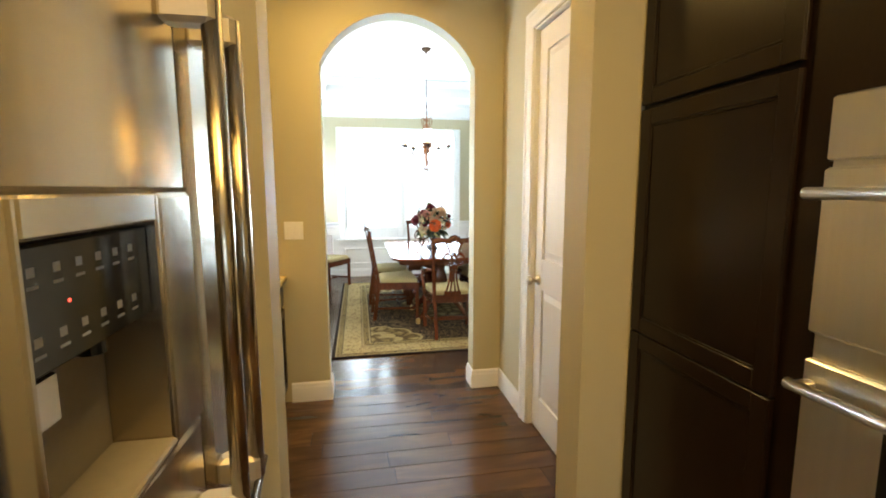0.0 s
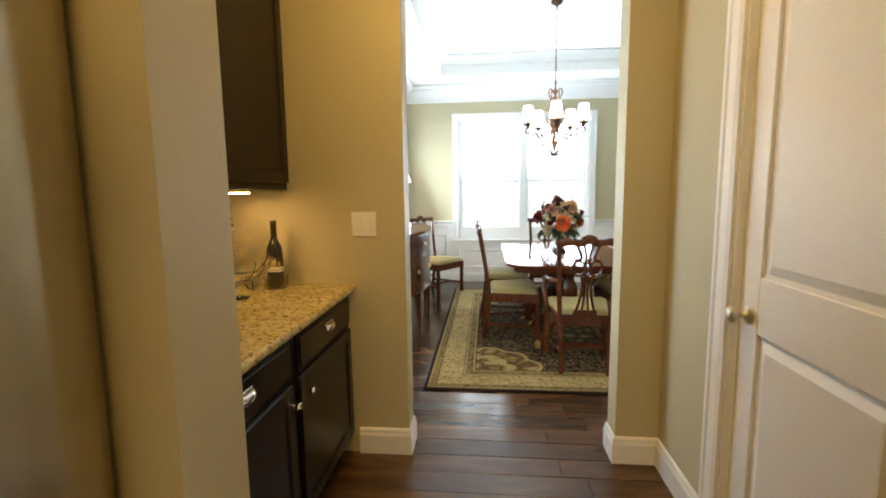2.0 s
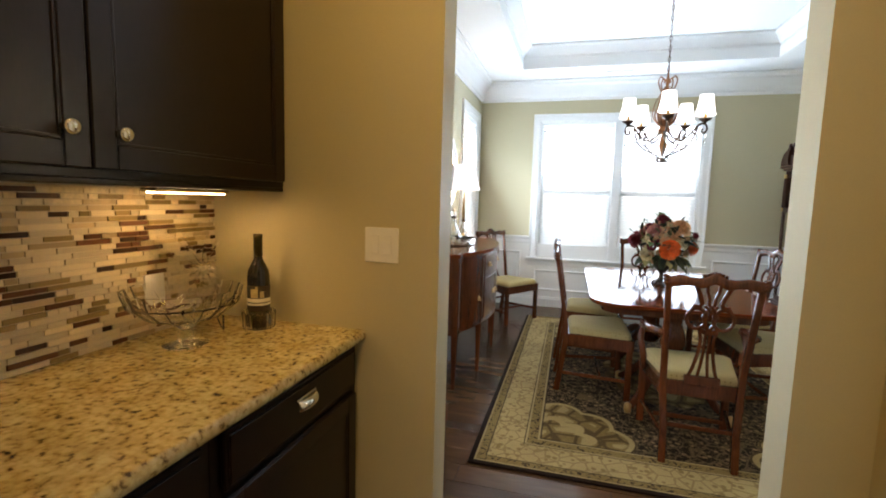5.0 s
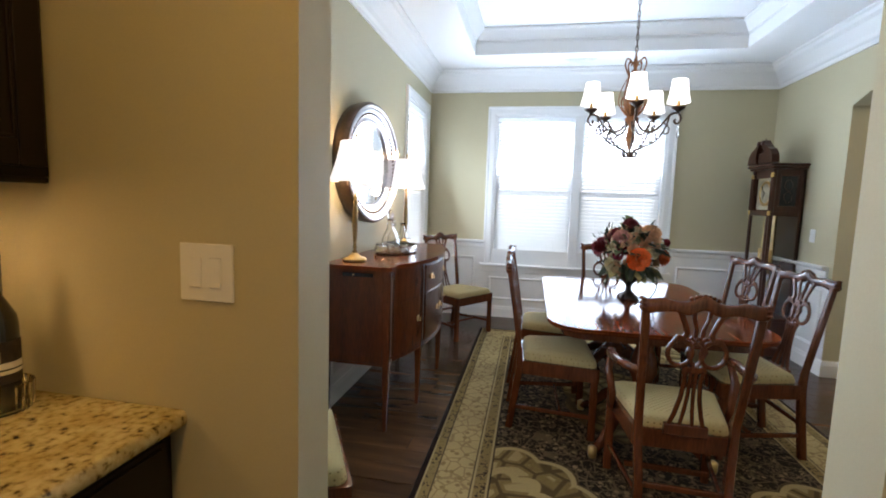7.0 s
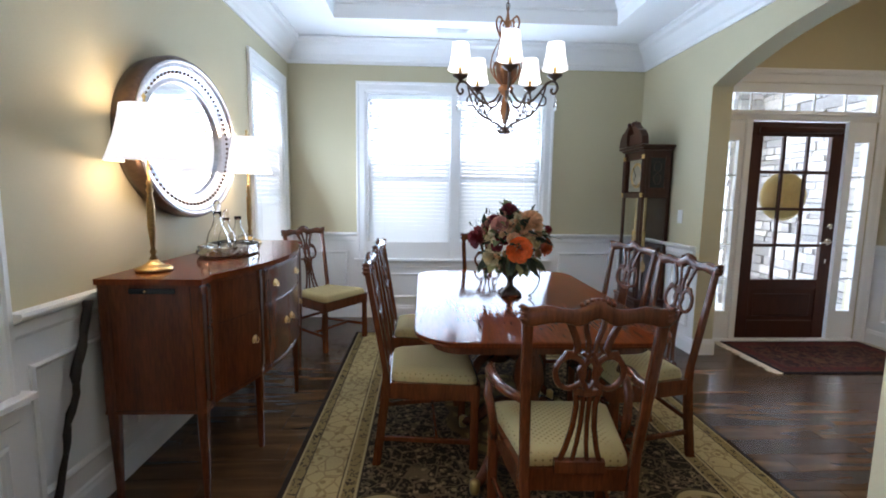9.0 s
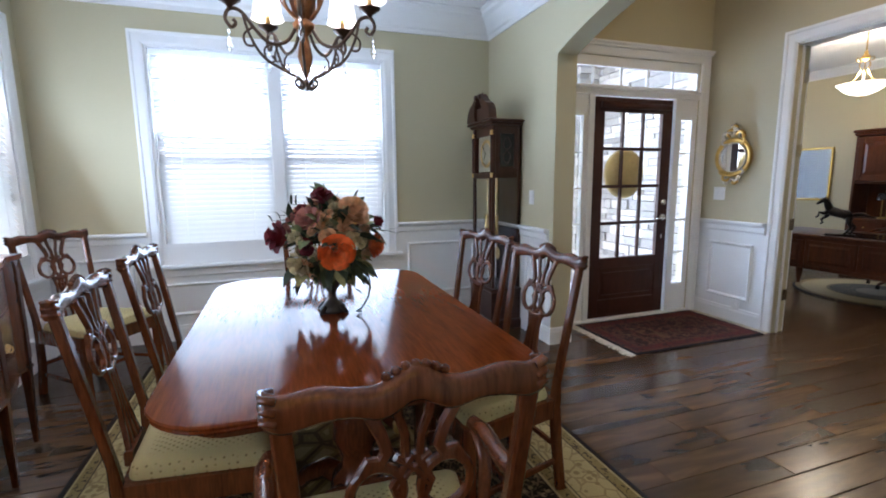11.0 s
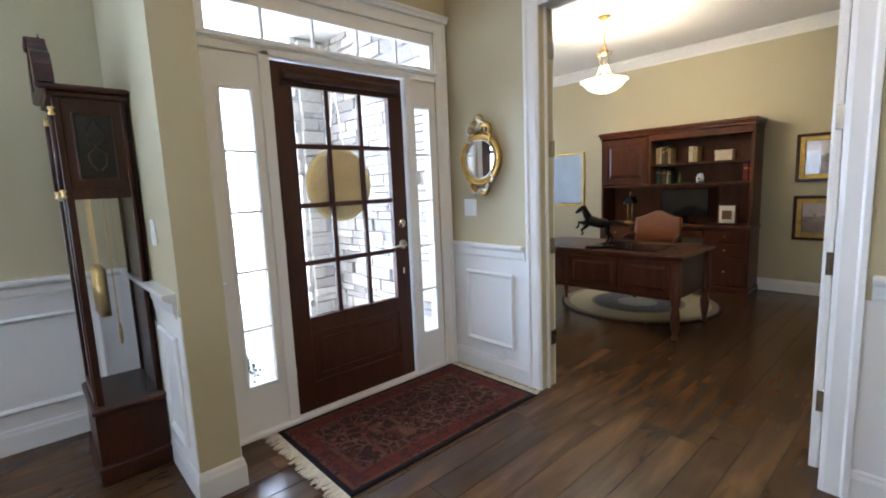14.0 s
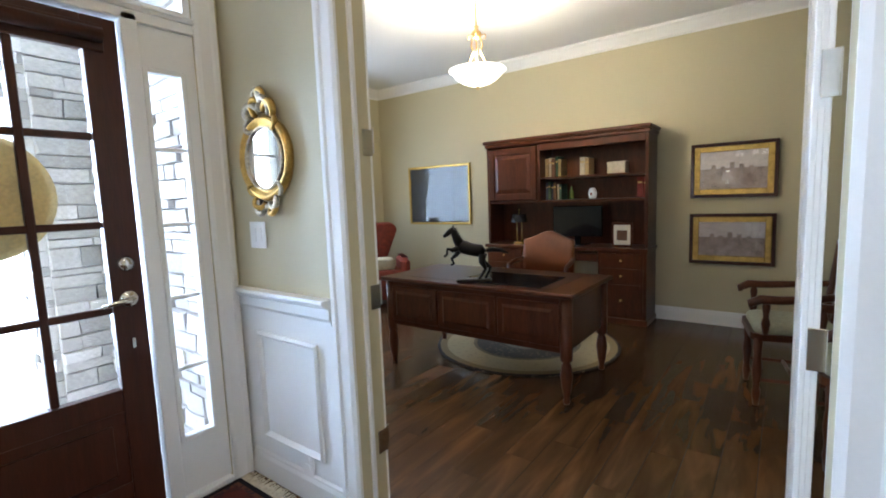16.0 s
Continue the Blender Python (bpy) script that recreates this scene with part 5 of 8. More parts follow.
CH_SHADE = shade_material("lit_chandelier_shade", 2.0)
for k in range(5):
    a = radians(-96 + 72 * k)
    d = Vector((math.cos(a), math.sin(a), 0))
    P = lambda r, z, s=0.0: tuple(d * r + Vector((-d.y, d.x, 0)) * s + Vector((0, 0, z)))
    arm = part("arm", tube(arc([P(0.03, 1.965), P(0.08, 1.90), P(0.15, 1.885), P(0.21, 1.93), P(0.26, 1.985), P(0.305, 1.99), P(0.325, 1.955), P(0.305, 1.925), P(0.285, 1.94), P(0.295, 1.955)], 40), 0.0075, 7), BRONZE, ch, smooth=True)
    part("scroll", tube(arc([P(0.255, 1.975), P(0.23, 1.90), P(0.18, 1.83), P(0.10, 1.79), P(0.04, 1.765), P(0.015, 1.735), P(0.035, 1.725), P(0.05, 1.745), P(0.04, 1.76)], 36), 0.006, 7), BRONZE, arm, smooth=True)
    part("scroll", tube(arc([P(0.22, 1.935), P(0.255, 1.905), P(0.25, 1.87), P(0.22, 1.868), P(0.225, 1.89)], 20), 0.005, 6), BRONZE, arm, smooth=True)
    part("scroll", tube(arc([P(0.14, 1.885), P(0.175, 1.86), P(0.165, 1.815), P(0.135, 1.82), P(0.145, 1.84)], 20), 0.0045, 6), BRONZE, arm, smooth=True)
    part("bobeche", lathe([(0.008, 0), (0.014, 0.012), (0.045, 0.030), (0.048, 0.036), (0.040, 0.036), (0.010, 0.030)], 20, P(0.305, 1.99)), BRONZE, arm, smooth=True)
    part("candle", lathe([(0.012, 0), (0.012, 0.085), (0.008, 0.09)], 12, P(0.305, 2.02)), BRASS, arm, smooth=True)
    bm = bmesh.new()
    n = 28
    rings = [[bm.verts.new(Vector(P(0.305, z)) + Vector((r * math.cos(2 * math.pi * i / n), r * math.sin(2 * math.pi * i / n), 0))) for i in range(n)] for r, z in ((0.076, 2.055), (0.071, 2.072), (0.059, 2.13), (0.050, 2.195), (0.047, 2.195), (0.056, 2.13), (0.068, 2.072), (0.073, 2.055))]
    skin(bm, rings + [rings[0]], False)
    part("shade", bm, CH_SHADE, arm, "white fabric shade, glowing", True)
    part("shade_trim", tube([Vector(P(0.305, 2.072)) + Vector((0.0725 * math.cos(2 * math.pi * i / 24), 0.0725 * math.sin(2 * math.pi * i / 24), 0)) for i in range(25)], 0.0022, 5, caps=False), BRONZE, arm)
    part("crown_scroll", tube(arc([P(0.012, 2.20), P(0.05, 2.26), P(0.075, 2.32), P(0.06, 2.36), P(0.035, 2.345), P(0.045, 2.325)], 24), 0.0055, 6), COPPER, ch, smooth=True)
    part("long_scroll", bar(arc([P(0.018, 2.29, 0.0), P(0.05, 2.24, 0.01), P(0.095, 2.15, 0.0), P(0.10, 2.07, -0.01), P(0.06, 2.01, 0.0), P(0.03, 1.985, 0.0)], 24), [(0.012, 0.005)] * len(arc([P(0.018, 2.29, 0.0), P(0.05, 2.24, 0.01), P(0.095, 2.15, 0.0), P(0.10, 2.07, -0.01), P(0.06, 2.01, 0.0), P(0.03, 1.985, 0.0)], 24)), (-d.y, d.x, 0), (d.x, d.y, 0)), COPPER, ch, smooth=True)
    part("brace", tube(arc([P(0.02, 1.99), P(0.07, 2.03), P(0.085, 2.09), P(0.055, 2.12), P(0.04, 2.09), P(0.06, 2.07)], 24), 0.006, 6), COPPER, ch, smooth=True)
    bm = bmesh.new()
    b2 = radians(-60 + 72 * k)
    e = Vector((math.cos(b2), math.sin(b2), 0))
    f = Vector((-e.y, e.x, 0))
    rings = []
    for r, z, w in ((0.02, 1.97, 0.012), (0.035, 2.03, 0.034), (0.055, 2.08, 0.04), (0.075, 2.12, 0.03), (0.085, 2.13, 0.006)):
        rings.append([bm.verts.new(e * (r + o) + f * s + Vector((0, 0, z))) for s, o in ((-w, 0), (0, 0.008), (w, 0), (0, 0.004))])
    skin(bm, rings, True)
    part("acanthus_leaf", bm, COPPER, ch, smooth=True)
    part("crystal_drop", lathe([(0.001, 0.0), (0.006, -0.012), (0.002, -0.022), (0.004, -0.03), (0.012, -0.062), (0.0, -0.085)], 8, P(0.315, 1.915)), CRYSTAL, arm)
    part("shade_rib", tube([P(0.305 + 0.0735, 2.058), P(0.305 + 0.060, 2.13), P(0.305 + 0.051, 2.195)], 0.0012, 4), BRONZE, arm)
    bulb("chandelier_bulb", tuple(Vector(P(0.275, 2.12)) + ch.location), 2.6, (1.0, 0.80, 0.55), 0.03)
part("finial", lathe([(0.004, 1.715), (0.012, 1.725), (0.004, 1.74)], 12), BRONZE, ch, smooth=True)

# flower arrangement
fl = thing("flower_arrangement", "burgundy, orange and peach silk roses in bronze urn", "flower arrangement", (1.765, 6.26, 0.762))
URN = surface("bronze_urn", (0.06, 0.05, 0.045), 0.35, 0.7, vary=0.4, scale=14, bump=0.2)
part("urn", lathe([(0.055, 0), (0.06, 0.012), (0.045, 0.03), (0.02, 0.06), (0.018, 0.09), (0.03, 0.11), (0.07, 0.15), (0.085, 0.19), (0.09, 0.20), (0.08, 0.20), (0.06, 0.16), (0.0, 0.15)], 24), URN, fl, smooth=True)
for k in range(4):
    a = radians(45 + 90 * k)
    part("urn_foot", tube([(0.05 * math.cos(a), 0.05 * math.sin(a), 0.03), (0.075 * math.cos(a), 0.075 * math.sin(a), 0.008), (0.085 * math.cos(a), 0.085 * math.sin(a), 0.006)], [0.012, 0.010, 0.006], 6), URN, fl, smooth=True)


def petal_material(name, c):
    return surface(name, c, 0.75, vary=0.35, scale=18, fine=60, random_object=0.25)


PETALS = [petal_material("burgundy_petal", (0.16, 0.012, 0.022)), petal_material("orange_petal", (0.62, 0.12, 0.025)), petal_material("peach_petal", (0.62, 0.36, 0.20)), petal_material("cream_petal", (0.58, 0.50, 0.30)), petal_material("dusty_petal", (0.42, 0.17, 0.14))]
GREEN = [surface("sage_leaf", (0.14, 0.17, 0.08), 0.7, vary=0.4, scale=14, random_object=0.4), surface("dark_leaf", (0.035, 0.05, 0.025), 0.6, vary=0.4, scale=14, random_object=0.4), surface("olive_leaf", (0.24, 0.22, 0.09), 0.7, vary=0.4, scale=14, random_object=0.4)]


def rose_mesh(seed):
    rnd = random.Random(seed)
    bm = bmesh.new()
    for layer, (count, r0, r1, h) in enumerate(((3, 0.25, 0.38, 1.0), (5, 0.35, 0.62, 0.85), (6, 0.5, 0.88, 0.6), (7, 0.6, 1.05, 0.3))):
        for k in range(count):
            a = 2 * math.pi * (k + 0.5 * layer) / count + rnd.uniform(-0.2, 0.2)
            w = 2.4 * math.pi / count * 0.5
            rows = []
            for v in range(4):
                t = v / 3
                rr = r0 * 0.4 + (r1 - r0 * 0.4) * t ** (0.7 if layer > 1 else 1.2)
                hh = -0.3 + (h + 0.3) * math.sin(t * 1.5) + rnd.uniform(-0.04, 0.04)
                ww = w * math.sin(0.5 + t * 1.9)
                rows.append([bm.verts.new((rr * math.cos(a + s * ww), rr * math.sin(a + s * ww), hh - 0.08 * abs(s) * t)) for s in (-1, -0.4, 0.4, 1)])
            skin(bm, rows, False, False)
    for v in bm.verts:
        v.co *= 0.05
    me = bpy.data.meshes.new("rose")
    bm.to_mesh(me)
    bm.free()
    for p in me.polygons:
        p.use_smooth = True
    return me


def leaf_mesh(length, width):
    bm = bmesh.new()
    rows = []
    for i in range(7):
        t = i / 6
        w = width * math.sin(math.pi * (0.08 + 0.92 * t) ** 0.8) * (1 - 0.15 * t)
        z = 0.18 * length * math.sin(t * 2.2)
        rows.append([bm.verts.new((s * w, t * length, z + 0.15 * abs(s) * w)) for s in (-1, -0.45, 0, 0.45, 1)])
    skin(bm, rows, False, False)
    me = bpy.data.meshes.new("leaf")
    bm.to_mesh(me)
    bm.free()
    return me


rnd = random.Random(7)
roses = []
for i, mt in enumerate(PETALS):
    me = rose_mesh(i)
    me.materials.append(mt)
    roses.append(me)
leaves = []
for mt, (ln, wd) in zip(GREEN * 2, ((0.09, 0.022), (0.11, 0.026), (0.07, 0.018), (0.06, 0.02), (0.12, 0.012), (0.09, 0.03))):
    me = leaf_mesh(ln, wd)
    me.materials.append(mt)
    leaves.append(me)
CENTRE = Vector((0, 0, 0.325))


def stuck(name, me, direction, r, spin, scale):
    o = new(name, me)
    o.parent = fl
    d = Vector(direction).normalized()
    q = d.to_track_quat('Z', 'Y').to_matrix().to_4x4()
    pos = CENTRE + Vector((d.x * r, d.y * r, d.z * r * 0.95))
    o.matrix_local = Matrix.Translation(pos) @ q @ pose(0, 0, 0, 0, 0, spin) @ Matrix.Diagonal((scale, scale, scale, 1))
    return o


golden = math.pi * (3 - math.sqrt(5))
for i in range(30):
    z = 1 - 1.55 * (i + 0.5) / 30
    rr = math.sqrt(max(0, 1 - z * z))
    d = (rr * math.cos(golden * i), rr * math.sin(golden * i), z)
    stuck("flower", roses[rnd.choice((0, 2, 2, 3, 3, 4, 4))], d, rnd.uniform(0.12, 0.175), rnd.uniform(0, 360), rnd.uniform(0.55, 0.95))
for az, el_, kind, s, r in ((-88, -8, 1, 1.5, 0.19), (-165, 8, 0, 1.35, 0.21), (-30, -6, 1, 1.05, 0.20), (-118, 72, 0, 1.05, 0.20), (-52, 42, 2, 1.45, 0.19), (-128, 36, 4, 1.1, 0.18), (-5, 20, 0, 0.7, 0.22), (-140, -25, 3, 1.1, 0.19), (60, 20, 1, 1.2, 0.19), (130, 30, 2, 1.2, 0.19)):
    d = (math.cos(radians(az)) * math.cos(radians(el_)), math.sin(radians(az)) * math.cos(radians(el_)), math.sin(radians(el_)))
    stuck("flower", roses[kind], d, r, rnd.uniform(0, 360), s)
# clusters of small blossoms
for az, el_, kind in ((-135, 50, 2), (-70, 58, 3), (-150, 20, 3), (-105, 30, 2), (-140, -32, 2), (-60, 12, 3), (20, 45, 2), (100, 55, 3), (170, 30, 4)):
    for k in range(9):
        a_, b_ = radians(az + rnd.uniform(-17, 17)), radians(el_ + rnd.uniform(-15, 15))
        stuck("blossom", roses[kind], (math.cos(a_) * math.cos(b_), math.sin(a_) * math.cos(b_), math.sin(b_)), rnd.uniform(0.17, 0.205), rnd.uniform(0, 360), rnd.uniform(0.24, 0.42))
for i in range(210):
    z = rnd.uniform(-0.95, 1)
    a = rnd.uniform(0, 6.283)
    rr = math.sqrt(max(0, 1 - z * z))
    d = Vector((rr * math.cos(a), rr * math.sin(a), z))
    o = new("leaf", rnd.choice(leaves))
    o.parent = fl
    tang = Vector((rnd.uniform(-1, 1), rnd.uniform(-1, 1), rnd.uniform(-1.2, 0.5)))
    q = (d + tang * 0.8).normalized().to_track_quat('Y', 'Z').to_matrix().to_4x4()
    k = rnd.uniform(0.7, 1.15)
    o.matrix_local = Matrix.Translation(CENTRE + d * rnd.uniform(0.10, 0.19)) @ q @ pose(0, 0, 0, 0, rnd.uniform(-60, 60), 0) @ Matrix.Diagonal((k, k, k, 1))
# drooping leaves under the bunch and a curled vine that reaches the table
for k in range(22):
    a = 2 * math.pi * k / 22 + rnd.uniform(-0.1, 0.1)
    d = Vector((math.cos(a), math.sin(a), 0))
    o = new("leaf", leaves[(1, 5, 0, 1)[k % 4]])
    o.parent = fl
    o.matrix_local = Matrix.Translation(CENTRE + d * rnd.uniform(0.08, 0.17) + Vector((0, 0, -0.10))) @ (d * 0.5 + Vector((0, 0, -1))).normalized().to_track_quat('Y', 'Z').to_matrix().to_4x4() @ pose(0, 0, 0, 0, rnd.uniform(-50, 50), 0)
part("vine", tube(arc([(0.10, -0.08, 0.24), (0.15, -0.10, 0.17), (0.15, -0.10, 0.09), (0.12, -0.09, 0.03), (0.095, -0.085, 0.012), (0.12, -0.08, 0.006)], 24), 0.004, 6), GREEN[1], fl, smooth=True)
for i, (az, el_, ln) in enumerate(((200, 40, 0.16), (170, 55, 0.15), (160, 30, 0.17), (230, 60, 0.14), (-10, 15, 0.19), (120, 50, 0.13), (-70, -30, 0.13), (-120, -35, 0.15), (-150, -40, 0.14), (60, 60, 0.12))):
    a, b_ = radians(az), radians(el_)
    d = Vector((math.cos(a) * math.cos(b_), math.sin(a) * math.cos(b_), math.sin(b_)))
    pts = [CENTRE + d * 0.12 + Vector((0, 0, -0.03 * (t ** 2) * 2)) + d * ln * t for t in (0, 0.25, 0.5, 0.75, 1)]
    bm = tube(pts, [0.002, 0.002, 0.0018, 0.0015, 0.001], 5)
    sp = part("sprig", bm, GREEN[1], fl)
    for k, p in enumerate(pts[1:]):
        o = new("leaf", leaves[4])
        o.parent = fl
        o.matrix_local = Matrix.Translation(p) @ (d + Vector((rnd.uniform(-0.8, 0.8), rnd.uniform(-0.8, 0.8), rnd.uniform(-0.5, 0.5)))).normalized().to_track_quat('Y', 'Z').to_matrix().to_4x4() @ Matrix.Diagonal((0.5, 0.4, 0.5, 1))

vent = thing("ceiling_vent", "white slotted ceiling air vent", "vent", (1.50, 8.13, CEILING))
part("frame", block(-0.16, 0.16, -0.05, 0.05, -0.008, 0, 0.002), TRIM, vent)
for k in range(6):
    part("louvre", block(-0.14, 0.14, -0.04 + k * 0.014, -0.033 + k * 0.014, -0.012, -0.008), TRIM, vent)

# ---- pantry and kitchen things ----


def granite_material():
    m, t, b = nodes_of("speckled_granite")
    n, l = t.nodes, t.links
    tc = n.new("ShaderNodeTexCoord")
    big, mid, v = n.new("ShaderNodeTexNoise"), n.new("ShaderNodeTexNoise"), n.new("ShaderNodeTexVoronoi")
    big.inputs["Scale"].default_value, mid.inputs["Scale"].default_value, v.inputs["Scale"].default_value = 14, 62, 70
    mid.inputs["Detail"].default_value = 6
    for x in (big, mid, v):
        l.new(tc.outputs["Object"], x.inputs["Vector"])
    r = n.new("ShaderNodeValToRGB")
    e = r.color_ramp.elements
    e[0].position, e[0].color = 0.31, (0.075, 0.050, 0.024, 1)
    e[1].position, e[1].color = 0.62, (0.52, 0.44, 0.23, 1)
    for p, c in ((0.37, (0.24, 0.18, 0.075, 1)), (0.43, (0.39, 0.31, 0.135, 1))):
        q = e.new(p)
        q.color = c
    l.new(mid.outputs["Fac"], r.inputs["Fac"])
    mx = n.new("ShaderNodeMix")
    mx.data_type, mx.blend_type = 'RGBA', 'MULTIPLY'
    mx.inputs["Factor"].default_value = 0.5
    r2 = n.new("ShaderNodeValToRGB")
    r2.color_ramp.elements[0].position, r2.color_ramp.elements[0].color = 0.38, (0.66, 0.57, 0.33, 1)
    r2.color_ramp.elements[1].position, r2.color_ramp.elements[1].color = 0.6, (1, 1, 1, 1)
    l.new(big.outputs["Fac"], r2.inputs["Fac"])
    l.new(r.outputs["Color"], mx.inputs["A"])
    l.new(r2.outputs["Color"], mx.inputs["B"])
    l.new(mx.outputs["Result"], b.inputs["Base Color"])
    b.inputs["Roughness"].default_value = 0.12
    return m


GRANITE = granite_material()
part_top = thing("countertop", "speckled beige granite countertop on dark base cabinets", "countertop")
part("slab", block(-0.29, 0.348, 2.352, 3.783, 0.878, 0.915), GRANITE, part_top)
# rounded front nosing
bm = bmesh.new()
rings = []
for y in (2.352, 3.783):
    rings.append([bm.verts.new((0.348 + 0.013 * math.cos(a), y, 0.8965 + 0.0185 * math.sin(a))) for a in [radians(-90 + 180 * i / 10) for i in range(11)]])
skin(bm, rings, True)
part("front_edge", bm, GRANITE, part_top, smooth=False)


def shaker(parent, name, x, y0, y1, z0, z1, raised=True, out=1, material=None):
    """A framed door or drawer front on a cabinet face at x, with a recessed field."""
    mt = material or ESPRESSO
    d = part(name, block(x, x + out * 0.014, y0, y1, z0, z1, 0.003), mt, parent)
    w = 0.055 if z1 - z0 > 0.25 else 0.0
    if w:
        for q in ((y0, y0 + w, z0, z1), (y1 - w, y1, z0, z1), (y0 + w, y1 - w, z0, z0 + w), (y0 + w, y1 - w, z1 - w, z1)):
            part("frame_rail", block(x + out * 0.014, x + out * 0.021, *q, 0.0025), mt, d)
        for q in ((y0 + w, y0 + w + 0.008, z0 + w, z1 - w), (y1 - w - 0.008, y1 - w, z0 + w, z1 - w), (y0 + w, y1 - w, z0 + w, z0 + w + 0.008), (y0 + w, y1 - w, z1 - w - 0.008, z1 - w)):
            part("bead", block(x + out * 0.014, x + out * 0.018, *q, 0.0015), mt, d)
    else:
        part("raised_field", block(x + out * 0.014, x + out * 0.020, y0 + 0.012, y1 - 0.012, z0 + 0.012, z1 - 0.012, 0.003), mt, d)
    return d


def knob(owner, x, y, z, out=1):
    k = part("knob", lathe([(0.009, 0), (0.006, 0.006), (0.006, 0.014), (0.016, 0.020), (0.018, 0.026), (0.012, 0.032), (0.0, 0.033)], 16), CHROME, owner, "satin nickel knob", True)
    k.matrix_local = pose(x, y, z, 0, 90 * out, 0)


def cup_pull(owner, x, y, z):
    bm = bmesh.new()
    rings = []
    for i in range(9):
        a = math.pi * i / 8
        rings.append([bm.verts.new((x + 0.026 * math.sin(b_) * (0.35 + 0.65 * math.sin(a)), y - 0.047 * math.cos(a), z + 0.020 * math.cos(b_) - 0.004)) for b_ in [radians(q) for q in (0, 25, 50, 75, 100, 125)]])
    skin(bm, rings, False, False)
    part("cup_pull", bm, CHROME, owner, "satin nickel cup pull", True)
    part("pull_flange", block(x - 0.001, x + 0.002, y - 0.049, y + 0.049, z + 0.012, z + 0.020), CHROME, owner)


for y0, y1, knob_y in ((2.354, 3.08, 3.03), (3.082, 3.782, 3.165)):
    c = thing("base_cabinet", "dark espresso base cabinet with drawer and door", "cabinet", group="pantry base cabinets")
    part("body", block(-0.285, 0.318, y0, y1, 0.10, 0.876), ESPRESSO, c)
    part("toe_kick", block(-0.285, 0.26, y0, y1, 0.0, 0.10), ESPRESSO, c)
    d = shaker(c, "drawer", 0.318, y0 + 0.03, y1 - 0.03, 0.715, 0.86)
    cup_pull(d, 0.338, (y0 + y1) / 2, 0.80)
    dr = shaker(c, "door", 0.318, y0 + 0.03, y1 - 0.03, 0.13, 0.695)
    knob(dr, 0.339, knob_y, 0.62)
up = thing("wall_cabinet", "dark espresso two-door wall cabinet above the counter", "cabinet")
part("body", block(-0.285, 0.026, 2.354, 3.782, 1.415, 2.60), ESPRESSO, up)
part("light_rail", block(-0.285, 0.028, 2.354, 3.782, 1.40, 1.415, 0.003), ESPRESSO, up)
d = shaker(up, "door", 0.026, 2.37, 3.068, 1.435, 2.57)
knob(d, 0.047, 3.013, 1.515)
d = shaker(up, "door", 0.026, 3.074, 3.765, 1.435, 2.57)
knob(d, 0.047, 3.131, 1.515)
ul = thing("under_cabinet_light", "short slim light bar lit under wall cabinet", "lamp", (-0.10, 3.475, 1.40))
part("housing", block(-0.03, 0.03, -0.145, 0.145, -0.012, -0.001, 0.003), CHROME, ul)
part("diffuser", block(-0.024, 0.024, -0.13, 0.13, -0.016, -0.012, 0.0015), glow("lit_diffuser", (1.0, 0.62, 0.24), 36), ul, "glowing warm diffuser")

bottle = thing("wine_bottle", "dark glass wine bottle with white label in a crystal coaster", "bottle", (-0.012, 3.685, 0.916))
bottle.scale = (1.03, 1.03, 1.03)
BOTTLE = surface("dark_bottle_glass", (0.012, 0.010, 0.008), 0.06, vary=0.1, coat=0.5)
part("glass", lathe([(0.030, 0.0), (0.036, 0.004), (0.037, 0.02), (0.037, 0.18), (0.034, 0.20), (0.022, 0.225), (0.0145, 0.24), (0.0135, 0.30), (0.0, 0.30)], 28), BOTTLE, bottle, smooth=True)
part("foil", lathe([(0.0150, 0.248), (0.0148, 0.31), (0.0155, 0.312), (0.0155, 0.325), (0.0, 0.326)], 20), surface("olive_foil", (0.075, 0.065, 0.025), 0.35, 0.6, vary=0.3, scale=40), bottle, "dark olive foil capsule", True)
LABEL = surface("paper_label", (0.72, 0.68, 0.58), 0.7, vary=0.08, scale=30)
lb = part("paper_label", lathe([(0.0376, 0.062), (0.0376, 0.150)], 28, caps=False), surface("dark_label", (0.030, 0.020, 0.012), 0.6, vary=0.5, scale=60), bottle, "dark paper label with white band")
part("label_band", lathe([(0.0379, 0.082), (0.0379, 0.106)], 28, caps=False), LABEL, lb)
part("label_rule", lathe([(0.0381, 0.090), (0.0381, 0.093)], 28, caps=False), BLACK, lb)
for k, (w_, h_) in enumerate(((0.5, 0.030), (0.25, 0.038), (0.35, 0.022))):
    emblem = bmesh.new()
    ring_ = [radians(-95 + 24 * k) + w_ * i / 6 for i in range(7)]
    skin(emblem, [[emblem.verts.new((0.0380 * math.cos(q), 0.0380 * math.sin(q), z_)) for q in ring_] for z_ in (0.109, 0.109 + h_)], False, False)
    part("label_emblem", emblem, surface("label_gold", (0.42, 0.33, 0.16), 0.5, vary=0.5, scale=70), lb)
coaster = thing("bottle_coaster", "cut crystal bottle coaster under wine bottle", "coaster", (-0.012, 3.685, 0.916))
bm = bmesh.new()
rings = [[bm.verts.new((r * (1 + 0.04 * (i % 2)) * math.cos(math.pi * i / 24), r * (1 + 0.04 * (i % 2)) * math.sin(math.pi * i / 24), z)) for i in range(48)] for r, z in ((0.050, 0.0), (0.054, 0.006), (0.057, 0.058), (0.053, 0.060), (0.049, 0.058), (0.047, 0.004))]
skin(bm, rings + [rings[0]], False)
part("wall", bm, CRYSTAL, coaster)


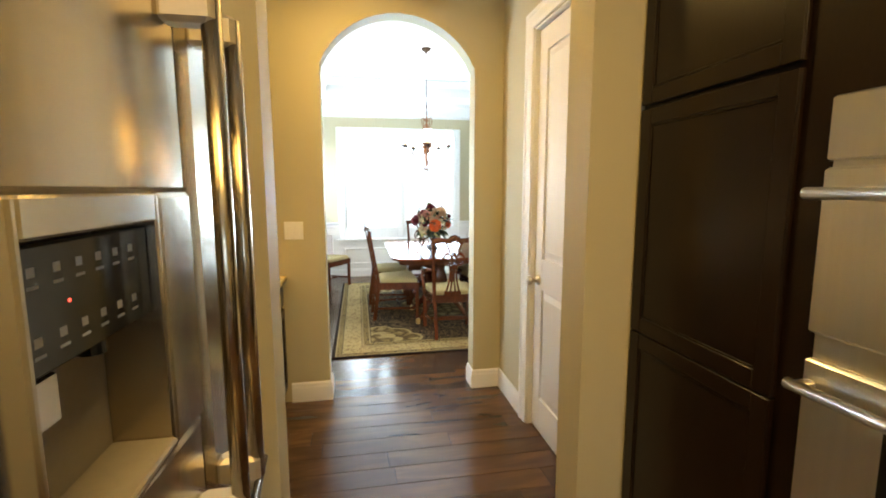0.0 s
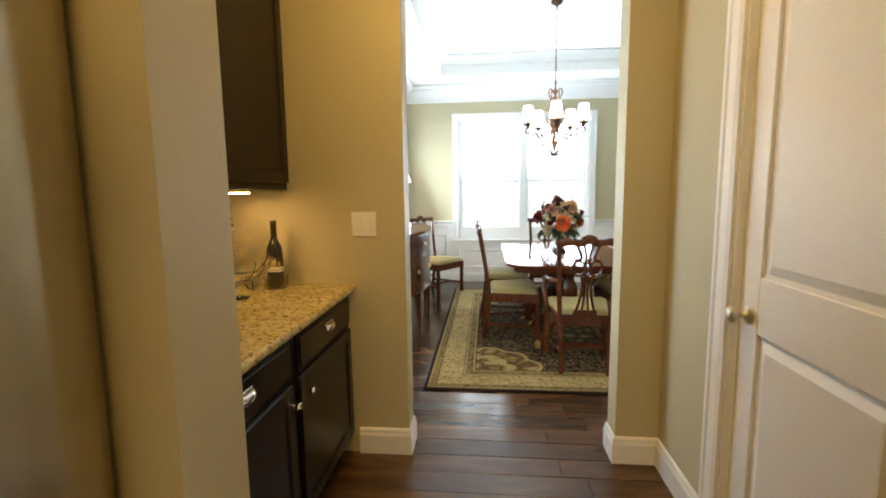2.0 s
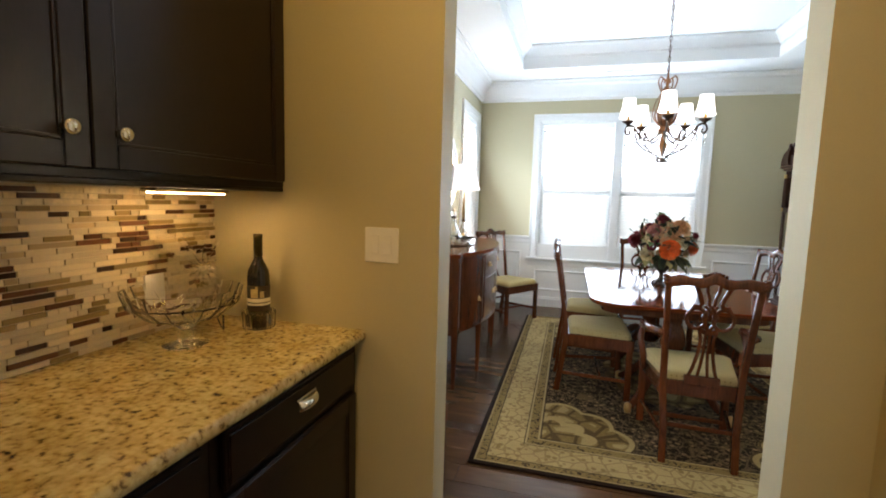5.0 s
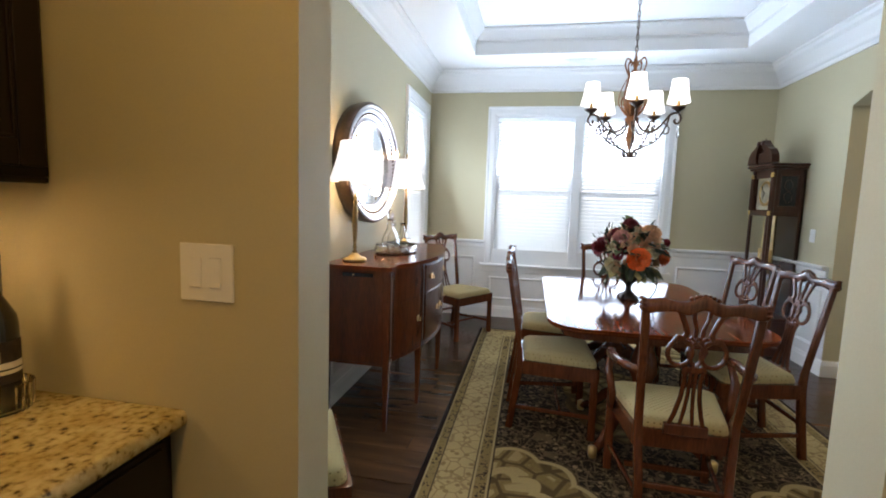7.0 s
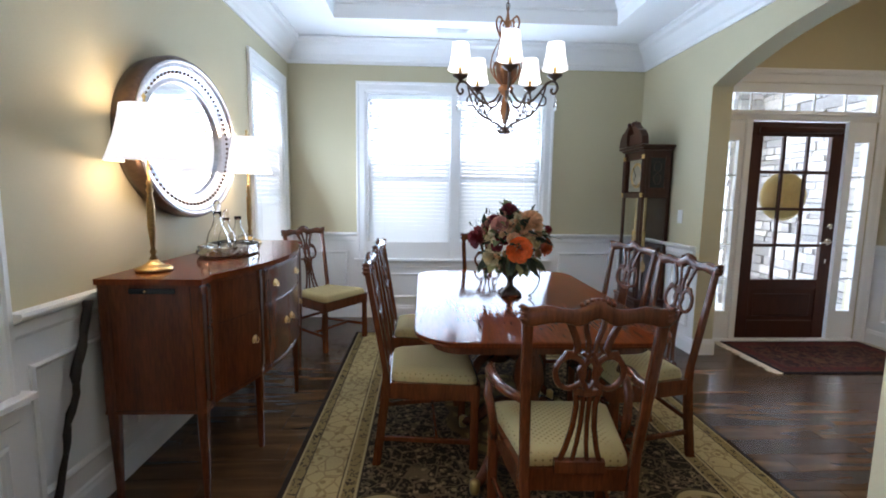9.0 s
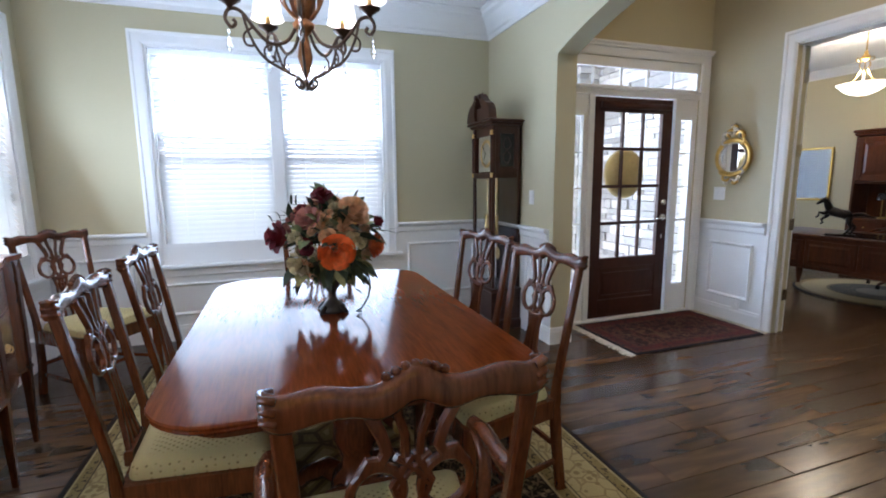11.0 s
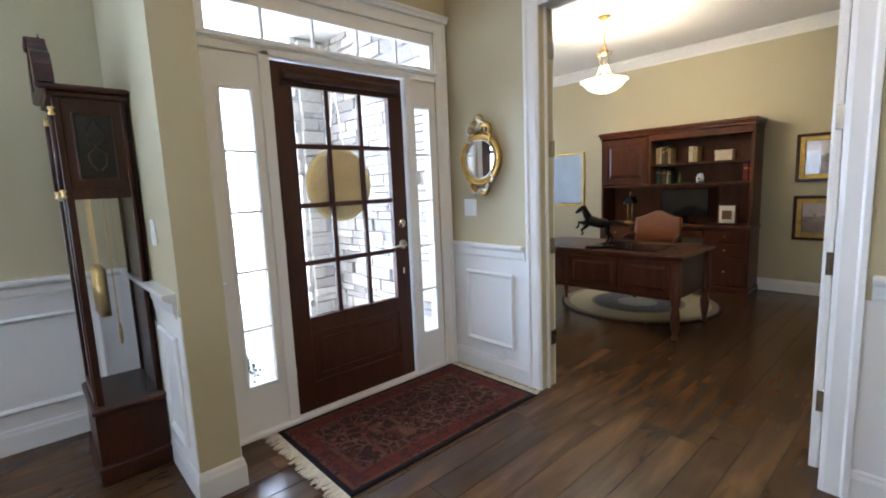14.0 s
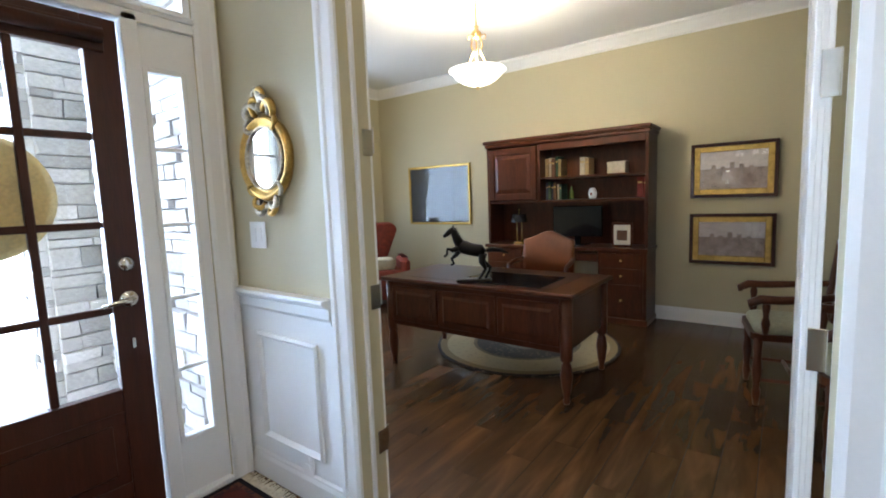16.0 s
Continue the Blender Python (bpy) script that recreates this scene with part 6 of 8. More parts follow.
def cut_bowl(place, s, label, foot=True):
    b_ = thing("crystal_bowl", label, "bowl", place, group="cut crystal")
    prof = [(0.045, 0.0), (0.048, 0.006), (0.018, 0.018), (0.014, 0.06), (0.03, 0.08), (0.08, 0.105), (0.115, 0.15), (0.125, 0.20), (0.120, 0.20), (0.108, 0.155), (0.075, 0.113), (0.0, 0.095)] if foot else [(0.05, 0.0), (0.055, 0.006), (0.09, 0.03), (0.115, 0.08), (0.125, 0.13), (0.120, 0.13), (0.108, 0.085), (0.08, 0.036), (0.0, 0.014)]
    bm = bmesh.new()
    n = 40
    rings = [[bm.verts.new((s * max(r, 0.001) * (1 + 0.035 * (i % 2)) * math.cos(2 * math.pi * i / n), s * max(r, 0.001) * (1 + 0.035 * (i % 2)) * math.sin(2 * math.pi * i / n), s * z * 0.68)) for i in range(n)] for r, z in prof]
    skin(bm, rings, True)
    part("cut_glass", bm, CRYSTAL, b_)


cut_bowl((-0.089, 3.435, 0.916), 1.32, "footed cut crystal bowl on granite counter")
pl = thing("crystal_plate", "cut crystal plate upright on a small stand", "plate", (-0.17, 3.60, 0.916), -50)
bm = bmesh.new()
n = 48
rings = [[bm.verts.new((o + (0.004 if i % 4 == 0 else 0), 1.2 * r * (1 + 0.03 * (i % 2)) * math.cos(2 * math.pi * i / n), 0.215 + 1.2 * r * (1 + 0.03 * (i % 2)) * math.sin(2 * math.pi * i / n))) for i in range(n)] for r, o in ((0.01, 0.0), (0.05, 0.002), (0.10, 0.008), (0.135, 0.016), (0.135, 0.011), (0.10, 0.003), (0.05, -0.003), (0.01, -0.005))]
skin(bm, rings, True)
part("cut_glass", bm, CRYSTAL, pl)
part("stand", tube([(0.05, -0.06, 0.055), (0.06, -0.06, 0.008), (0.0, -0.05, 0.006), (-0.04, -0.03, 0.05), (-0.04, 0.03, 0.05), (0.0, 0.05, 0.006), (0.06, 0.06, 0.008), (0.05, 0.06, 0.055)], 0.003, 6), BLACK, pl, "black wire stand")

orn = thing("leaf_ornament", "dark dried leaf ornament above the arched opening", "wall ornament", (1.42, HALL_Y - 0.004, 2.80))
for k in range(30):
    u = random.uniform(-0.13, 0.13)
    o = new("leaf", leaves[k % 6])
    o.parent = orn
    o.matrix_local = pose(u, -0.02 - 0.02 * random.random(), random.uniform(-0.02, 0.05), random.uniform(-50, 50), random.uniform(-60, 60), random.uniform(60, 300))
part("stem", tube([(-0.14, -0.01, 0.03), (-0.05, -0.015, 0.0), (0.05, -0.015, 0.01), (0.14, -0.01, 0.03)], 0.006, 6), BRONZE, orn)

# refrigerator
PALESTEEL = surface("satin_cast_metal", (0.62, 0.58, 0.52), 0.42, 0.7, vary=0.06)
fr = thing("refrigerator", "stainless steel french door refrigerator with water dispenser", "refrigerator")
FY0, FY1, FM = 1.05, 2.145, 1.595
FRONT = 0.455


def curved_front(y0, y1, z0, z1, belly=0.05, back=-0.02, hole=None):
    """A door leaf whose front bows out across the whole refrigerator."""
    bm = bmesh.new()
    n = 14
    rows = []
    ys = [y0 + (y1 - y0) * i / n for i in range(n + 1)]
    f = lambda y: FRONT + belly * (1 - ((y - FM) / 0.56) ** 2) - 0.012 * (min(y - y0, y1 - y) < 0.004)
    rings = [[bm.verts.new(v) for v in ((FRONT - 0.07, y, z0), (f(y) - 0.006, y, z0), (f(y), y, z0 + 0.01), (f(y), y, z1 - 0.01), (f(y) - 0.006, y, z1), (FRONT - 0.07, y, z1))] for y in ys]
    skin(bm, rings, True)
    return bm


front_x = lambda y: FRONT + 0.05 * (1 - ((y - FM) / 0.56) ** 2)
part("cabinet", block(-0.38, FRONT - 0.075, FY0, FY1, 0.02, 1.90, 0.004), surface("dark_grey_metal", (0.06, 0.06, 0.06), 0.5, 0.5), fr)
rd = part("right_door", curved_front(FM + 0.003, FY1, 0.70, 1.89), STEEL, fr, smooth=False)
# the left door leaves room for the dispenser niche
DY0, DY1, DZ0, DZ1 = 1.075, 1.44, 1.015, 1.50
ld = part("left_door", curved_front(FY0, FM - 0.003, DZ1, 1.89), STEEL, fr)
part("door_lower", curved_front(FY0, FM - 0.003, 0.70, DZ0), STEEL, ld)
part("door_side", curved_front(FY0, DY0, DZ0, DZ1), STEEL, ld)
part("door_side", curved_front(DY1, FM - 0.003, DZ0, DZ1), STEEL, ld)
GREYP = surface("grey_plastic", (0.24, 0.22, 0.20), 0.35, vary=0.06)
disp = part("dispenser", block(FRONT - 0.068, FRONT - 0.060, DY0, DY1, DZ0, DZ1), GREYP, fr)
bm = bmesh.new()
for q in ((DY0, DY0 + 0.014, DZ0, DZ1), (DY1 - 0.014, DY1, DZ0, DZ1), (DY0 + 0.014, DY1 - 0.014, DZ1 - 0.05, DZ1), (DY0 + 0.014, DY1 - 0.014, DZ0, DZ0 + 0.014)):
    block(FRONT - 0.06, front_x(1.36) + 0.006, *q, 0.004, bm)
part("bezel", bm, STEEL, disp)
pan = part("control_panel", block(FRONT - 0.03, FRONT + 0.028, DY0 + 0.015, DY1 - 0.015, 1.285, 1.443, 0.004), BLACK, disp, "black glossy control panel")
TEXT = glow("panel_mark", (0.16, 0.165, 0.17), 0.02)
for row, z in ((0, 1.405), (1, 1.322)):
    for k in range(6):
        y = DY0 + 0.045 + k * 0.047
        part("icon", block(FRONT + 0.028, FRONT + 0.0285, y, y + 0.014, z, z + 0.012), TEXT, pan)
        part("caption_bar", block(FRONT + 0.028, FRONT + 0.0285, y - 0.002, y + 0.018, z - 0.014, z - 0.010), TEXT, pan)
part("indicator", block(FRONT + 0.028, FRONT + 0.0287, DY0 + 0.03, DY0 + 0.035, 1.362, 1.366), glow("red_led", (1, 0.05, 0.03), 3), pan, "small red light")
part("indicator", block(FRONT + 0.028, FRONT + 0.0287, DY0 + 0.115, DY0 + 0.120, 1.362, 1.366), glow("red_led_dim", (1, 0.05, 0.03), 2), pan)
part("paddle", block(FRONT - 0.05, FRONT - 0.005, 1.15, 1.215, 1.19, 1.27, 0.008), CHROME, disp, "chrome dispenser paddle")
part("spout", lathe([(0.02, 0.0), (0.02, 0.03), (0.03, 0.04)], 16, (FRONT - 0.02, 1.32, 1.25)), BLACK, disp)
part("drip_tray", block(FRONT - 0.06, front_x(1.36) + 0.012, DY0 + 0.014, DY1 - 0.014, 1.03, 1.044, 0.004), GREYP, disp)
for sy, y in ((-1, 1.515), (1, 1.665)):
    hx = front_x(FM) + 0.084
    hd = part("handle", tube([(hx, y, 0.80), (hx, y, 1.87)], 0.019, 14), STEEL, rd if sy > 0 else ld, "stainless bar handle", True)
    for z in (0.825, 1.845):
        part("handle_bracket", block(front_x(y) - 0.004, hx + 0.012, y - 0.027, y + 0.027, z - 0.034, z + 0.034, 0.010), PALESTEEL, rd if sy > 0 else ld)
fz = part("freezer_drawer", curved_front(FY0, FY1, 0.06, 0.69), STEEL, fr)
part("freezer_handle", tube([(front_x(FY0 + 0.1) + 0.05, FY0 + 0.10, 0.62), (front_x(FM) + 0.055, FM, 0.62), (front_x(FY1 - 0.1) + 0.05, FY1 - 0.10, 0.62)], 0.013, 12), STEEL, fz, smooth=True)
for y in (FY0 + 0.12, FY1 - 0.12):
    part("handle_bracket", block(front_x(y) - 0.004, front_x(y) + 0.05, y - 0.012, y + 0.012, 0.61, 0.63, 0.003), STEEL, fz)
part("foot_grille", block(-0.3, FRONT - 0.04, FY0 + 0.02, FY1 - 0.02, 0.0, 0.055), BLACK, fr)
part("hinge_cover", block(FRONT - 0.10, FRONT - 0.01, FY1 - 0.09, FY1 - 0.01, 1.89, 1.91, 0.006), GREYP, fr)
over = thing("fridge_top_cabinet", "dark espresso cabinet above the refrigerator", "cabinet")
part("body", block(-0.38, 0.05, FY0, 2.155, 1.93, 2.60), ESPRESSO, over)
shaker(over, "door", 0.05, FY0 + 0.02, FM - 0.01, 2.03, 2.57)
shaker(over, "door", 0.05, FM + 0.01, 2.13, 2.03, 2.57)

# tall cabinet and wall oven
TXF = 1.89
# steel colour lightened to stand in for a bright reflection on the oven
OVENSTEEL = surface("stainless_reflection_tone", (0.80, 0.79, 0.77), 0.30, 1.0, vary=0.05, scale=2, fine=120, stretch=(1, 30, 1), bump=0.02)
tall = thing("tall_cabinet", "dark espresso tall pantry cabinet with framed doors", "cabinet")
part("body", block(TXF, 2.50, 1.455, 2.098, 0.10, 2.60), ESPRESSO, tall)
part("toe_kick", block(TXF + 0.06, 2.50, 1.455, 2.098, 0, 0.10), ESPRESSO, tall)
shaker(tall, "lower_door", TXF, 1.475, 2.085, 0.13, 0.97, out=-1)
shaker(tall, "middle_door", TXF, 1.475, 2.085, 0.975, 1.785, out=-1)
shaker(tall, "upper_door", TXF, 1.475, 2.085, 1.80, 2.57, out=-1)
oc = thing("oven_cabinet", "dark espresso cabinet housing a double wall oven", "cabinet")
part("body", block(TXF - 0.01, 2.50, 0.66, 1.452, 0.0, 2.60), ESPRESSO, oc)
shaker(oc, "upper_door", TXF - 0.01, 0.70, 1.40, 1.92, 2.57, out=-1)
ov = thing("wall_oven", "stainless double wall oven with black glass doors", "oven")
OX = TXF - 0.012
part("trim", block(OX - 0.012, OX, 0.69, 1.375, 0.52, 1.70, 0.003), OVENSTEEL, ov)
part("control_panel", block(OX - 0.03, OX - 0.012, 0.69, 1.375, 1.565, 1.70, 0.004), OVENSTEEL, ov)
for z0, z1 in ((1.185, 1.55), (0.53, 1.125)):
    d = part("oven_door", block(OX - 0.035, OX - 0.012, 0.69, 1.375, z0, z1, 0.006), OVENSTEEL, ov)
    part("door_glass", block(OX - 0.037, OX - 0.035, 0.76, 1.20, z0 + 0.05, z1 - 0.09), BLACK, d, "black oven glass")
    part("door_handle", tube([(OX - 0.08, 0.72, z1 - 0.055), (OX - 0.08, 1.37, z1 - 0.055)], 0.013, 12), OVENSTEEL, d, smooth=True)
    for y in (0.74, 1.35):
        part("handle_bracket", block(OX - 0.08, OX - 0.035, y - 0.012, y + 0.012, z1 - 0.065, z1 - 0.045, 0.003), OVENSTEEL, d)

# ---- foyer things ----


def rug_material(name, hx, hy, scheme):
    """A woven rug: border bands by distance from the edge, a dark flowered field, pale scalloped corners."""
    m, t, b = nodes_of(name)
    n, l = t.nodes, t.links

    def math_node(op, a, c=None, clamp=False):
        q = n.new("ShaderNodeMath")
        q.operation, q.use_clamp = op, clamp
        for i, v in enumerate((a, c)):
            if v is None:
                continue
            if isinstance(v, (int, float)):
                q.inputs[i].default_value = v
            else:
                l.new(v, q.inputs[i])
        return q.outputs[0]

    def mix(f, a, c):
        q = n.new("ShaderNodeMix")
        q.data_type = 'RGBA'
        for key, v in (("Factor", f), ("A", a), ("B", c)):
            if isinstance(v, (int, float)):
                q.inputs[key].default_value = v
            elif isinstance(v, tuple):
                q.inputs[key].default_value = (*v, 1)
            else:
                l.new(v, q.inputs[key])
        return q.outputs["Result"]

    def above(v, lim, soft=0.002):
        q = n.new("ShaderNodeMapRange")
        q.inputs["From Min"].default_value, q.inputs["From Max"].default_value = lim - soft, lim + soft
        l.new(v, q.inputs["Value"])
        return q.outputs["Result"]

    tc = n.new("ShaderNodeTexCoord")
    sp = n.new("ShaderNodeSeparateXYZ")
    l.new(tc.outputs["Object"], sp.inputs[0])
    ax, ay = math_node('ABSOLUTE', sp.outputs[0]), math_node('ABSOLUTE', sp.outputs[1])
    dx, dy = math_node('SUBTRACT', hx, ax), math_node('SUBTRACT', hy, ay)
    d = math_node('MINIMUM', dx, dy)
    wave = n.new("ShaderNodeTexVoronoi")
    wave.inputs["Scale"].default_value = scheme["flower"]
    l.new(tc.outputs["Object"], wave.inputs["Vector"])
    v2 = n.new("ShaderNodeTexVoronoi")
    v2.feature = 'DISTANCE_TO_EDGE'
    v2.inputs["Scale"].default_value = scheme["flower"] * 0.6
    l.new(tc.outputs["Object"], v2.inputs["Vector"])
    ns = n.new("ShaderNodeTexNoise")
    ns.inputs["Scale"].default_value, ns.inputs["Detail"].default_value = scheme["flower"] * 1.6, 3
    ns.inputs["Distortion"].default_value = 1.5
    l.new(tc.outputs["Object"], ns.inputs["Vector"])
    petals = math_node('SUBTRACT', 1.0, above(wave.outputs["Distance"], 0.30, 0.05))
    vines = math_node('SUBTRACT', 1.0, above(v2.outputs["Distance"], 0.045, 0.02))
    swirl = above(ns.outputs["Fac"], 0.57, 0.02)
    mark = math_node('MAXIMUM', math_node('MULTIPLY', petals, 0.9), math_node('MULTIPLY', vines, 0.7), True)
    motif = mix(wave.outputs["Color"], scheme["motif"], scheme["motif2"])
    field = mix(math_node('MULTIPLY', math_node('MAXIMUM', math_node('MULTIPLY', petals, above(ns.outputs["Fac"], 0.44, 0.03)), math_node('MAXIMUM', math_node('MULTIPLY', swirl, 0.55), math_node('MULTIPLY', vines, scheme.get("vine", 0.45)))), 0.85), scheme["field"], motif)
    border = mix(math_node('MULTIPLY', mark, 0.8), scheme["border"], scheme["border_mark"])
    guard = mix(swirl, scheme["guard"], scheme["guard_mark"])
    col = border
    if scheme.get("corner"):
        # pale corner pieces with a scalloped edge
        cx, cy = math_node('SUBTRACT', dx, scheme["in"]), math_node('SUBTRACT', dy, scheme["in"])
        ang = math_node('ARCTAN2', cy, cx)
        rad = math_node('SQRT', math_node('ADD', math_node('MULTIPLY', cx, cx), math_node('MULTIPLY', cy, cy)))
        sc = math_node('MULTIPLY', math_node('ABSOLUTE', math_node('SINE', math_node('MULTIPLY', ang, 6.0))), 0.05)
        rr = math_node('SUBTRACT', rad, sc)
        inner = math_node('SUBTRACT', 1.0, above(rr, scheme["corner"], 0.004))
        edge = math_node('SUBTRACT', inner, math_node('SUBTRACT', 1.0, above(rr, scheme["corner"] - 0.045, 0.004)), True)
        band = math_node('SUBTRACT', math_node('SUBTRACT', 1.0, above(rr, scheme["corner"] * 0.55, 0.004)), math_node('SUBTRACT', 1.0, above(rr, scheme["corner"] * 0.42, 0.004)), True)
        cc = mix(math_node('MULTIPLY', mark, 0.6), scheme["corner_fill"], scheme["border_mark"])
        big = n.new("ShaderNodeTexVoronoi")
        big.feature = 'DISTANCE_TO_EDGE'
        big.inputs["Scale"].default_value = scheme["flower"] * 0.36
        l.new(tc.outputs["Object"], big.inputs["Vector"])
        cc = mix(math_node('SUBTRACT', 1.0, above(big.outputs["Distance"], 0.07, 0.02)), cc, (0.10, 0.065, 0.025))
        cc = mix(math_node('MULTIPLY', above(big.outputs["Distance"], 0.22, 0.02), 0.8), cc, scheme["border"])
        rim = math_node('SUBTRACT', inner, math_node('SUBTRACT', 1.0, above(rr, scheme["corner"] - 0.012, 0.003)), True)
        cc = mix(edge, cc, scheme["border"])
        cc = mix(rim, cc, (0.07, 0.045, 0.02))
        cc = mix(band, cc, scheme["corner_band"])
        field = mix(inner, field, cc)
        # central medallion
        mx_, my_ = math_node('MULTIPLY', ax, 1.5), ay
        rm_ = math_node('SQRT', math_node('ADD', math_node('MULTIPLY', mx_, mx_), math_node('MULTIPLY', my_, my_)))
        a2 = math_node('ARCTAN2', my_, mx_)
        r2 = math_node('SUBTRACT', rm_, math_node('MULTIPLY', math_node('ABSOLUTE', math_node('SINE', math_node('MULTIPLY', a2, 6.0))), 0.06))
        field = mix(math_node('SUBTRACT', 1.0, above(r2, 0.55, 0.004)), field, cc)
    for lim, layer in scheme["bands"]:
        c = {"field": field, "border": border, "guard": guard}.get(layer, layer)
        col = mix(above(d, lim), col, c) if lim > 0 else c
    grain = n.new("ShaderNodeTexNoise")
    grain.inputs["Scale"].default_value = 240
    l.new(tc.outputs["Object"], grain.inputs["Vector"])
    worn = n.new("ShaderNodeTexNoise")
    worn.inputs["Scale"].default_value = 2.5
    l.new(tc.outputs["Object"], worn.inputs["Vector"])
    f = math_node('ADD', math_node('MULTIPLY', grain.outputs["Fac"], 0.6), math_node('MULTIPLY', worn.outputs["Fac"], 0.5))
    hs = n.new("ShaderNodeHueSaturation")
    l.new(math_node('ADD', f, 0.28), hs.inputs["Value"])
    l.new(col, hs.inputs["Color"])
    l.new(hs.outputs["Color"], b.inputs["Base Color"])
    b.inputs["Roughness"].default_value = 0.95
    b.inputs["Specular IOR Level"].default_value = 0.15
    bp = n.new("ShaderNodeBump")
    bp.inputs["Strength"].default_value, bp.inputs["Distance"].default_value = 0.6, 0.003
    l.new(grain.outputs["Fac"], bp.inputs["Height"])
    l.new(bp.outputs["Normal"], b.inputs["Normal"])
    return m


def rug(name, x0, x1, y0, y1, scheme, label, height=0.012):
    hx, hy = (x1 - x0) / 2, (y1 - y0) / 2
    r = thing(name, label, "rug", ((x0 + x1) / 2, (y0 + y1) / 2, 0.001))
    part("woven_field", block(-hx, hx, -hy, hy, 0, height, 0.004), rug_material(name + "_weave", hx, hy, scheme), r)
    return r


DINING = dict(flower=21, field=(0.022, 0.015, 0.010), motif=(0.27, 0.21, 0.10), motif2=(0.36, 0.24, 0.14), border=(0.42, 0.33, 0.155), border_mark=(0.185, 0.12, 0.045), guard=(0.25, 0.18, 0.07), guard_mark=(0.05, 0.034, 0.02), corner=0.50, corner_fill=(0.23, 0.165, 0.06), corner_band=(0.40, 0.31, 0.14),
              bands=((0, (0.020, 0.011, 0.008)), (0.030, (0.40, 0.31, 0.15)), (0.040, "guard"), (0.085, (0.05, 0.035, 0.02)), (0.091, "border"), (0.270, (0.05, 0.035, 0.02)), (0.276, (0.40, 0.31, 0.15)), (0.288, "guard"), (0.345, (0.40, 0.31, 0.15)), (0.357, (0.03, 0.02, 0.014)), (0.365, "field")), **{"in": 0.365})
rug("dining_rug", 0.585, 2.965, 4.57, 7.93, DINING, "tan and black floral wool rug under dining table")
ENTRY = dict(flower=17, vine=0.8, field=(0.040, 0.017, 0.018), motif=(0.15, 0.035, 0.026), motif2=(0.21, 0.125, 0.07), border=(0.115, 0.026, 0.022), border_mark=(0.035, 0.020, 0.024), guard=(0.13, 0.05, 0.03), guard_mark=(0.03, 0.02, 0.03),
             bands=((0, (0.012, 0.011, 0.018)), (0.028, "guard"), (0.05, "border"), (0.125, "guard"), (0.15, "field")), **{"in": 0.1})
mat = rug("entry_rug", 4.06, 5.42, 6.855, 7.64, ENTRY, "dark red oriental entry rug with cream fringe", 0.010)
FRINGE = surface("fringe_yarn", (0.55, 0.49, 0.37), 0.95, vary=0.25, scale=40)
for sx in (-1, 1):
    bm = bmesh.new()
    for k in range(90):
        y = -0.385 + k * 0.0087
        ln, dy = random.uniform(0.055, 0.085), random.uniform(-0.014, 0.014)
        bar([(sx * 0.678, y, 0.004), (sx * (0.68 + ln * 0.5), y + dy * 0.3, 0.0035), (sx * (0.68 + ln), y + dy, 0.002)], [(0.010, 0.003), (0.010, 0.003), (0.006, 0.003)], (0, 1, 0), (0, 0, 1), bm)
    tagged(part("fringe", bm, FRINGE, mat, "cream yarn fringe"), kind="stuff")

gm = thing("gilt_mirror", "small oval gilt mirror with carved crest", "mirror", (FX1 - 0.002, 7.345, 1.52), 180)
GOLD = surface("antique_gold", (0.50, 0.32, 0.085), 0.32, 0.9, vary=0.4, scale=20, fine=100, bump=0.3)
DULL = surface("antique_silver_gilt", (0.50, 0.46, 0.38), 0.35, 0.85, vary=0.5, scale=30, fine=100, bump=0.4)
q = part("glass", lathe([(0, 0), (0.145, 0), (0.145, 0.004), (0, 0.004)], 48), MIRROR, gm)
q.matrix_local = pose(0.015, 0, 0, 0, 90, 0) @ Matrix.Diagonal((0.93, 0.92, 1, 1))
ring_part("frame", [(0.195, 0.0), (0.197, 0.022), (0.188, 0.034), (0.178, 0.034), (0.165, 0.022), (0.150, 0.018), (0.142, 0.024), (0.138, 0.020), (0.138, 0.0)], GOLD, gm, 48, 0.92, 0.90)
ring_part("inner_bead", [(0.150, 0.016), (0.150, 0.028), (0.144, 0.031), (0.138, 0.026), (0.138, 0.016)], DULL, gm, 48, 0.92, 0.90)


def curl(y, z, size, hand_, lean):
    """A carved acanthus scroll that starts at (y, z) on the frame and rolls up to one side."""
    pts, rad = [], []
    for i in range(15):
        t = i / 14
        ang = radians(lean) + hand_ * t * 4.6
        r = size * (1 - 0.75 * t)
        y += r * 0.22 * math.cos(ang)
        z += r * 0.22 * math.sin(ang)
        pts.append((0.018 + 0.014 * math.sin(t * 3.1), y, z))
        rad.append(size * (0.16 + 0.08 * math.sin(t * 3.1)) * (1 - 0.35 * t))
    part("carved_scroll", tube(pts, rad, 7), DULL if hand_ > 0 else GOLD, gm, smooth=True)


for sd in (-1, 1):
    curl(sd * 0.012, 0.175, 0.085, -sd, 90 - sd * 10)
    curl(sd * 0.030, 0.172, 0.070, sd, 90 - sd * 62)
    curl(sd * 0.055, 0.168, 0.060, -sd, 90 - sd * 75)
    curl(sd * 0.010, 0.225, 0.060, sd, 90 - sd * 30)
    curl(sd * 0.012, -0.172, 0.065, sd, -90 + sd * 15)
    curl(sd * 0.040, -0.165, 0.065, -sd, -90 + sd * 62)
    curl(sd * 0.075, -0.150, 0.050, sd, -90 + sd * 75)
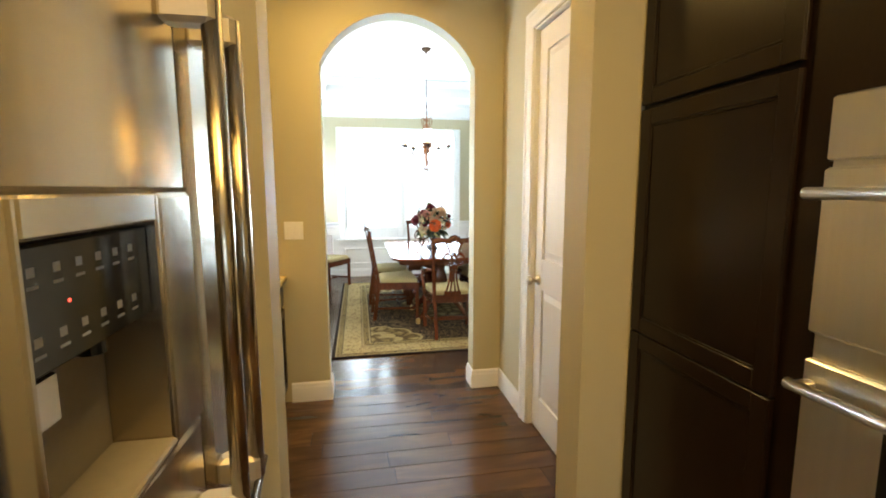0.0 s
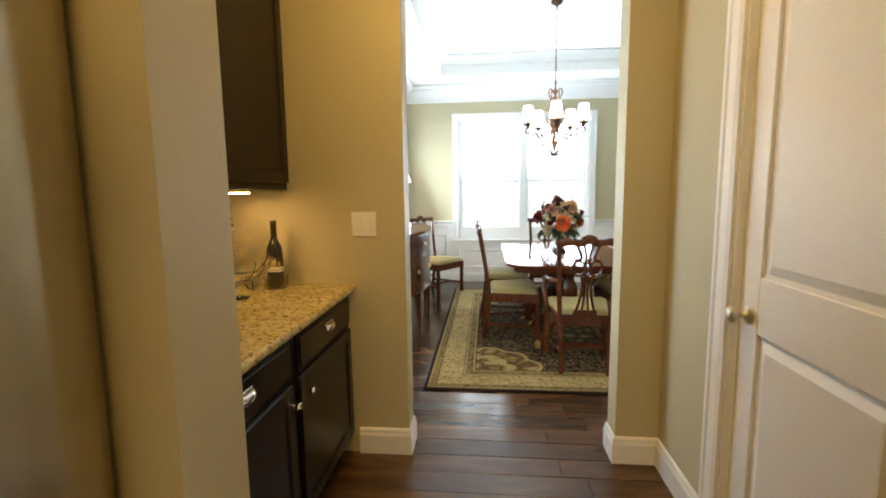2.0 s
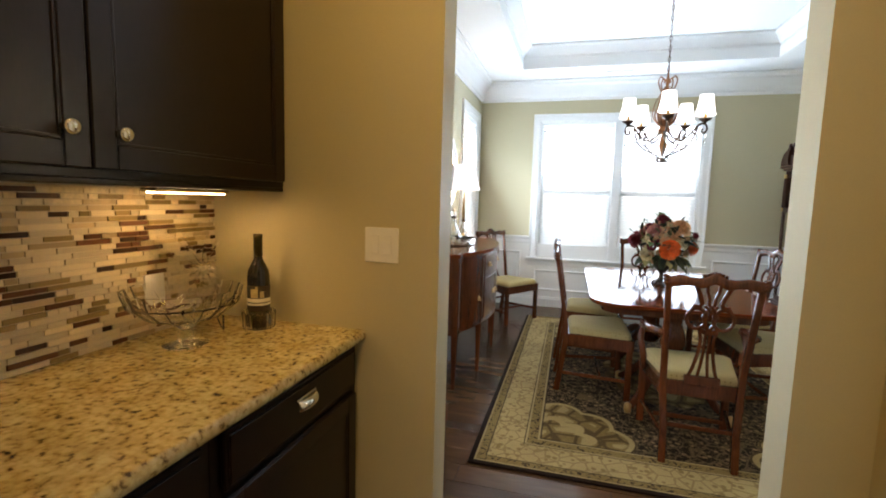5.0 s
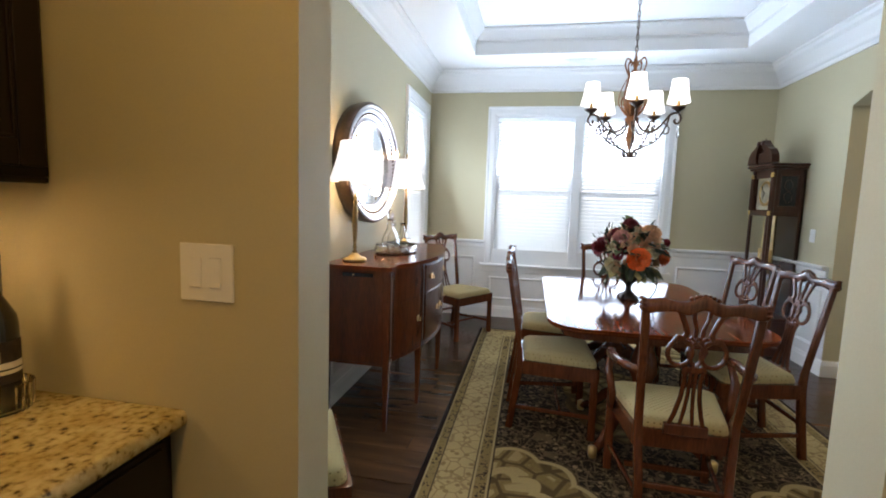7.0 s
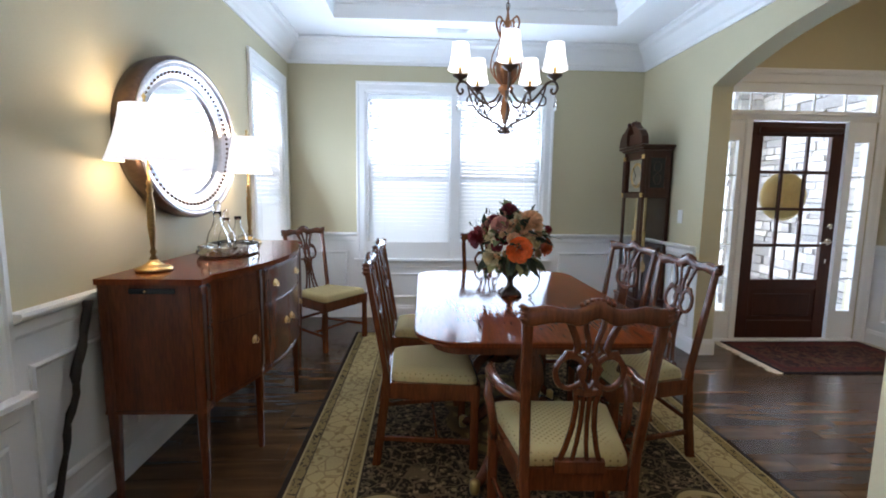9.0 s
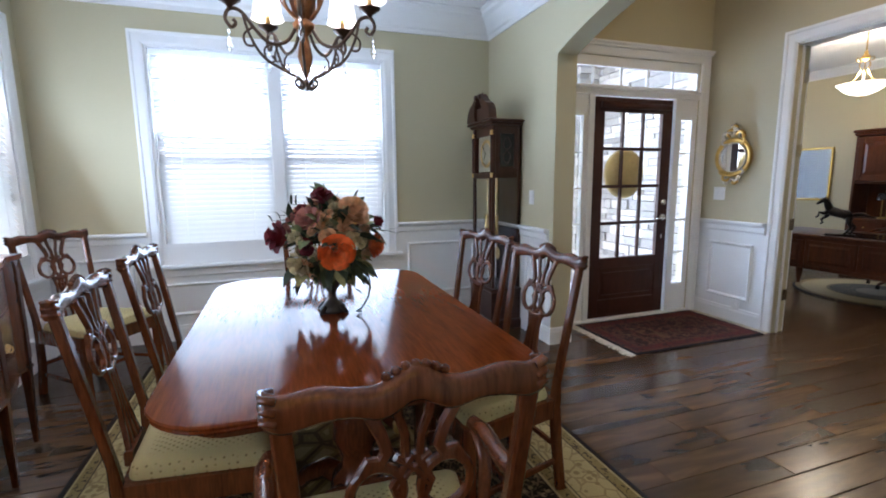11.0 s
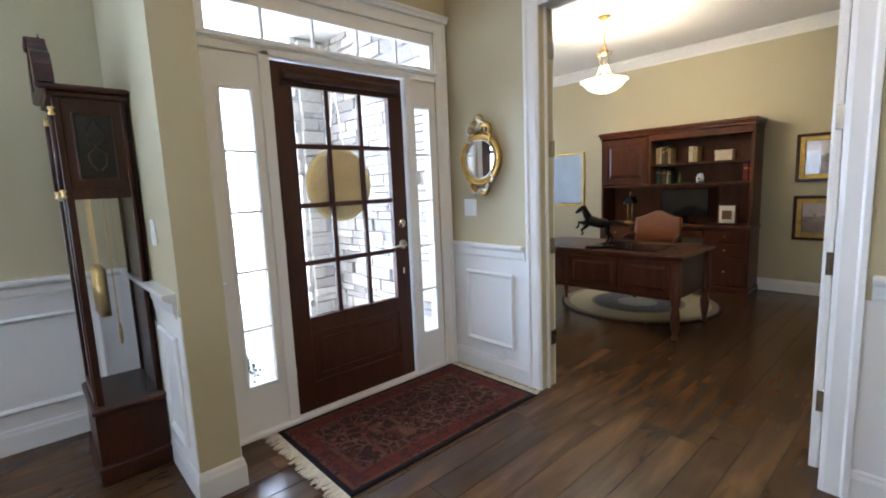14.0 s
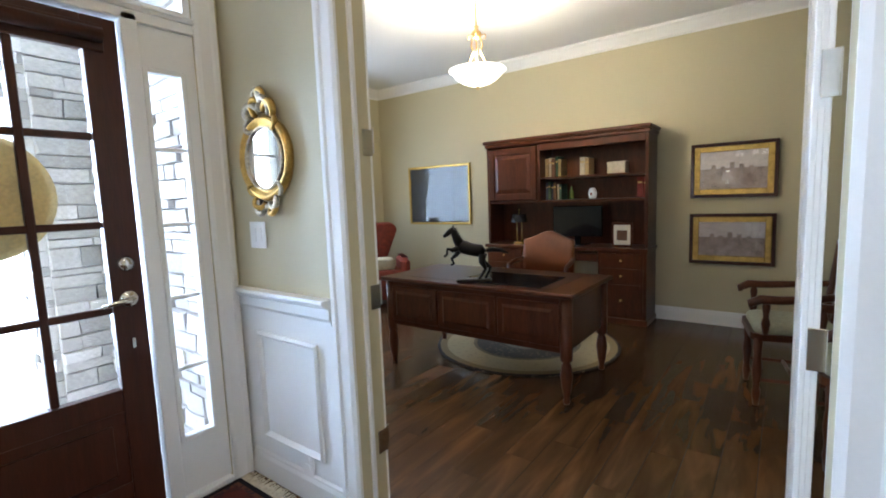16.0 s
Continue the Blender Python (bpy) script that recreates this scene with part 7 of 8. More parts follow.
part("crest_shell", lathe([(0.0, 0.040), (0.018, 0.034), (0.026, 0.016), (0.018, 0.0)], 12), DULL, gm, smooth=True).matrix_local = pose(0, 0, 0.215, 0, 90, 0)
part("crest_tip", tube([(0.02, 0, 0.235), (0.026, 0.006, 0.268), (0.018, -0.004, 0.295), (0.012, 0.0, 0.305)], [0.016, 0.020, 0.012, 0.004], 8), DULL, gm, smooth=True)
part("drop_shell", lathe([(0.0, 0.034), (0.014, 0.028), (0.02, 0.012), (0.012, 0.0)], 12), DULL, gm, smooth=True).matrix_local = pose(0, 0, -0.205, 0, 90, 0)

# ---- study things ----
LEATHER = surface("tan_leather", (0.17, 0.050, 0.014), 0.38, vary=0.25, scale=6, fine=120, bump=0.3)
hut = thing("hutch", "cherry wood desk hutch with shelves and cupboard", "hutch", (9.405, 7.50, 0), 90)
# local: front faces +y, x runs south to north negative; width 1.78
HW = 0.89


def hut_block(nm, x0, x1, y0, y1, z0, z1, bevel=0.003, parent=None, mt=None, label=""):
    return part(nm, block(x0, x1, y0, y1, z0, z1, bevel), mt or CHERRY, parent or hut, label)


# after the turn local +x points to +y (north) and local +y to -x (the room)
hut_block("top", -HW - 0.03, HW + 0.03, 0, 0.40, 1.915, 1.955, 0.012)
hut_block("cornice", -HW - 0.015, HW + 0.015, 0, 0.38, 1.875, 1.915, 0.01)
hut_block("side", -HW, -HW + 0.03, 0, 0.35, 0.77, 1.875)
hut_block("side", HW - 0.03, HW, 0, 0.35, 0.77, 1.875)
hut_block("divider", 0.225, 0.255, 0, 0.345, 1.26, 1.875)
hut_block("back_panel", -HW + 0.03, HW - 0.03, 0, 0.015, 0.77, 1.875)
hut_block("shelf", -HW + 0.03, HW - 0.03, 0.015, 0.34, 1.235, 1.262)
hut_block("shelf", -HW + 0.03, 0.225, 0.015, 0.32, 1.49, 1.512)
hut_block("frieze", -HW + 0.03, 0.225, 0.32, 0.35, 1.80, 1.875)
cd = hut_block("door", 0.258, HW - 0.032, 0.33, 0.35, 1.27, 1.86)
for q in ((0.262, 0.325, 1.274, 1.856), (HW - 0.10, HW - 0.036, 1.274, 1.856), (0.325, HW - 0.10, 1.274, 1.345), (0.325, HW - 0.10, 1.785, 1.856)):
    hut_block("frame_rail", q[0], q[1], 0.35, 0.364, q[2], q[3], 0.004, cd)
bm = bmesh.new()
prism(bm, [(0.335, 0.35, 1.355), (HW - 0.11, 0.35, 1.355), (HW - 0.11, 0.35, 1.775), (0.335, 0.35, 1.775)], [(0.375, 0.363, 1.395), (HW - 0.15, 0.363, 1.395), (HW - 0.15, 0.363, 1.735), (0.375, 0.363, 1.735)])
part("door_panel", bm, CHERRY, cd)
hut_block("worktop", -HW - 0.015, HW + 0.015, 0, 0.42, 0.735, 0.77, 0.006)
for x0, x1 in ((-HW, -0.42), (0.42, HW)):
    hut_block("pedestal", x0, x1, 0, 0.385, 0.06, 0.735)
    hut_block("plinth", x0 - 0.012, x1 + 0.012, 0, 0.40, 0.0, 0.06, 0.006)
    for z0, z1 in ((0.58, 0.715), (0.42, 0.565), (0.09, 0.405)):
        d = hut_block("drawer", x0 + 0.03, x1 - 0.03, 0.385, 0.40, z0, z1, 0.004)
        k = part("drawer_knob", lathe([(0.006, 0), (0.006, 0.01), (0.013, 0.018), (0.0, 0.024)], 10), BRASS, d, smooth=True)
        k.matrix_local = pose((x0 + x1) / 2, 0.40, (z0 + z1) / 2, -90)
hut_block("keyboard_drawer", -0.41, 0.41, 0.02, 0.38, 0.62, 0.70)

rnd2 = random.Random(3)
BOOKS = [surface("book_" + n, c, 0.7, vary=0.2, scale=20) for n, c in (("tan", (0.42, 0.30, 0.14)), ("green", (0.05, 0.09, 0.05)), ("red", (0.20, 0.03, 0.02)), ("navy", (0.04, 0.05, 0.09)), ("cream", (0.55, 0.48, 0.34)), ("brown", (0.16, 0.08, 0.04)))]
PAPER = surface("book_pages", (0.7, 0.65, 0.52), 0.9, vary=0.1, scale=80)


def book(x_north, z, thick, h, mat_, lean=0):
    """A book upright on a hutch shelf, spine to the room; x_north: offset along the shelf."""
    b_ = thing("book", "upright hardback book on hutch shelf", "book", (9.405 - 0.14, 7.50 + x_north, z), 90, "hutch books")
    part("pages", block(-thick / 2 + 0.003, thick / 2 - 0.003, -0.09, 0.072, 0.004, h - 0.004), PAPER, b_)
    part("spine", block(-thick / 2, thick / 2, 0.072, 0.078, 0, h, 0.002), mat_, b_)
    for sx in (-1, 1):
        part("cover", block(sx * thick / 2, sx * (thick / 2 - 0.003), -0.094, 0.072, 0, h), mat_, b_)
    part("title_bar", block(-thick / 2 + 0.004, thick / 2 - 0.004, 0.078, 0.0785, h * 0.7, h * 0.78), BRASS, b_)


x = 0.20
for k, (th, h, mt) in enumerate(((0.035, 0.20, 0), (0.03, 0.21, 4), (0.04, 0.20, 5), (0.028, 0.22, 1), (0.03, 0.19, 0))):
    book(x, 1.513, th, h, BOOKS[mt])
    x -= th + 0.004
book(-0.20, 1.513, 0.05, 0.19, BOOKS[4]), book(-0.25, 1.513, 0.04, 0.18, BOOKS[0])
x = 0.20
for k, (th, h, mt) in enumerate(((0.025, 0.19, 3), (0.03, 0.20, 1), (0.025, 0.18, 3), (0.035, 0.19, 5), (0.02, 0.17, 4), (0.03, 0.17, 1))):
    book(x, 1.263, th, h, BOOKS[mt])
    x -= th + 0.004
book(-0.78, 1.263, 0.05, 0.20, BOOKS[2]), book(-0.835, 1.263, 0.04, 0.19, BOOKS[2])
bx = thing("keepsake_box", "small cream box on hutch shelf", "box", (9.25, 6.95, 1.513))
part("body", block(-0.06, 0.06, -0.09, 0.09, 0, 0.09, 0.004), BOOKS[4], bx)
part("lid", block(-0.063, 0.063, -0.093, 0.093, 0.09, 0.12, 0.004), BOOKS[4], bx)
jar = thing("white_jar", "small white ceramic jar on hutch shelf", "jar", (9.22, 7.20, 1.263))
part("body", lathe([(0.025, 0), (0.038, 0.01), (0.044, 0.05), (0.036, 0.09), (0.028, 0.10), (0.03, 0.11), (0.0, 0.115)], 18), TRIM, jar, smooth=True)
part("emblem", block(-0.046, -0.043, -0.012, 0.012, 0.035, 0.065, 0.002), BOOKS[2], jar)
gb = thing("green_bottle", "small green glass bottle on hutch shelf", "bottle", (9.22, 7.43, 1.263))
part("body", lathe([(0.02, 0), (0.024, 0.01), (0.024, 0.08), (0.01, 0.11), (0.009, 0.14), (0.0, 0.142)], 14), surface("green_glaze", (0.12, 0.16, 0.05), 0.25), gb, smooth=True)
fig = thing("brass_figurine", "small brass figurine on hutch shelf", "figurine", (9.2, 7.55, 1.513))
part("body", lathe([(0.02, 0), (0.02, 0.01), (0.008, 0.03), (0.014, 0.08), (0.01, 0.12), (0.012, 0.14), (0.0, 0.16)], 12), BRASS, fig, smooth=True)
mon = thing("computer_monitor", "black flat computer monitor on hutch desk, switched off", "monitor", (9.20, 7.36, 0.771))
part("screen", block(-0.02, 0.02, -0.27, 0.27, 0.09, 0.42, 0.008), BLACK, mon)
part("neck", block(-0.005, 0.025, -0.03, 0.03, 0.01, 0.12), BLACK, mon)
part("foot", block(-0.09, 0.09, -0.12, 0.12, 0, 0.012, 0.004), BLACK, mon)
bl = thing("desk_lamp", "brass desk lamp with dark drum shade", "lamp", (9.13, 8.02, 0.771))
part("base", lathe([(0.07, 0), (0.07, 0.015), (0.02, 0.025)], 20), BRASS, bl, smooth=True)
for dy in (-0.03, 0.03):
    part("column", tube([(0, dy, 0.02), (0, dy, 0.26)], 0.006, 8), BRASS, bl, smooth=True)
part("shade", lathe([(0.095, 0.25), (0.075, 0.34), (0.072, 0.34), (0.092, 0.25)], 24, caps=False), BLACK, bl, "dark metal shade", True)
part("finial", lathe([(0.004, 0.25), (0.004, 0.38), (0.009, 0.39), (0.0, 0.405)], 10), BRASS, bl, smooth=True)
pf = thing("photo_frame", "small framed photograph standing on hutch desk", "picture frame", (9.10, 6.86, 0.771), 90)
a = part("frame", block(-0.10, 0.10, 0, 0.015, 0, 0.25, 0.004), CHERRY, pf)
part("mount", block(-0.08, 0.08, 0.015, 0.017, 0.025, 0.225), PAPER, a)
part("photo", block(-0.05, 0.05, 0.017, 0.018, 0.07, 0.17), BOOKS[5], a)
part("easel", bar([(0, 0, 0.18), (0, -0.09, 0.002)], [(0.03, 0.004)] * 2, (1, 0, 0), (0, 1, 0)), CHERRY, pf)

# writing desk
desk = thing("writing_desk", "dark cherry writing desk with turned legs", "desk", (7.37, 7.36, 0))
part("desktop", block(-0.40, 0.40, -0.80, 0.80, 0.685, 0.715, 0.008), CHERRY, desk)
part("leather_inset", block(-0.28, 0.28, -0.62, 0.62, 0.715, 0.7165), surface("dark_leather", (0.05, 0.02, 0.012), 0.3), desk)
part("front_panel", block(-0.365, -0.345, -0.72, 0.72, 0.33, 0.685, 0.004), CHERRY, desk)
for y0, y1 in ((-0.70, -0.26), (-0.24, 0.24), (0.26, 0.70)):
    pm = part("front_moulding", block(-0.378, -0.365, y0, y1, 0.37, 0.65, 0.004), CHERRY, desk)
    bm = bmesh.new()
    prism(bm, [(-0.378, y0 + 0.04, 0.41), (-0.378, y1 - 0.04, 0.41), (-0.378, y1 - 0.04, 0.61), (-0.378, y0 + 0.04, 0.61)], [(-0.388, y0 + 0.06, 0.43), (-0.388, y1 - 0.06, 0.43), (-0.388, y1 - 0.06, 0.59), (-0.388, y0 + 0.06, 0.59)])
    part("raised_field", bm, CHERRY, pm)
for sy in (-1, 1):
    part("side_panel", block(-0.345, 0.345, sy * 0.74, sy * 0.72, 0.33, 0.685, 0.004), CHERRY, desk)
    part("drawer_box", block(-0.34, 0.35, sy * 0.72, sy * 0.36, 0.33, 0.685, 0.004), CHERRY, desk)
    for sx in (-1, 1):
        part("leg", lathe([(0.016, 0.014), (0.024, 0.03), (0.018, 0.05), (0.030, 0.11), (0.040, 0.20), (0.030, 0.27), (0.022, 0.285), (0.038, 0.30), (0.040, 0.33), (0.040, 0.69)], 14, (sx * 0.345, sy * 0.735, -0.014)), CHERRY, desk, smooth=True)
pad = thing("desk_pad", "dark leather desk blotter on writing desk", "desk pad", (7.30, 7.15, 0.7175))
part("pad", block(-0.22, 0.22, -0.33, 0.33, 0, 0.005, 0.002), BLACK, pad)

# horse statue, one plain mesh
bm = bmesh.new()
T = lambda p, r, k=8: tube(p, r, k, bm)
T([(-0.09, 0, 0.20), (-0.06, 0, 0.225), (0.0, 0, 0.235), (0.06, 0, 0.255), (0.09, 0, 0.275)], [0.03, 0.048, 0.046, 0.05, 0.036], 12)
T([(0.075, 0, 0.265), (0.105, 0, 0.315), (0.125, 0, 0.36), (0.135, 0, 0.378)], [0.042, 0.032, 0.024, 0.02], 10)
T([(0.125, 0, 0.385), (0.155, 0, 0.365), (0.185, 0, 0.340), (0.20, 0, 0.332)], [0.02, 0.022, 0.015, 0.012], 8)
for s in (-1, 1):
    T([(0.128, s * 0.010, 0.395), (0.126, s * 0.012, 0.415)], [0.007, 0.002], 6)
T([(0.09, 0.022, 0.25), (0.135, 0.03, 0.235), (0.17, 0.03, 0.245), (0.175, 0.03, 0.205), (0.195, 0.03, 0.19)], [0.024, 0.018, 0.012, 0.009, 0.010])
T([(0.08, -0.022, 0.24), (0.115, -0.03, 0.195), (0.15, -0.03, 0.165), (0.135, -0.03, 0.13), (0.155, -0.03, 0.12)], [0.024, 0.018, 0.012, 0.009, 0.010])
for s in (-1, 1):
    T([(-0.08, s * 0.022, 0.20), (-0.075, s * 0.028, 0.145), (-0.115 + s * 0.015, s * 0.028, 0.095), (-0.085 + s * 0.02, s * 0.028, 0.04), (-0.07 + s * 0.02, s * 0.028, 0.018)], [0.032, 0.024, 0.014, 0.010, 0.013])
T([(-0.105, 0, 0.225), (-0.15, 0, 0.235), (-0.21, 0, 0.225), (-0.27, 0, 0.20)], [0.014, 0.018, 0.014, 0.003])
for k in range(6):
    T([(0.075 + 0.009 * k, 0, 0.30 + 0.017 * k), (0.055 + 0.009 * k, 0.004, 0.305 + 0.017 * k)], [0.012, 0.004], 6)
block(-0.14, 0.11, -0.055, 0.055, 0.0, 0.022, 0.008, bm)
horse = tagged(mesh_object("horse_statue", bm, surface("dark_bronze_statue", (0.018, 0.014, 0.012), 0.35, 0.6, vary=0.4, scale=20), True), "dark bronze rearing horse statue on writing desk", "statue")
horse.matrix_world = pose(7.10, 7.36, 0.7165, 0, 0, 118)

oc2 = thing("desk_chair", "tan leather desk chair with nailhead trim", "chair", (8.42, 7.42, 0.013), 96)
# local: faces +y
bm = bmesh.new()
rings = []
for i in range(15):
    u = -1 + 2 * i / 14
    x = u * 0.25
    top = 0.88 + 0.05 * (1 - u * u) + 0.02 * math.cos(u * 4)
    yb = -0.20 - 0.03 * (1 - u * u)
    rings.append([bm.verts.new(v) for v in ((x, yb - 0.03, 0.50), (x, yb + 0.035, 0.50), (x, yb + 0.05, 0.65), (x, yb + 0.01, top - 0.01), (x, yb - 0.02, top), (x, yb - 0.055, top - 0.02))])
skin(bm, rings, True)
part("backrest", bm, LEATHER, oc2, smooth=True)
part("seat", cushion(0.48, 0.52, -0.22, 0.26, 0.42, 0.52, 0.06), LEATHER, oc2, smooth=True)
for sx in (-1, 1):
    part("arm", tube([(sx * 0.25, -0.20, 0.68), (sx * 0.28, 0.0, 0.67), (sx * 0.28, 0.15, 0.65), (sx * 0.26, 0.17, 0.52), (sx * 0.24, 0.1, 0.46)], 0.02, 8), CHERRY, oc2, smooth=True)
part("column", tube([(0, 0, 0.10), (0, 0, 0.43)], 0.03, 12), BLACK, oc2, smooth=True)
for k in range(5):
    a = radians(72 * k)
    lg = part("base_leg", tube([(0, 0, 0.11), (0.15 * math.cos(a), 0.15 * math.sin(a), 0.10), (0.29 * math.cos(a), 0.29 * math.sin(a), 0.06)], [0.025, 0.022, 0.014], 8), CHERRY, oc2, smooth=True)
    part("caster", tube([(0.29 * math.cos(a) - 0.012, 0.29 * math.sin(a), 0.027), (0.29 * math.cos(a) + 0.012, 0.29 * math.sin(a), 0.027)], 0.026, 12), BLACK, lg)

rr = thing("round_rug", "round cream and grey-blue floral rug under desk", "rug", (8.0, 7.39, 0.001))


def round_rug_material():
    m, t, b = nodes_of("round_rug_weave")
    n, l = t.nodes, t.links
    tc = n.new("ShaderNodeTexCoord")
    ln = n.new("ShaderNodeVectorMath")
    ln.operation = 'LENGTH'
    l.new(tc.outputs["Object"], ln.inputs[0])
    r = n.new("ShaderNodeValToRGB")
    r.color_ramp.interpolation = 'CONSTANT'
    e = r.color_ramp.elements
    e[0].position, e[0].color = 0.0, (0.20, 0.19, 0.165, 1)
    e[1].position, e[1].color = 0.77, (0.025, 0.022, 0.022, 1)
    for p, c in ((0.20, (0.085, 0.085, 0.08, 1)), (0.44, (0.20, 0.17, 0.11, 1)), (0.47, (0.44, 0.37, 0.22, 1)), (0.71, (0.26, 0.20, 0.10, 1))):
        q = e.new(p)
        q.color = c
    l.new(ln.outputs["Value"], r.inputs["Fac"])
    v = n.new("ShaderNodeTexVoronoi")
    v.inputs["Scale"].default_value = 22
    l.new(tc.outputs["Object"], v.inputs["Vector"])
    mr = n.new("ShaderNodeMapRange")
    mr.inputs["From Min"].default_value, mr.inputs["From Max"].default_value = 0.2, 0.35
    mr.inputs["To Min"].default_value, mr.inputs["To Max"].default_value = 1, 0
    l.new(v.outputs["Distance"], mr.inputs["Value"])
    mx = n.new("ShaderNodeMix")
    mx.data_type = 'RGBA'
    f = n.new("ShaderNodeMath")
    f.operation = 'MULTIPLY'
    f.inputs[1].default_value = 0.45
    l.new(mr.outputs["Result"], f.inputs[0])
    l.new(f.outputs[0], mx.inputs["Factor"])
    l.new(r.outputs["Color"], mx.inputs["A"])
    mx.inputs["B"].default_value = (0.30, 0.25, 0.17, 1)
    l.new(mx.outputs["Result"], b.inputs["Base Color"])
    b.inputs["Roughness"].default_value = 0.95
    ns = n.new("ShaderNodeTexNoise")
    ns.inputs["Scale"].default_value = 240
    l.new(tc.outputs["Object"], ns.inputs["Vector"])
    bp = n.new("ShaderNodeBump")
    bp.inputs["Strength"].default_value = 0.4
    bp.inputs["Distance"].default_value = 0.002
    l.new(ns.outputs["Fac"], bp.inputs["Height"])
    l.new(bp.outputs["Normal"], b.inputs["Normal"])
    return m


part("woven_field", lathe([(0.0, 0.0), (0.796, 0.0), (0.80, 0.006), (0.796, 0.012), (0.0, 0.012)], 72), round_rug_material(), rr)

pd = thing("pendant_lamp", "brass pendant lamp with frosted glass bowl, lit", "pendant lamp", (7.55, 7.55, 0))
part("canopy", lathe([(0.065, CEILING - 0.001), (0.065, CEILING - 0.01), (0.04, CEILING - 0.03), (0.012, CEILING - 0.04)], 24), BRASS, pd, smooth=True)
part("rod", tube([(0, 0, CEILING - 0.04), (0, 0, 2.62)], 0.006, 8), BRASS, pd, smooth=True)
part("knuckle", lathe([(0.008, 2.55), (0.03, 2.565), (0.045, 2.59), (0.03, 2.61), (0.014, 2.63), (0.02, 2.65), (0.006, 2.66)], 18), BRASS, pd, smooth=True)
for k in range(3):
    a = radians(90 + 120 * k)
    c_, s_ = math.cos(a), math.sin(a)
    part("arm", tube(arc([(0.02 * c_, 0.02 * s_, 2.60), (0.05 * c_, 0.05 * s_, 2.52), (0.035 * c_, 0.035 * s_, 2.46), (0.10 * c_, 0.10 * s_, 2.36), (0.16 * c_, 0.16 * s_, 2.305)], 20), 0.006, 7), BRASS, pd, smooth=True)
    part("scroll", tube(arc([(0.03 * c_, 0.03 * s_, 2.58), (0.075 * c_, 0.075 * s_, 2.60), (0.08 * c_, 0.08 * s_, 2.57), (0.06 * c_, 0.06 * s_, 2.565)], 16), 0.004, 6), BRASS, pd, smooth=True)
BOWL = glow("frosted_bowl", (1.0, 0.90, 0.70), 3.2)
part("bowl", lathe([(0.0, 2.195), (0.05, 2.20), (0.12, 2.225), (0.17, 2.26), (0.20, 2.30), (0.225, 2.315), (0.22, 2.32), (0.19, 2.31), (0.0, 2.24)], 36, caps=False), BOWL, pd, "glowing frosted glass bowl", True)
part("finial", lathe([(0.0, 2.165), (0.012, 2.175), (0.008, 2.19), (0.02, 2.198), (0.0, 2.20)], 14), BRASS, pd, smooth=True)
bulb("pendant_bulb", (7.55, 7.55, 2.42), 86, (1.0, 0.84, 0.56), 0.08)


def framed(name, y0, y1, z0, z1, label, sky_c, land_c, gold_w=0.035, wood_w=0.03, glassy=False):
    f = thing(name, label, "picture", (SX1 - 0.002, 0, 0))
    if wood_w:
        for q in ((y0, y0 + wood_w, z0, z1), (y1 - wood_w, y1, z0, z1), (y0 + wood_w, y1 - wood_w, z0, z0 + wood_w), (y0 + wood_w, y1 - wood_w, z1 - wood_w, z1)):
            part("outer_frame", block(-0.035, 0, *q, 0.004), WALNUT, f)
    a0, a1, b0, b1 = y0 + wood_w, y1 - wood_w, z0 + wood_w, z1 - wood_w
    for q in ((a0, a0 + gold_w, b0, b1), (a1 - gold_w, a1, b0, b1), (a0 + gold_w, a1 - gold_w, b0, b0 + gold_w), (a0 + gold_w, a1 - gold_w, b1 - gold_w, b1)):
        part("gilt_frame", block(-0.028, 0, *q, 0.005), GOLD, f)
    a0, a1, b0, b1 = a0 + gold_w, a1 - gold_w, b0 + gold_w, b1 - gold_w
    pr = part("print", block(-0.012, -0.004, a0, a1, b0, b1), sky_c, f)
    if land_c:
        part("print_land", block(-0.0125, -0.012, a0, a1, b0, b0 + (b1 - b0) * 0.55), land_c, pr)
        for k in range(5):
            c = a0 + (a1 - a0) * (0.2 + 0.14 * k)
            part("print_figure", block(-0.0128, -0.0125, c, c + 0.035, b0 + (b1 - b0) * 0.45, b0 + (b1 - b0) * (0.6 + 0.05 * (k % 3))), land_c, pr)
    gl = part("glass", block(-0.016, -0.0145, a0, a1, b0, b1), GLASS, f)
    gl.visible_shadow = False


ART1 = surface("print_sky", (0.62, 0.55, 0.51), 0.6, vary=0.2, scale=8, fine=60)
ART2 = surface("print_field", (0.36, 0.28, 0.24), 0.6, vary=0.5, scale=14, fine=90)
framed("hunting_print", 5.615, 6.305, 1.235, 1.742, "framed landscape print in walnut and gilt frame", ART1, ART2, 0.05, 0.03)
framed("hunting_print", 5.615, 6.305, 0.605, 1.085, "lower framed landscape print in walnut and gilt frame", ART1, ART2, 0.05, 0.03)
framed("glazed_picture", 8.86, 9.90, 0.97, 1.77, "dark picture behind glass in thin gilt frame", surface("dark_print", (0.03, 0.032, 0.034), 0.5, vary=0.4, scale=5), None, 0.03, 0.0)


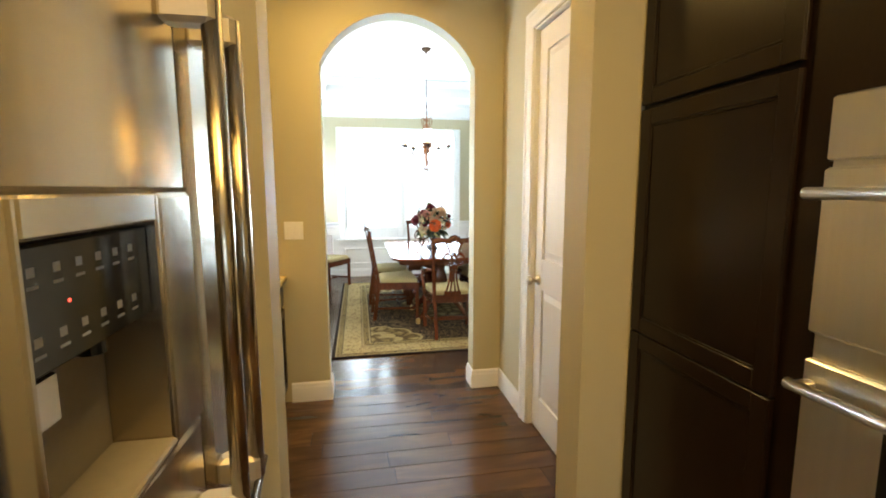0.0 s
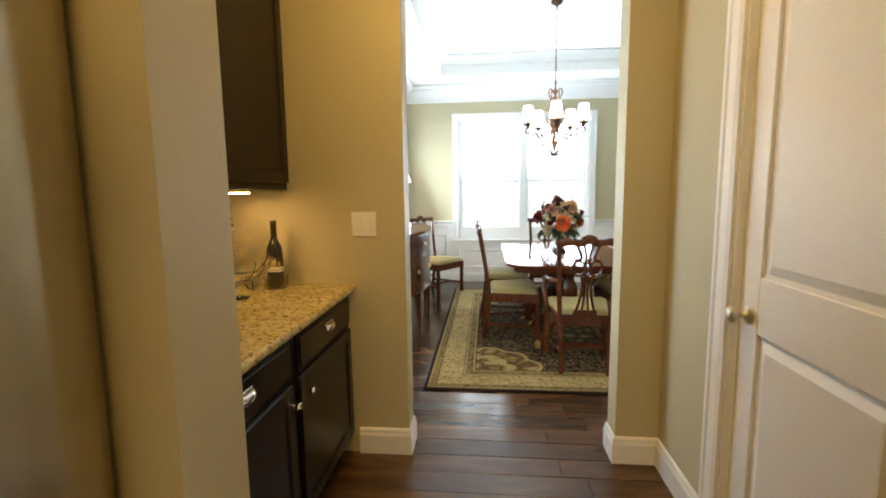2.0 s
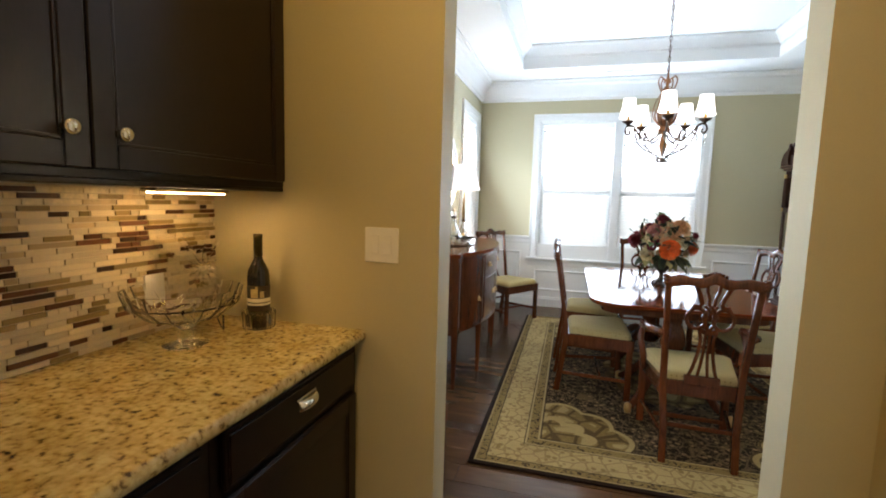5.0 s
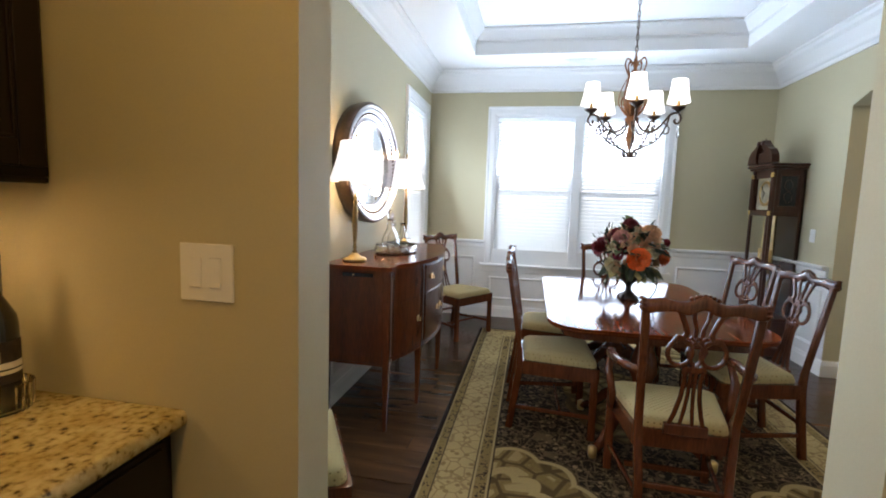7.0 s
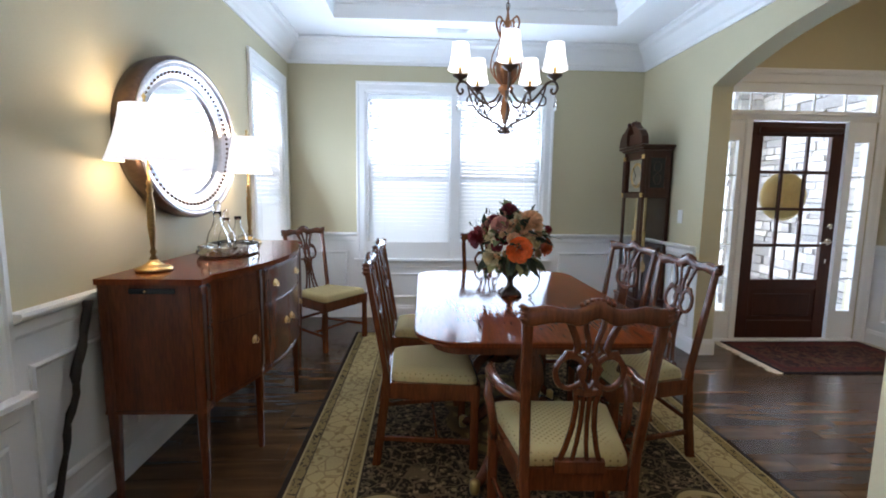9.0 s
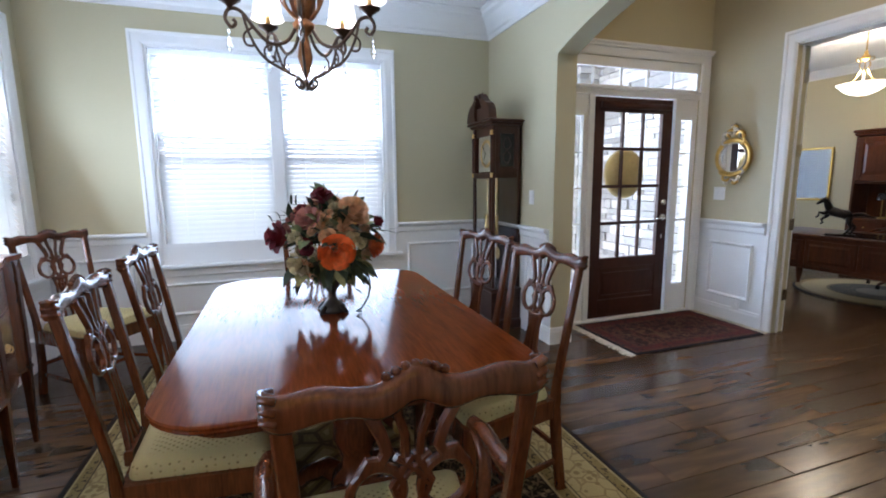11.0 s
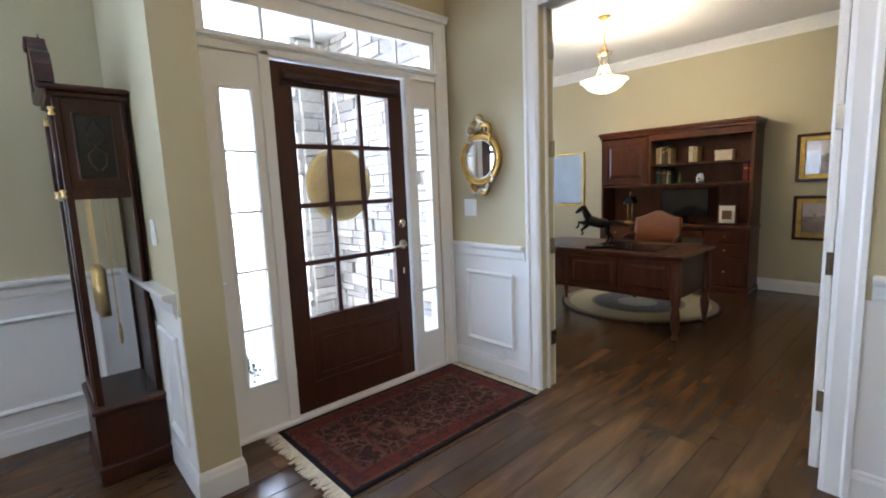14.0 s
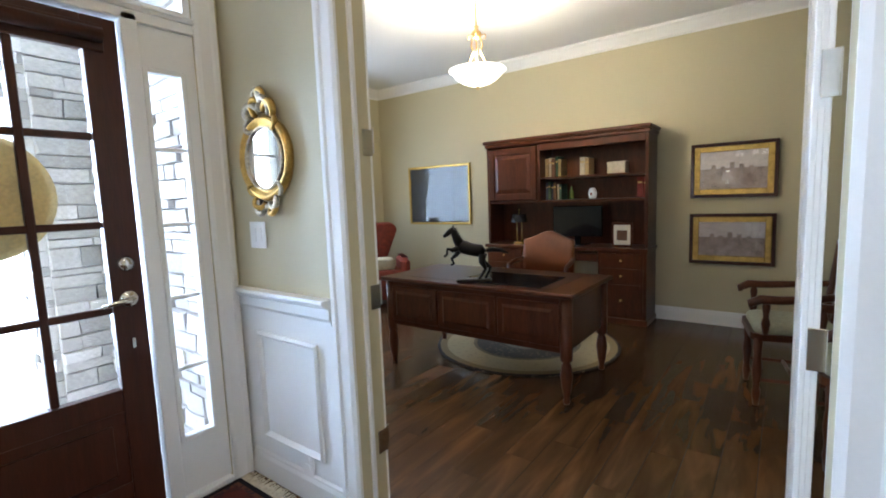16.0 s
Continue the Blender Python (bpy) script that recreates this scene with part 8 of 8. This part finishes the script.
def wood_armchair(place, turn, label):
    c = thing("wood_armchair", label, "chair", place, turn, "study armchairs")
    HONEY = CHERRY
    part("seat", slab(rounded(0.42, 0.48, -0.22, 0.24, 0.06), 0.41, 0.45), HONEY, c)
    part("cushion", cushion(0.40, 0.45, -0.20, 0.22, 0.45, 0.51, 0.06), surface("sage_cushion", (0.34, 0.34, 0.24), 0.95, vary=0.15, scale=30), c, smooth=True)
    for sx in (-1, 1):
        part("front_leg", lathe([(0.016, 0), (0.024, 0.08), (0.018, 0.12), (0.028, 0.22), (0.02, 0.30), (0.026, 0.42)], 12, (sx * 0.21, 0.20, 0)), HONEY, c, smooth=True)
        part("back_leg", tube([(sx * 0.19, -0.24, 0), (sx * 0.18, -0.20, 0.42), (sx * 0.19, -0.26, 0.95)], [0.018, 0.022, 0.018], 10), HONEY, c, smooth=True)
        part("arm_post", lathe([(0.014, 0.45), (0.024, 0.52), (0.014, 0.56), (0.022, 0.62), (0.014, 0.65)], 12, (sx * 0.24, 0.17, 0)), HONEY, c, smooth=True)
        part("arm", tube([(sx * 0.19, -0.23, 0.70), (sx * 0.24, -0.08, 0.68), (sx * 0.26, 0.10, 0.665), (sx * 0.255, 0.20, 0.665), (sx * 0.25, 0.25, 0.64), (sx * 0.25, 0.245, 0.615)], [0.02, 0.022, 0.025, 0.028, 0.025, 0.015], 10), HONEY, c, smooth=True)
        part("side_stretcher", tube([(sx * 0.21, 0.20, 0.16), (sx * 0.188, -0.225, 0.16)], 0.011, 8), HONEY, c, smooth=True)
        part("back_slat", bar([(sx * 0.07, -0.205, 0.44), (sx * 0.07, -0.25, 0.90)], [(0.05, 0.012)] * 2), HONEY, c)
    part("cross_stretcher", tube([(-0.2, 0.0, 0.16), (0.2, 0.0, 0.16)], 0.011, 8), HONEY, c, smooth=True)
    part("crest_rail", bar([(-0.21, -0.26, 0.93), (0, -0.275, 0.95), (0.21, -0.26, 0.93)], [(0.025, 0.09), (0.025, 0.11), (0.025, 0.09)], (0, 1, 0), (0, 0, 1)), HONEY, c)
    return c


wood_armchair((7.86, 5.50, 0.001), 10, "cherry wood armchair with turned posts and sage cushion")
wood_armchair((7.22, 5.18, 0.001), 6, "cherry wood armchair with turned posts near study door")

PLAID = surface("red_plaid", (0.22, 0.035, 0.020), 0.95, vary=0.6, scale=18, fine=60, dark=(0.10, 0.03, 0.02))
wc = thing("upholstered_armchair", "red patterned upholstered armchair in study corner", "armchair", (8.55, 9.78, 0.001), 140)
part("seat", cushion(0.56, 0.60, -0.25, 0.32, 0.20, 0.46, 0.06), PLAID, wc, smooth=True)
part("base", slab(rounded(0.58, 0.62, -0.30, 0.32, 0.05), 0.10, 0.21), PLAID, wc)
bk = cushion(0.30, 0.62, -0.30, 0.34, 0.0, 0.16, 0.10)
q = part("backrest", bk, PLAID, wc, smooth=True)
q.matrix_local = pose(0, -0.26, 0.68, 80)
for sx in (-1, 1):
    part("arm", block(sx * 0.28, sx * 0.40, -0.28, 0.28, 0.10, 0.60, 0.05), PLAID, wc)
    for sy in (-1, 1):
        part("leg", bar([(sx * 0.26, sy * 0.24, 0), (sx * 0.27, sy * 0.25, 0.11)], [(0.03, 0.03), (0.045, 0.045)]), WALNUT, wc)
pil = thing("throw_pillow", "cream throw pillow on red armchair", "pillow", (8.50, 9.66, 0.462), 140)
part("pillow", cushion(0.34, 0.34, -0.13, 0.13, 0, 0.14, 0.05), BOOKS[4], pil, smooth=True)

# ---- stone pieces of the porch wall ----
stone_meshes = []
rnd3 = random.Random(11)
for k in range(6):
    bm = bmesh.new()
    rg = [[bm.verts.new((-d - rnd3.uniform(0, 0.15) * (d > 0.5), y + rnd3.uniform(-0.04, 0.04) * i, z + rnd3.uniform(-0.06, 0.06) * i)) for y, z in ((0, 0), (0.5, 0), (1, 0), (1, 1), (0.5, 1), (0, 1))] for i, d in ((0, 0.0), (0.5, 0.7), (1, 1.0))]
    for v in rg[2]:
        v.co.y = 0.5 + (v.co.y - 0.5) * 0.97
        v.co.z = 0.5 + (v.co.z - 0.5) * 0.93
    skin(bm, rg, True)
    bmesh.ops.recalc_face_normals(bm, faces=bm.faces)
    me = bpy.data.meshes.new("stone")
    bm.to_mesh(me)
    bm.free()
    me.materials.append(STONE)
    stone_meshes.append(me)


def stone_run(owner, face_x, y0, y1, z0, z1, south_face=None):
    z = z0
    while z < z1:
        h = rnd3.uniform(0.04, 0.15)
        u = y0
        while u < y1:
            w = min(rnd3.uniform(0.10, 0.38), y1 - u)
            if w > 0.03:
                o = new("stone", rnd3.choice(stone_meshes))
                o.parent = owner
                s = Matrix.Diagonal((rnd3.uniform(0.03, 0.06), w - 0.005, h - 0.005, 1))
                o.matrix_world = (Matrix.Translation((face_x, u, z)) if south_face is None else Matrix.Translation((u, south_face, z)) @ pose(0, 0, 0, 0, 0, 90) @ pose(0, 0, 0)) @ (s if south_face is None else Matrix.Diagonal((s[0][0], -s[1][1], s[2][2], 1)))
            u += w
        z += h


stone_run(stone_wall, 5.50, 7.83, 9.90, -0.22, 2.7)
pillar = structure("wall_porch_pillar", block(5.17, 5.50, 9.30, 9.85, -0.24, 2.75), MORTAR, "stacked stone porch pillar", "wall")
stone_run(pillar, 0, 5.17, 5.50, -0.22, 2.7, 9.30)
stone_run(pillar, 5.17, 9.30, 9.85, -0.22, 2.7)

# ---- mosaic tiles of the backsplash ----
splash = structure("backsplash", block(-0.289, -0.284, 2.352, 3.783, 0.916, 1.40), surface("tile_grout", (0.56, 0.48, 0.35), 0.9, vary=0.1, scale=20), "glass and stone mosaic backsplash", "backsplash")
TILES = [surface("mosaic_" + n, c, r, vary=0.3, scale=25, fine=80, random_object=0.25) for n, c, r in (("cream", (0.58, 0.50, 0.36), 0.35), ("sand", (0.42, 0.33, 0.20), 0.4), ("brown", (0.10, 0.045, 0.022), 0.15), ("dark", (0.035, 0.018, 0.012), 0.1), ("olive", (0.24, 0.18, 0.08), 0.2))]
tile_meshes = []
for mt in TILES:
    bm = block(0, 1, 0, 1, 0, 1)
    bmesh.ops.recalc_face_normals(bm, faces=bm.faces)
    me = bpy.data.meshes.new("tile")
    bm.to_mesh(me)
    bm.free()
    me.materials.append(mt)
    tile_meshes.append(me)
rest = [bmesh.new() for _ in TILES]
z = 0.918
count = 0
while z < 1.395:
    y = 2.354 - rnd3.uniform(0, 0.08)
    while y < 3.782:
        w = rnd3.choice((0.03, 0.05, 0.075, 0.10, 0.12))
        a0, a1 = max(y, 2.354), min(y + w - 0.003, 3.782)
        k = rnd3.choices(range(5), (60, 9, 12, 6, 13))[0]
        d = rnd3.uniform(0.003, 0.0055)
        if a1 - a0 > 0.006:
            if y > 2.95 and count < 300:
                o = new("tile", tile_meshes[k])
                o.parent = splash
                o.matrix_world = Matrix.Translation((-0.284, a0, z)) @ Matrix.Diagonal((d, a1 - a0, 0.0135, 1))
                count += 1
            else:
                block(-0.284, -0.284 + d, a0, a1, z, z + 0.0135, bm=rest[k])
        y += w
    z += 0.0165
for k, bm in enumerate(rest):
    tagged(part("mosaic_rest", bm, TILES[k], splash), kind="stuff")

# ---- floor planks ----


def plank_material():
    m, t, b = nodes_of("plank_floor")
    n, l = t.nodes, t.links
    geo, oi = n.new("ShaderNodeNewGeometry"), n.new("ShaderNodeObjectInfo")
    add = n.new("ShaderNodeMath")
    add.operation = 'ADD'
    l.new(oi.outputs["Random"], add.inputs[0])
    l.new(geo.outputs["Random Per Island"], add.inputs[1])
    fr_ = n.new("ShaderNodeMath")
    fr_.operation = 'FRACT'
    l.new(add.outputs[0], fr_.inputs[0])
    off = n.new("ShaderNodeVectorMath")
    off.operation = 'MULTIPLY_ADD'
    l.new(fr_.outputs[0], off.inputs[0])
    off.inputs[1].default_value = (7.0, 3.0, 5.0)
    l.new(geo.outputs["Position"], off.inputs[2])
    mp = n.new("ShaderNodeMapping")
    mp.inputs["Scale"].default_value = (1.0, 6, 1)
    l.new(off.outputs[0], mp.inputs["Vector"])
    a, c = n.new("ShaderNodeTexNoise"), n.new("ShaderNodeTexNoise")
    a.inputs["Scale"].default_value, a.inputs["Detail"].default_value, a.inputs["Distortion"].default_value = 1.6, 6, 0.7
    c.inputs["Scale"].default_value, c.inputs["Detail"].default_value = 7, 4
    l.new(mp.outputs["Vector"], a.inputs["Vector"])
    l.new(mp.outputs["Vector"], c.inputs["Vector"])
    r = n.new("ShaderNodeValToRGB")
    e = r.color_ramp.elements
    e[0].position, e[0].color = 0.28, (0.044, 0.021, 0.0100, 1)
    e[1].position, e[1].color = 0.75, (0.122, 0.062, 0.025, 1)
    q = e.new(0.5)
    q.color = (0.068, 0.034, 0.015, 1)
    l.new(a.outputs["Fac"], r.inputs["Fac"])
    mx = n.new("ShaderNodeMix")
    mx.data_type, mx.blend_type = 'RGBA', 'MULTIPLY'
    mx.inputs["Factor"].default_value = 0.25
    l.new(r.outputs["Color"], mx.inputs["A"])
    l.new(c.outputs["Fac"], mx.inputs["B"])
    hs = n.new("ShaderNodeHueSaturation")
    mr = n.new("ShaderNodeMapRange")
    mr.inputs["To Min"].default_value, mr.inputs["To Max"].default_value = 0.95, 1.5
    l.new(fr_.outputs[0], mr.inputs["Value"])
    l.new(mr.outputs["Result"], hs.inputs["Value"])
    l.new(mx.outputs["Result"], hs.inputs["Color"])
    l.new(hs.outputs["Color"], b.inputs["Base Color"])
    rg = n.new("ShaderNodeMapRange")
    rg.inputs["To Min"].default_value, rg.inputs["To Max"].default_value = 0.19, 0.27
    l.new(c.outputs["Fac"], rg.inputs["Value"])
    l.new(rg.outputs["Result"], b.inputs["Roughness"])
    b.inputs["Specular IOR Level"].default_value = 0.38
    bp = n.new("ShaderNodeBump")
    bp.inputs["Strength"].default_value, bp.inputs["Distance"].default_value = 0.05, 0.002
    l.new(c.outputs["Fac"], bp.inputs["Height"])
    l.new(bp.outputs["Normal"], b.inputs["Normal"])
    return m


PLANK = plank_material()
bm = bmesh.new()
for x0, x1, y0, y1 in ((-0.6, 2.7, -3.2, 3.86), (3.585, SX0, 1.85, 3.86), (W - 0.15, SX0, 3.86, FY + 0.15), (W - 0.15, FX0, FY + 0.15, N + 0.15), (SX0, SX1, 3.85, 10.5)):
    block(x0, x1, y0, y1, -0.2, -0.004, bm=bm)
floor = structure("floor", bm, surface("floor_joint", (0.018, 0.010, 0.007), 0.8), "brown hand-scraped plank floor", "floor")


def stretches(y):
    """The parts of a row of planks that lie inside the house."""
    if y < 1.85:
        return [(-0.6, 2.7)]
    if y < 3.86:
        return [(-0.6, 2.7), (3.585, SX0)]
    if y < FY + 0.15:
        return [(W - 0.15, SX1)]
    if y < N + 0.15:
        return [(W - 0.15, FX0), (SX0, SX1)]
    return [(SX0, SX1)]


bm = bmesh.new()
rg = [[bm.verts.new(v) for v in ring] for ring in (((0, 0, -1), (1, 0, -1), (1, 1, -1), (0, 1, -1)), ((0, 0, -0.2), (1, 0, -0.2), (1, 1, -0.2), (0, 1, -0.2)), ((0.001, 0.008, 0), (0.999, 0.008, 0), (0.999, 0.992, 0), (0.001, 0.992, 0)))]
skin(bm, rg, True)
bmesh.ops.recalc_face_normals(bm, faces=bm.faces)
plank_mesh = bpy.data.meshes.new("plank")
bm.to_mesh(plank_mesh)
bm.free()
plank_mesh.materials.append(PLANK)
verts, faces, made = [], [], 0
PW = 0.152
rnd4 = random.Random(5)
y = -3.2
while y < 10.45:
    for left, right in stretches(y + PW / 2):
        x = left - rnd4.uniform(0, 1.1)
        while x < right:
            ln = rnd4.choice((0.75, 0.9, 1.1, 1.22))
            x0, x1 = max(x, left), min(x + ln - 0.0025, right)
            lift = rnd4.uniform(-0.0003, 0.0002)
            if x1 - x0 > 0.02:
                if 2.3 < y < 7.6 and x1 > -0.1 and x0 < 6.4 and made < 300:
                    o = new("plank", plank_mesh)
                    o.parent = floor
                    o.matrix_world = Matrix.Translation((x0, y, lift)) @ Matrix.Diagonal((x1 - x0, PW - 0.003, 0.004, 1))
                    made += 1
                else:
                    k = len(verts)
                    for zz in (-0.004, lift):
                        verts += [(x0, y, zz), (x1, y, zz), (x1, y + PW - 0.003, zz), (x0, y + PW - 0.003, zz)]
                    faces += [(k + 4, k + 5, k + 6, k + 7), (k, k + 1, k + 5, k + 4), (k + 1, k + 2, k + 6, k + 5), (k + 2, k + 3, k + 7, k + 6), (k + 3, k, k + 4, k + 7)]
            x += ln
    y += PW
me = bpy.data.meshes.new("planks_rest")
me.from_pydata(verts, [], faces)
me.materials.append(PLANK)
o = new("planks_rest", me)
o.parent = floor
tagged(o, kind="stuff")
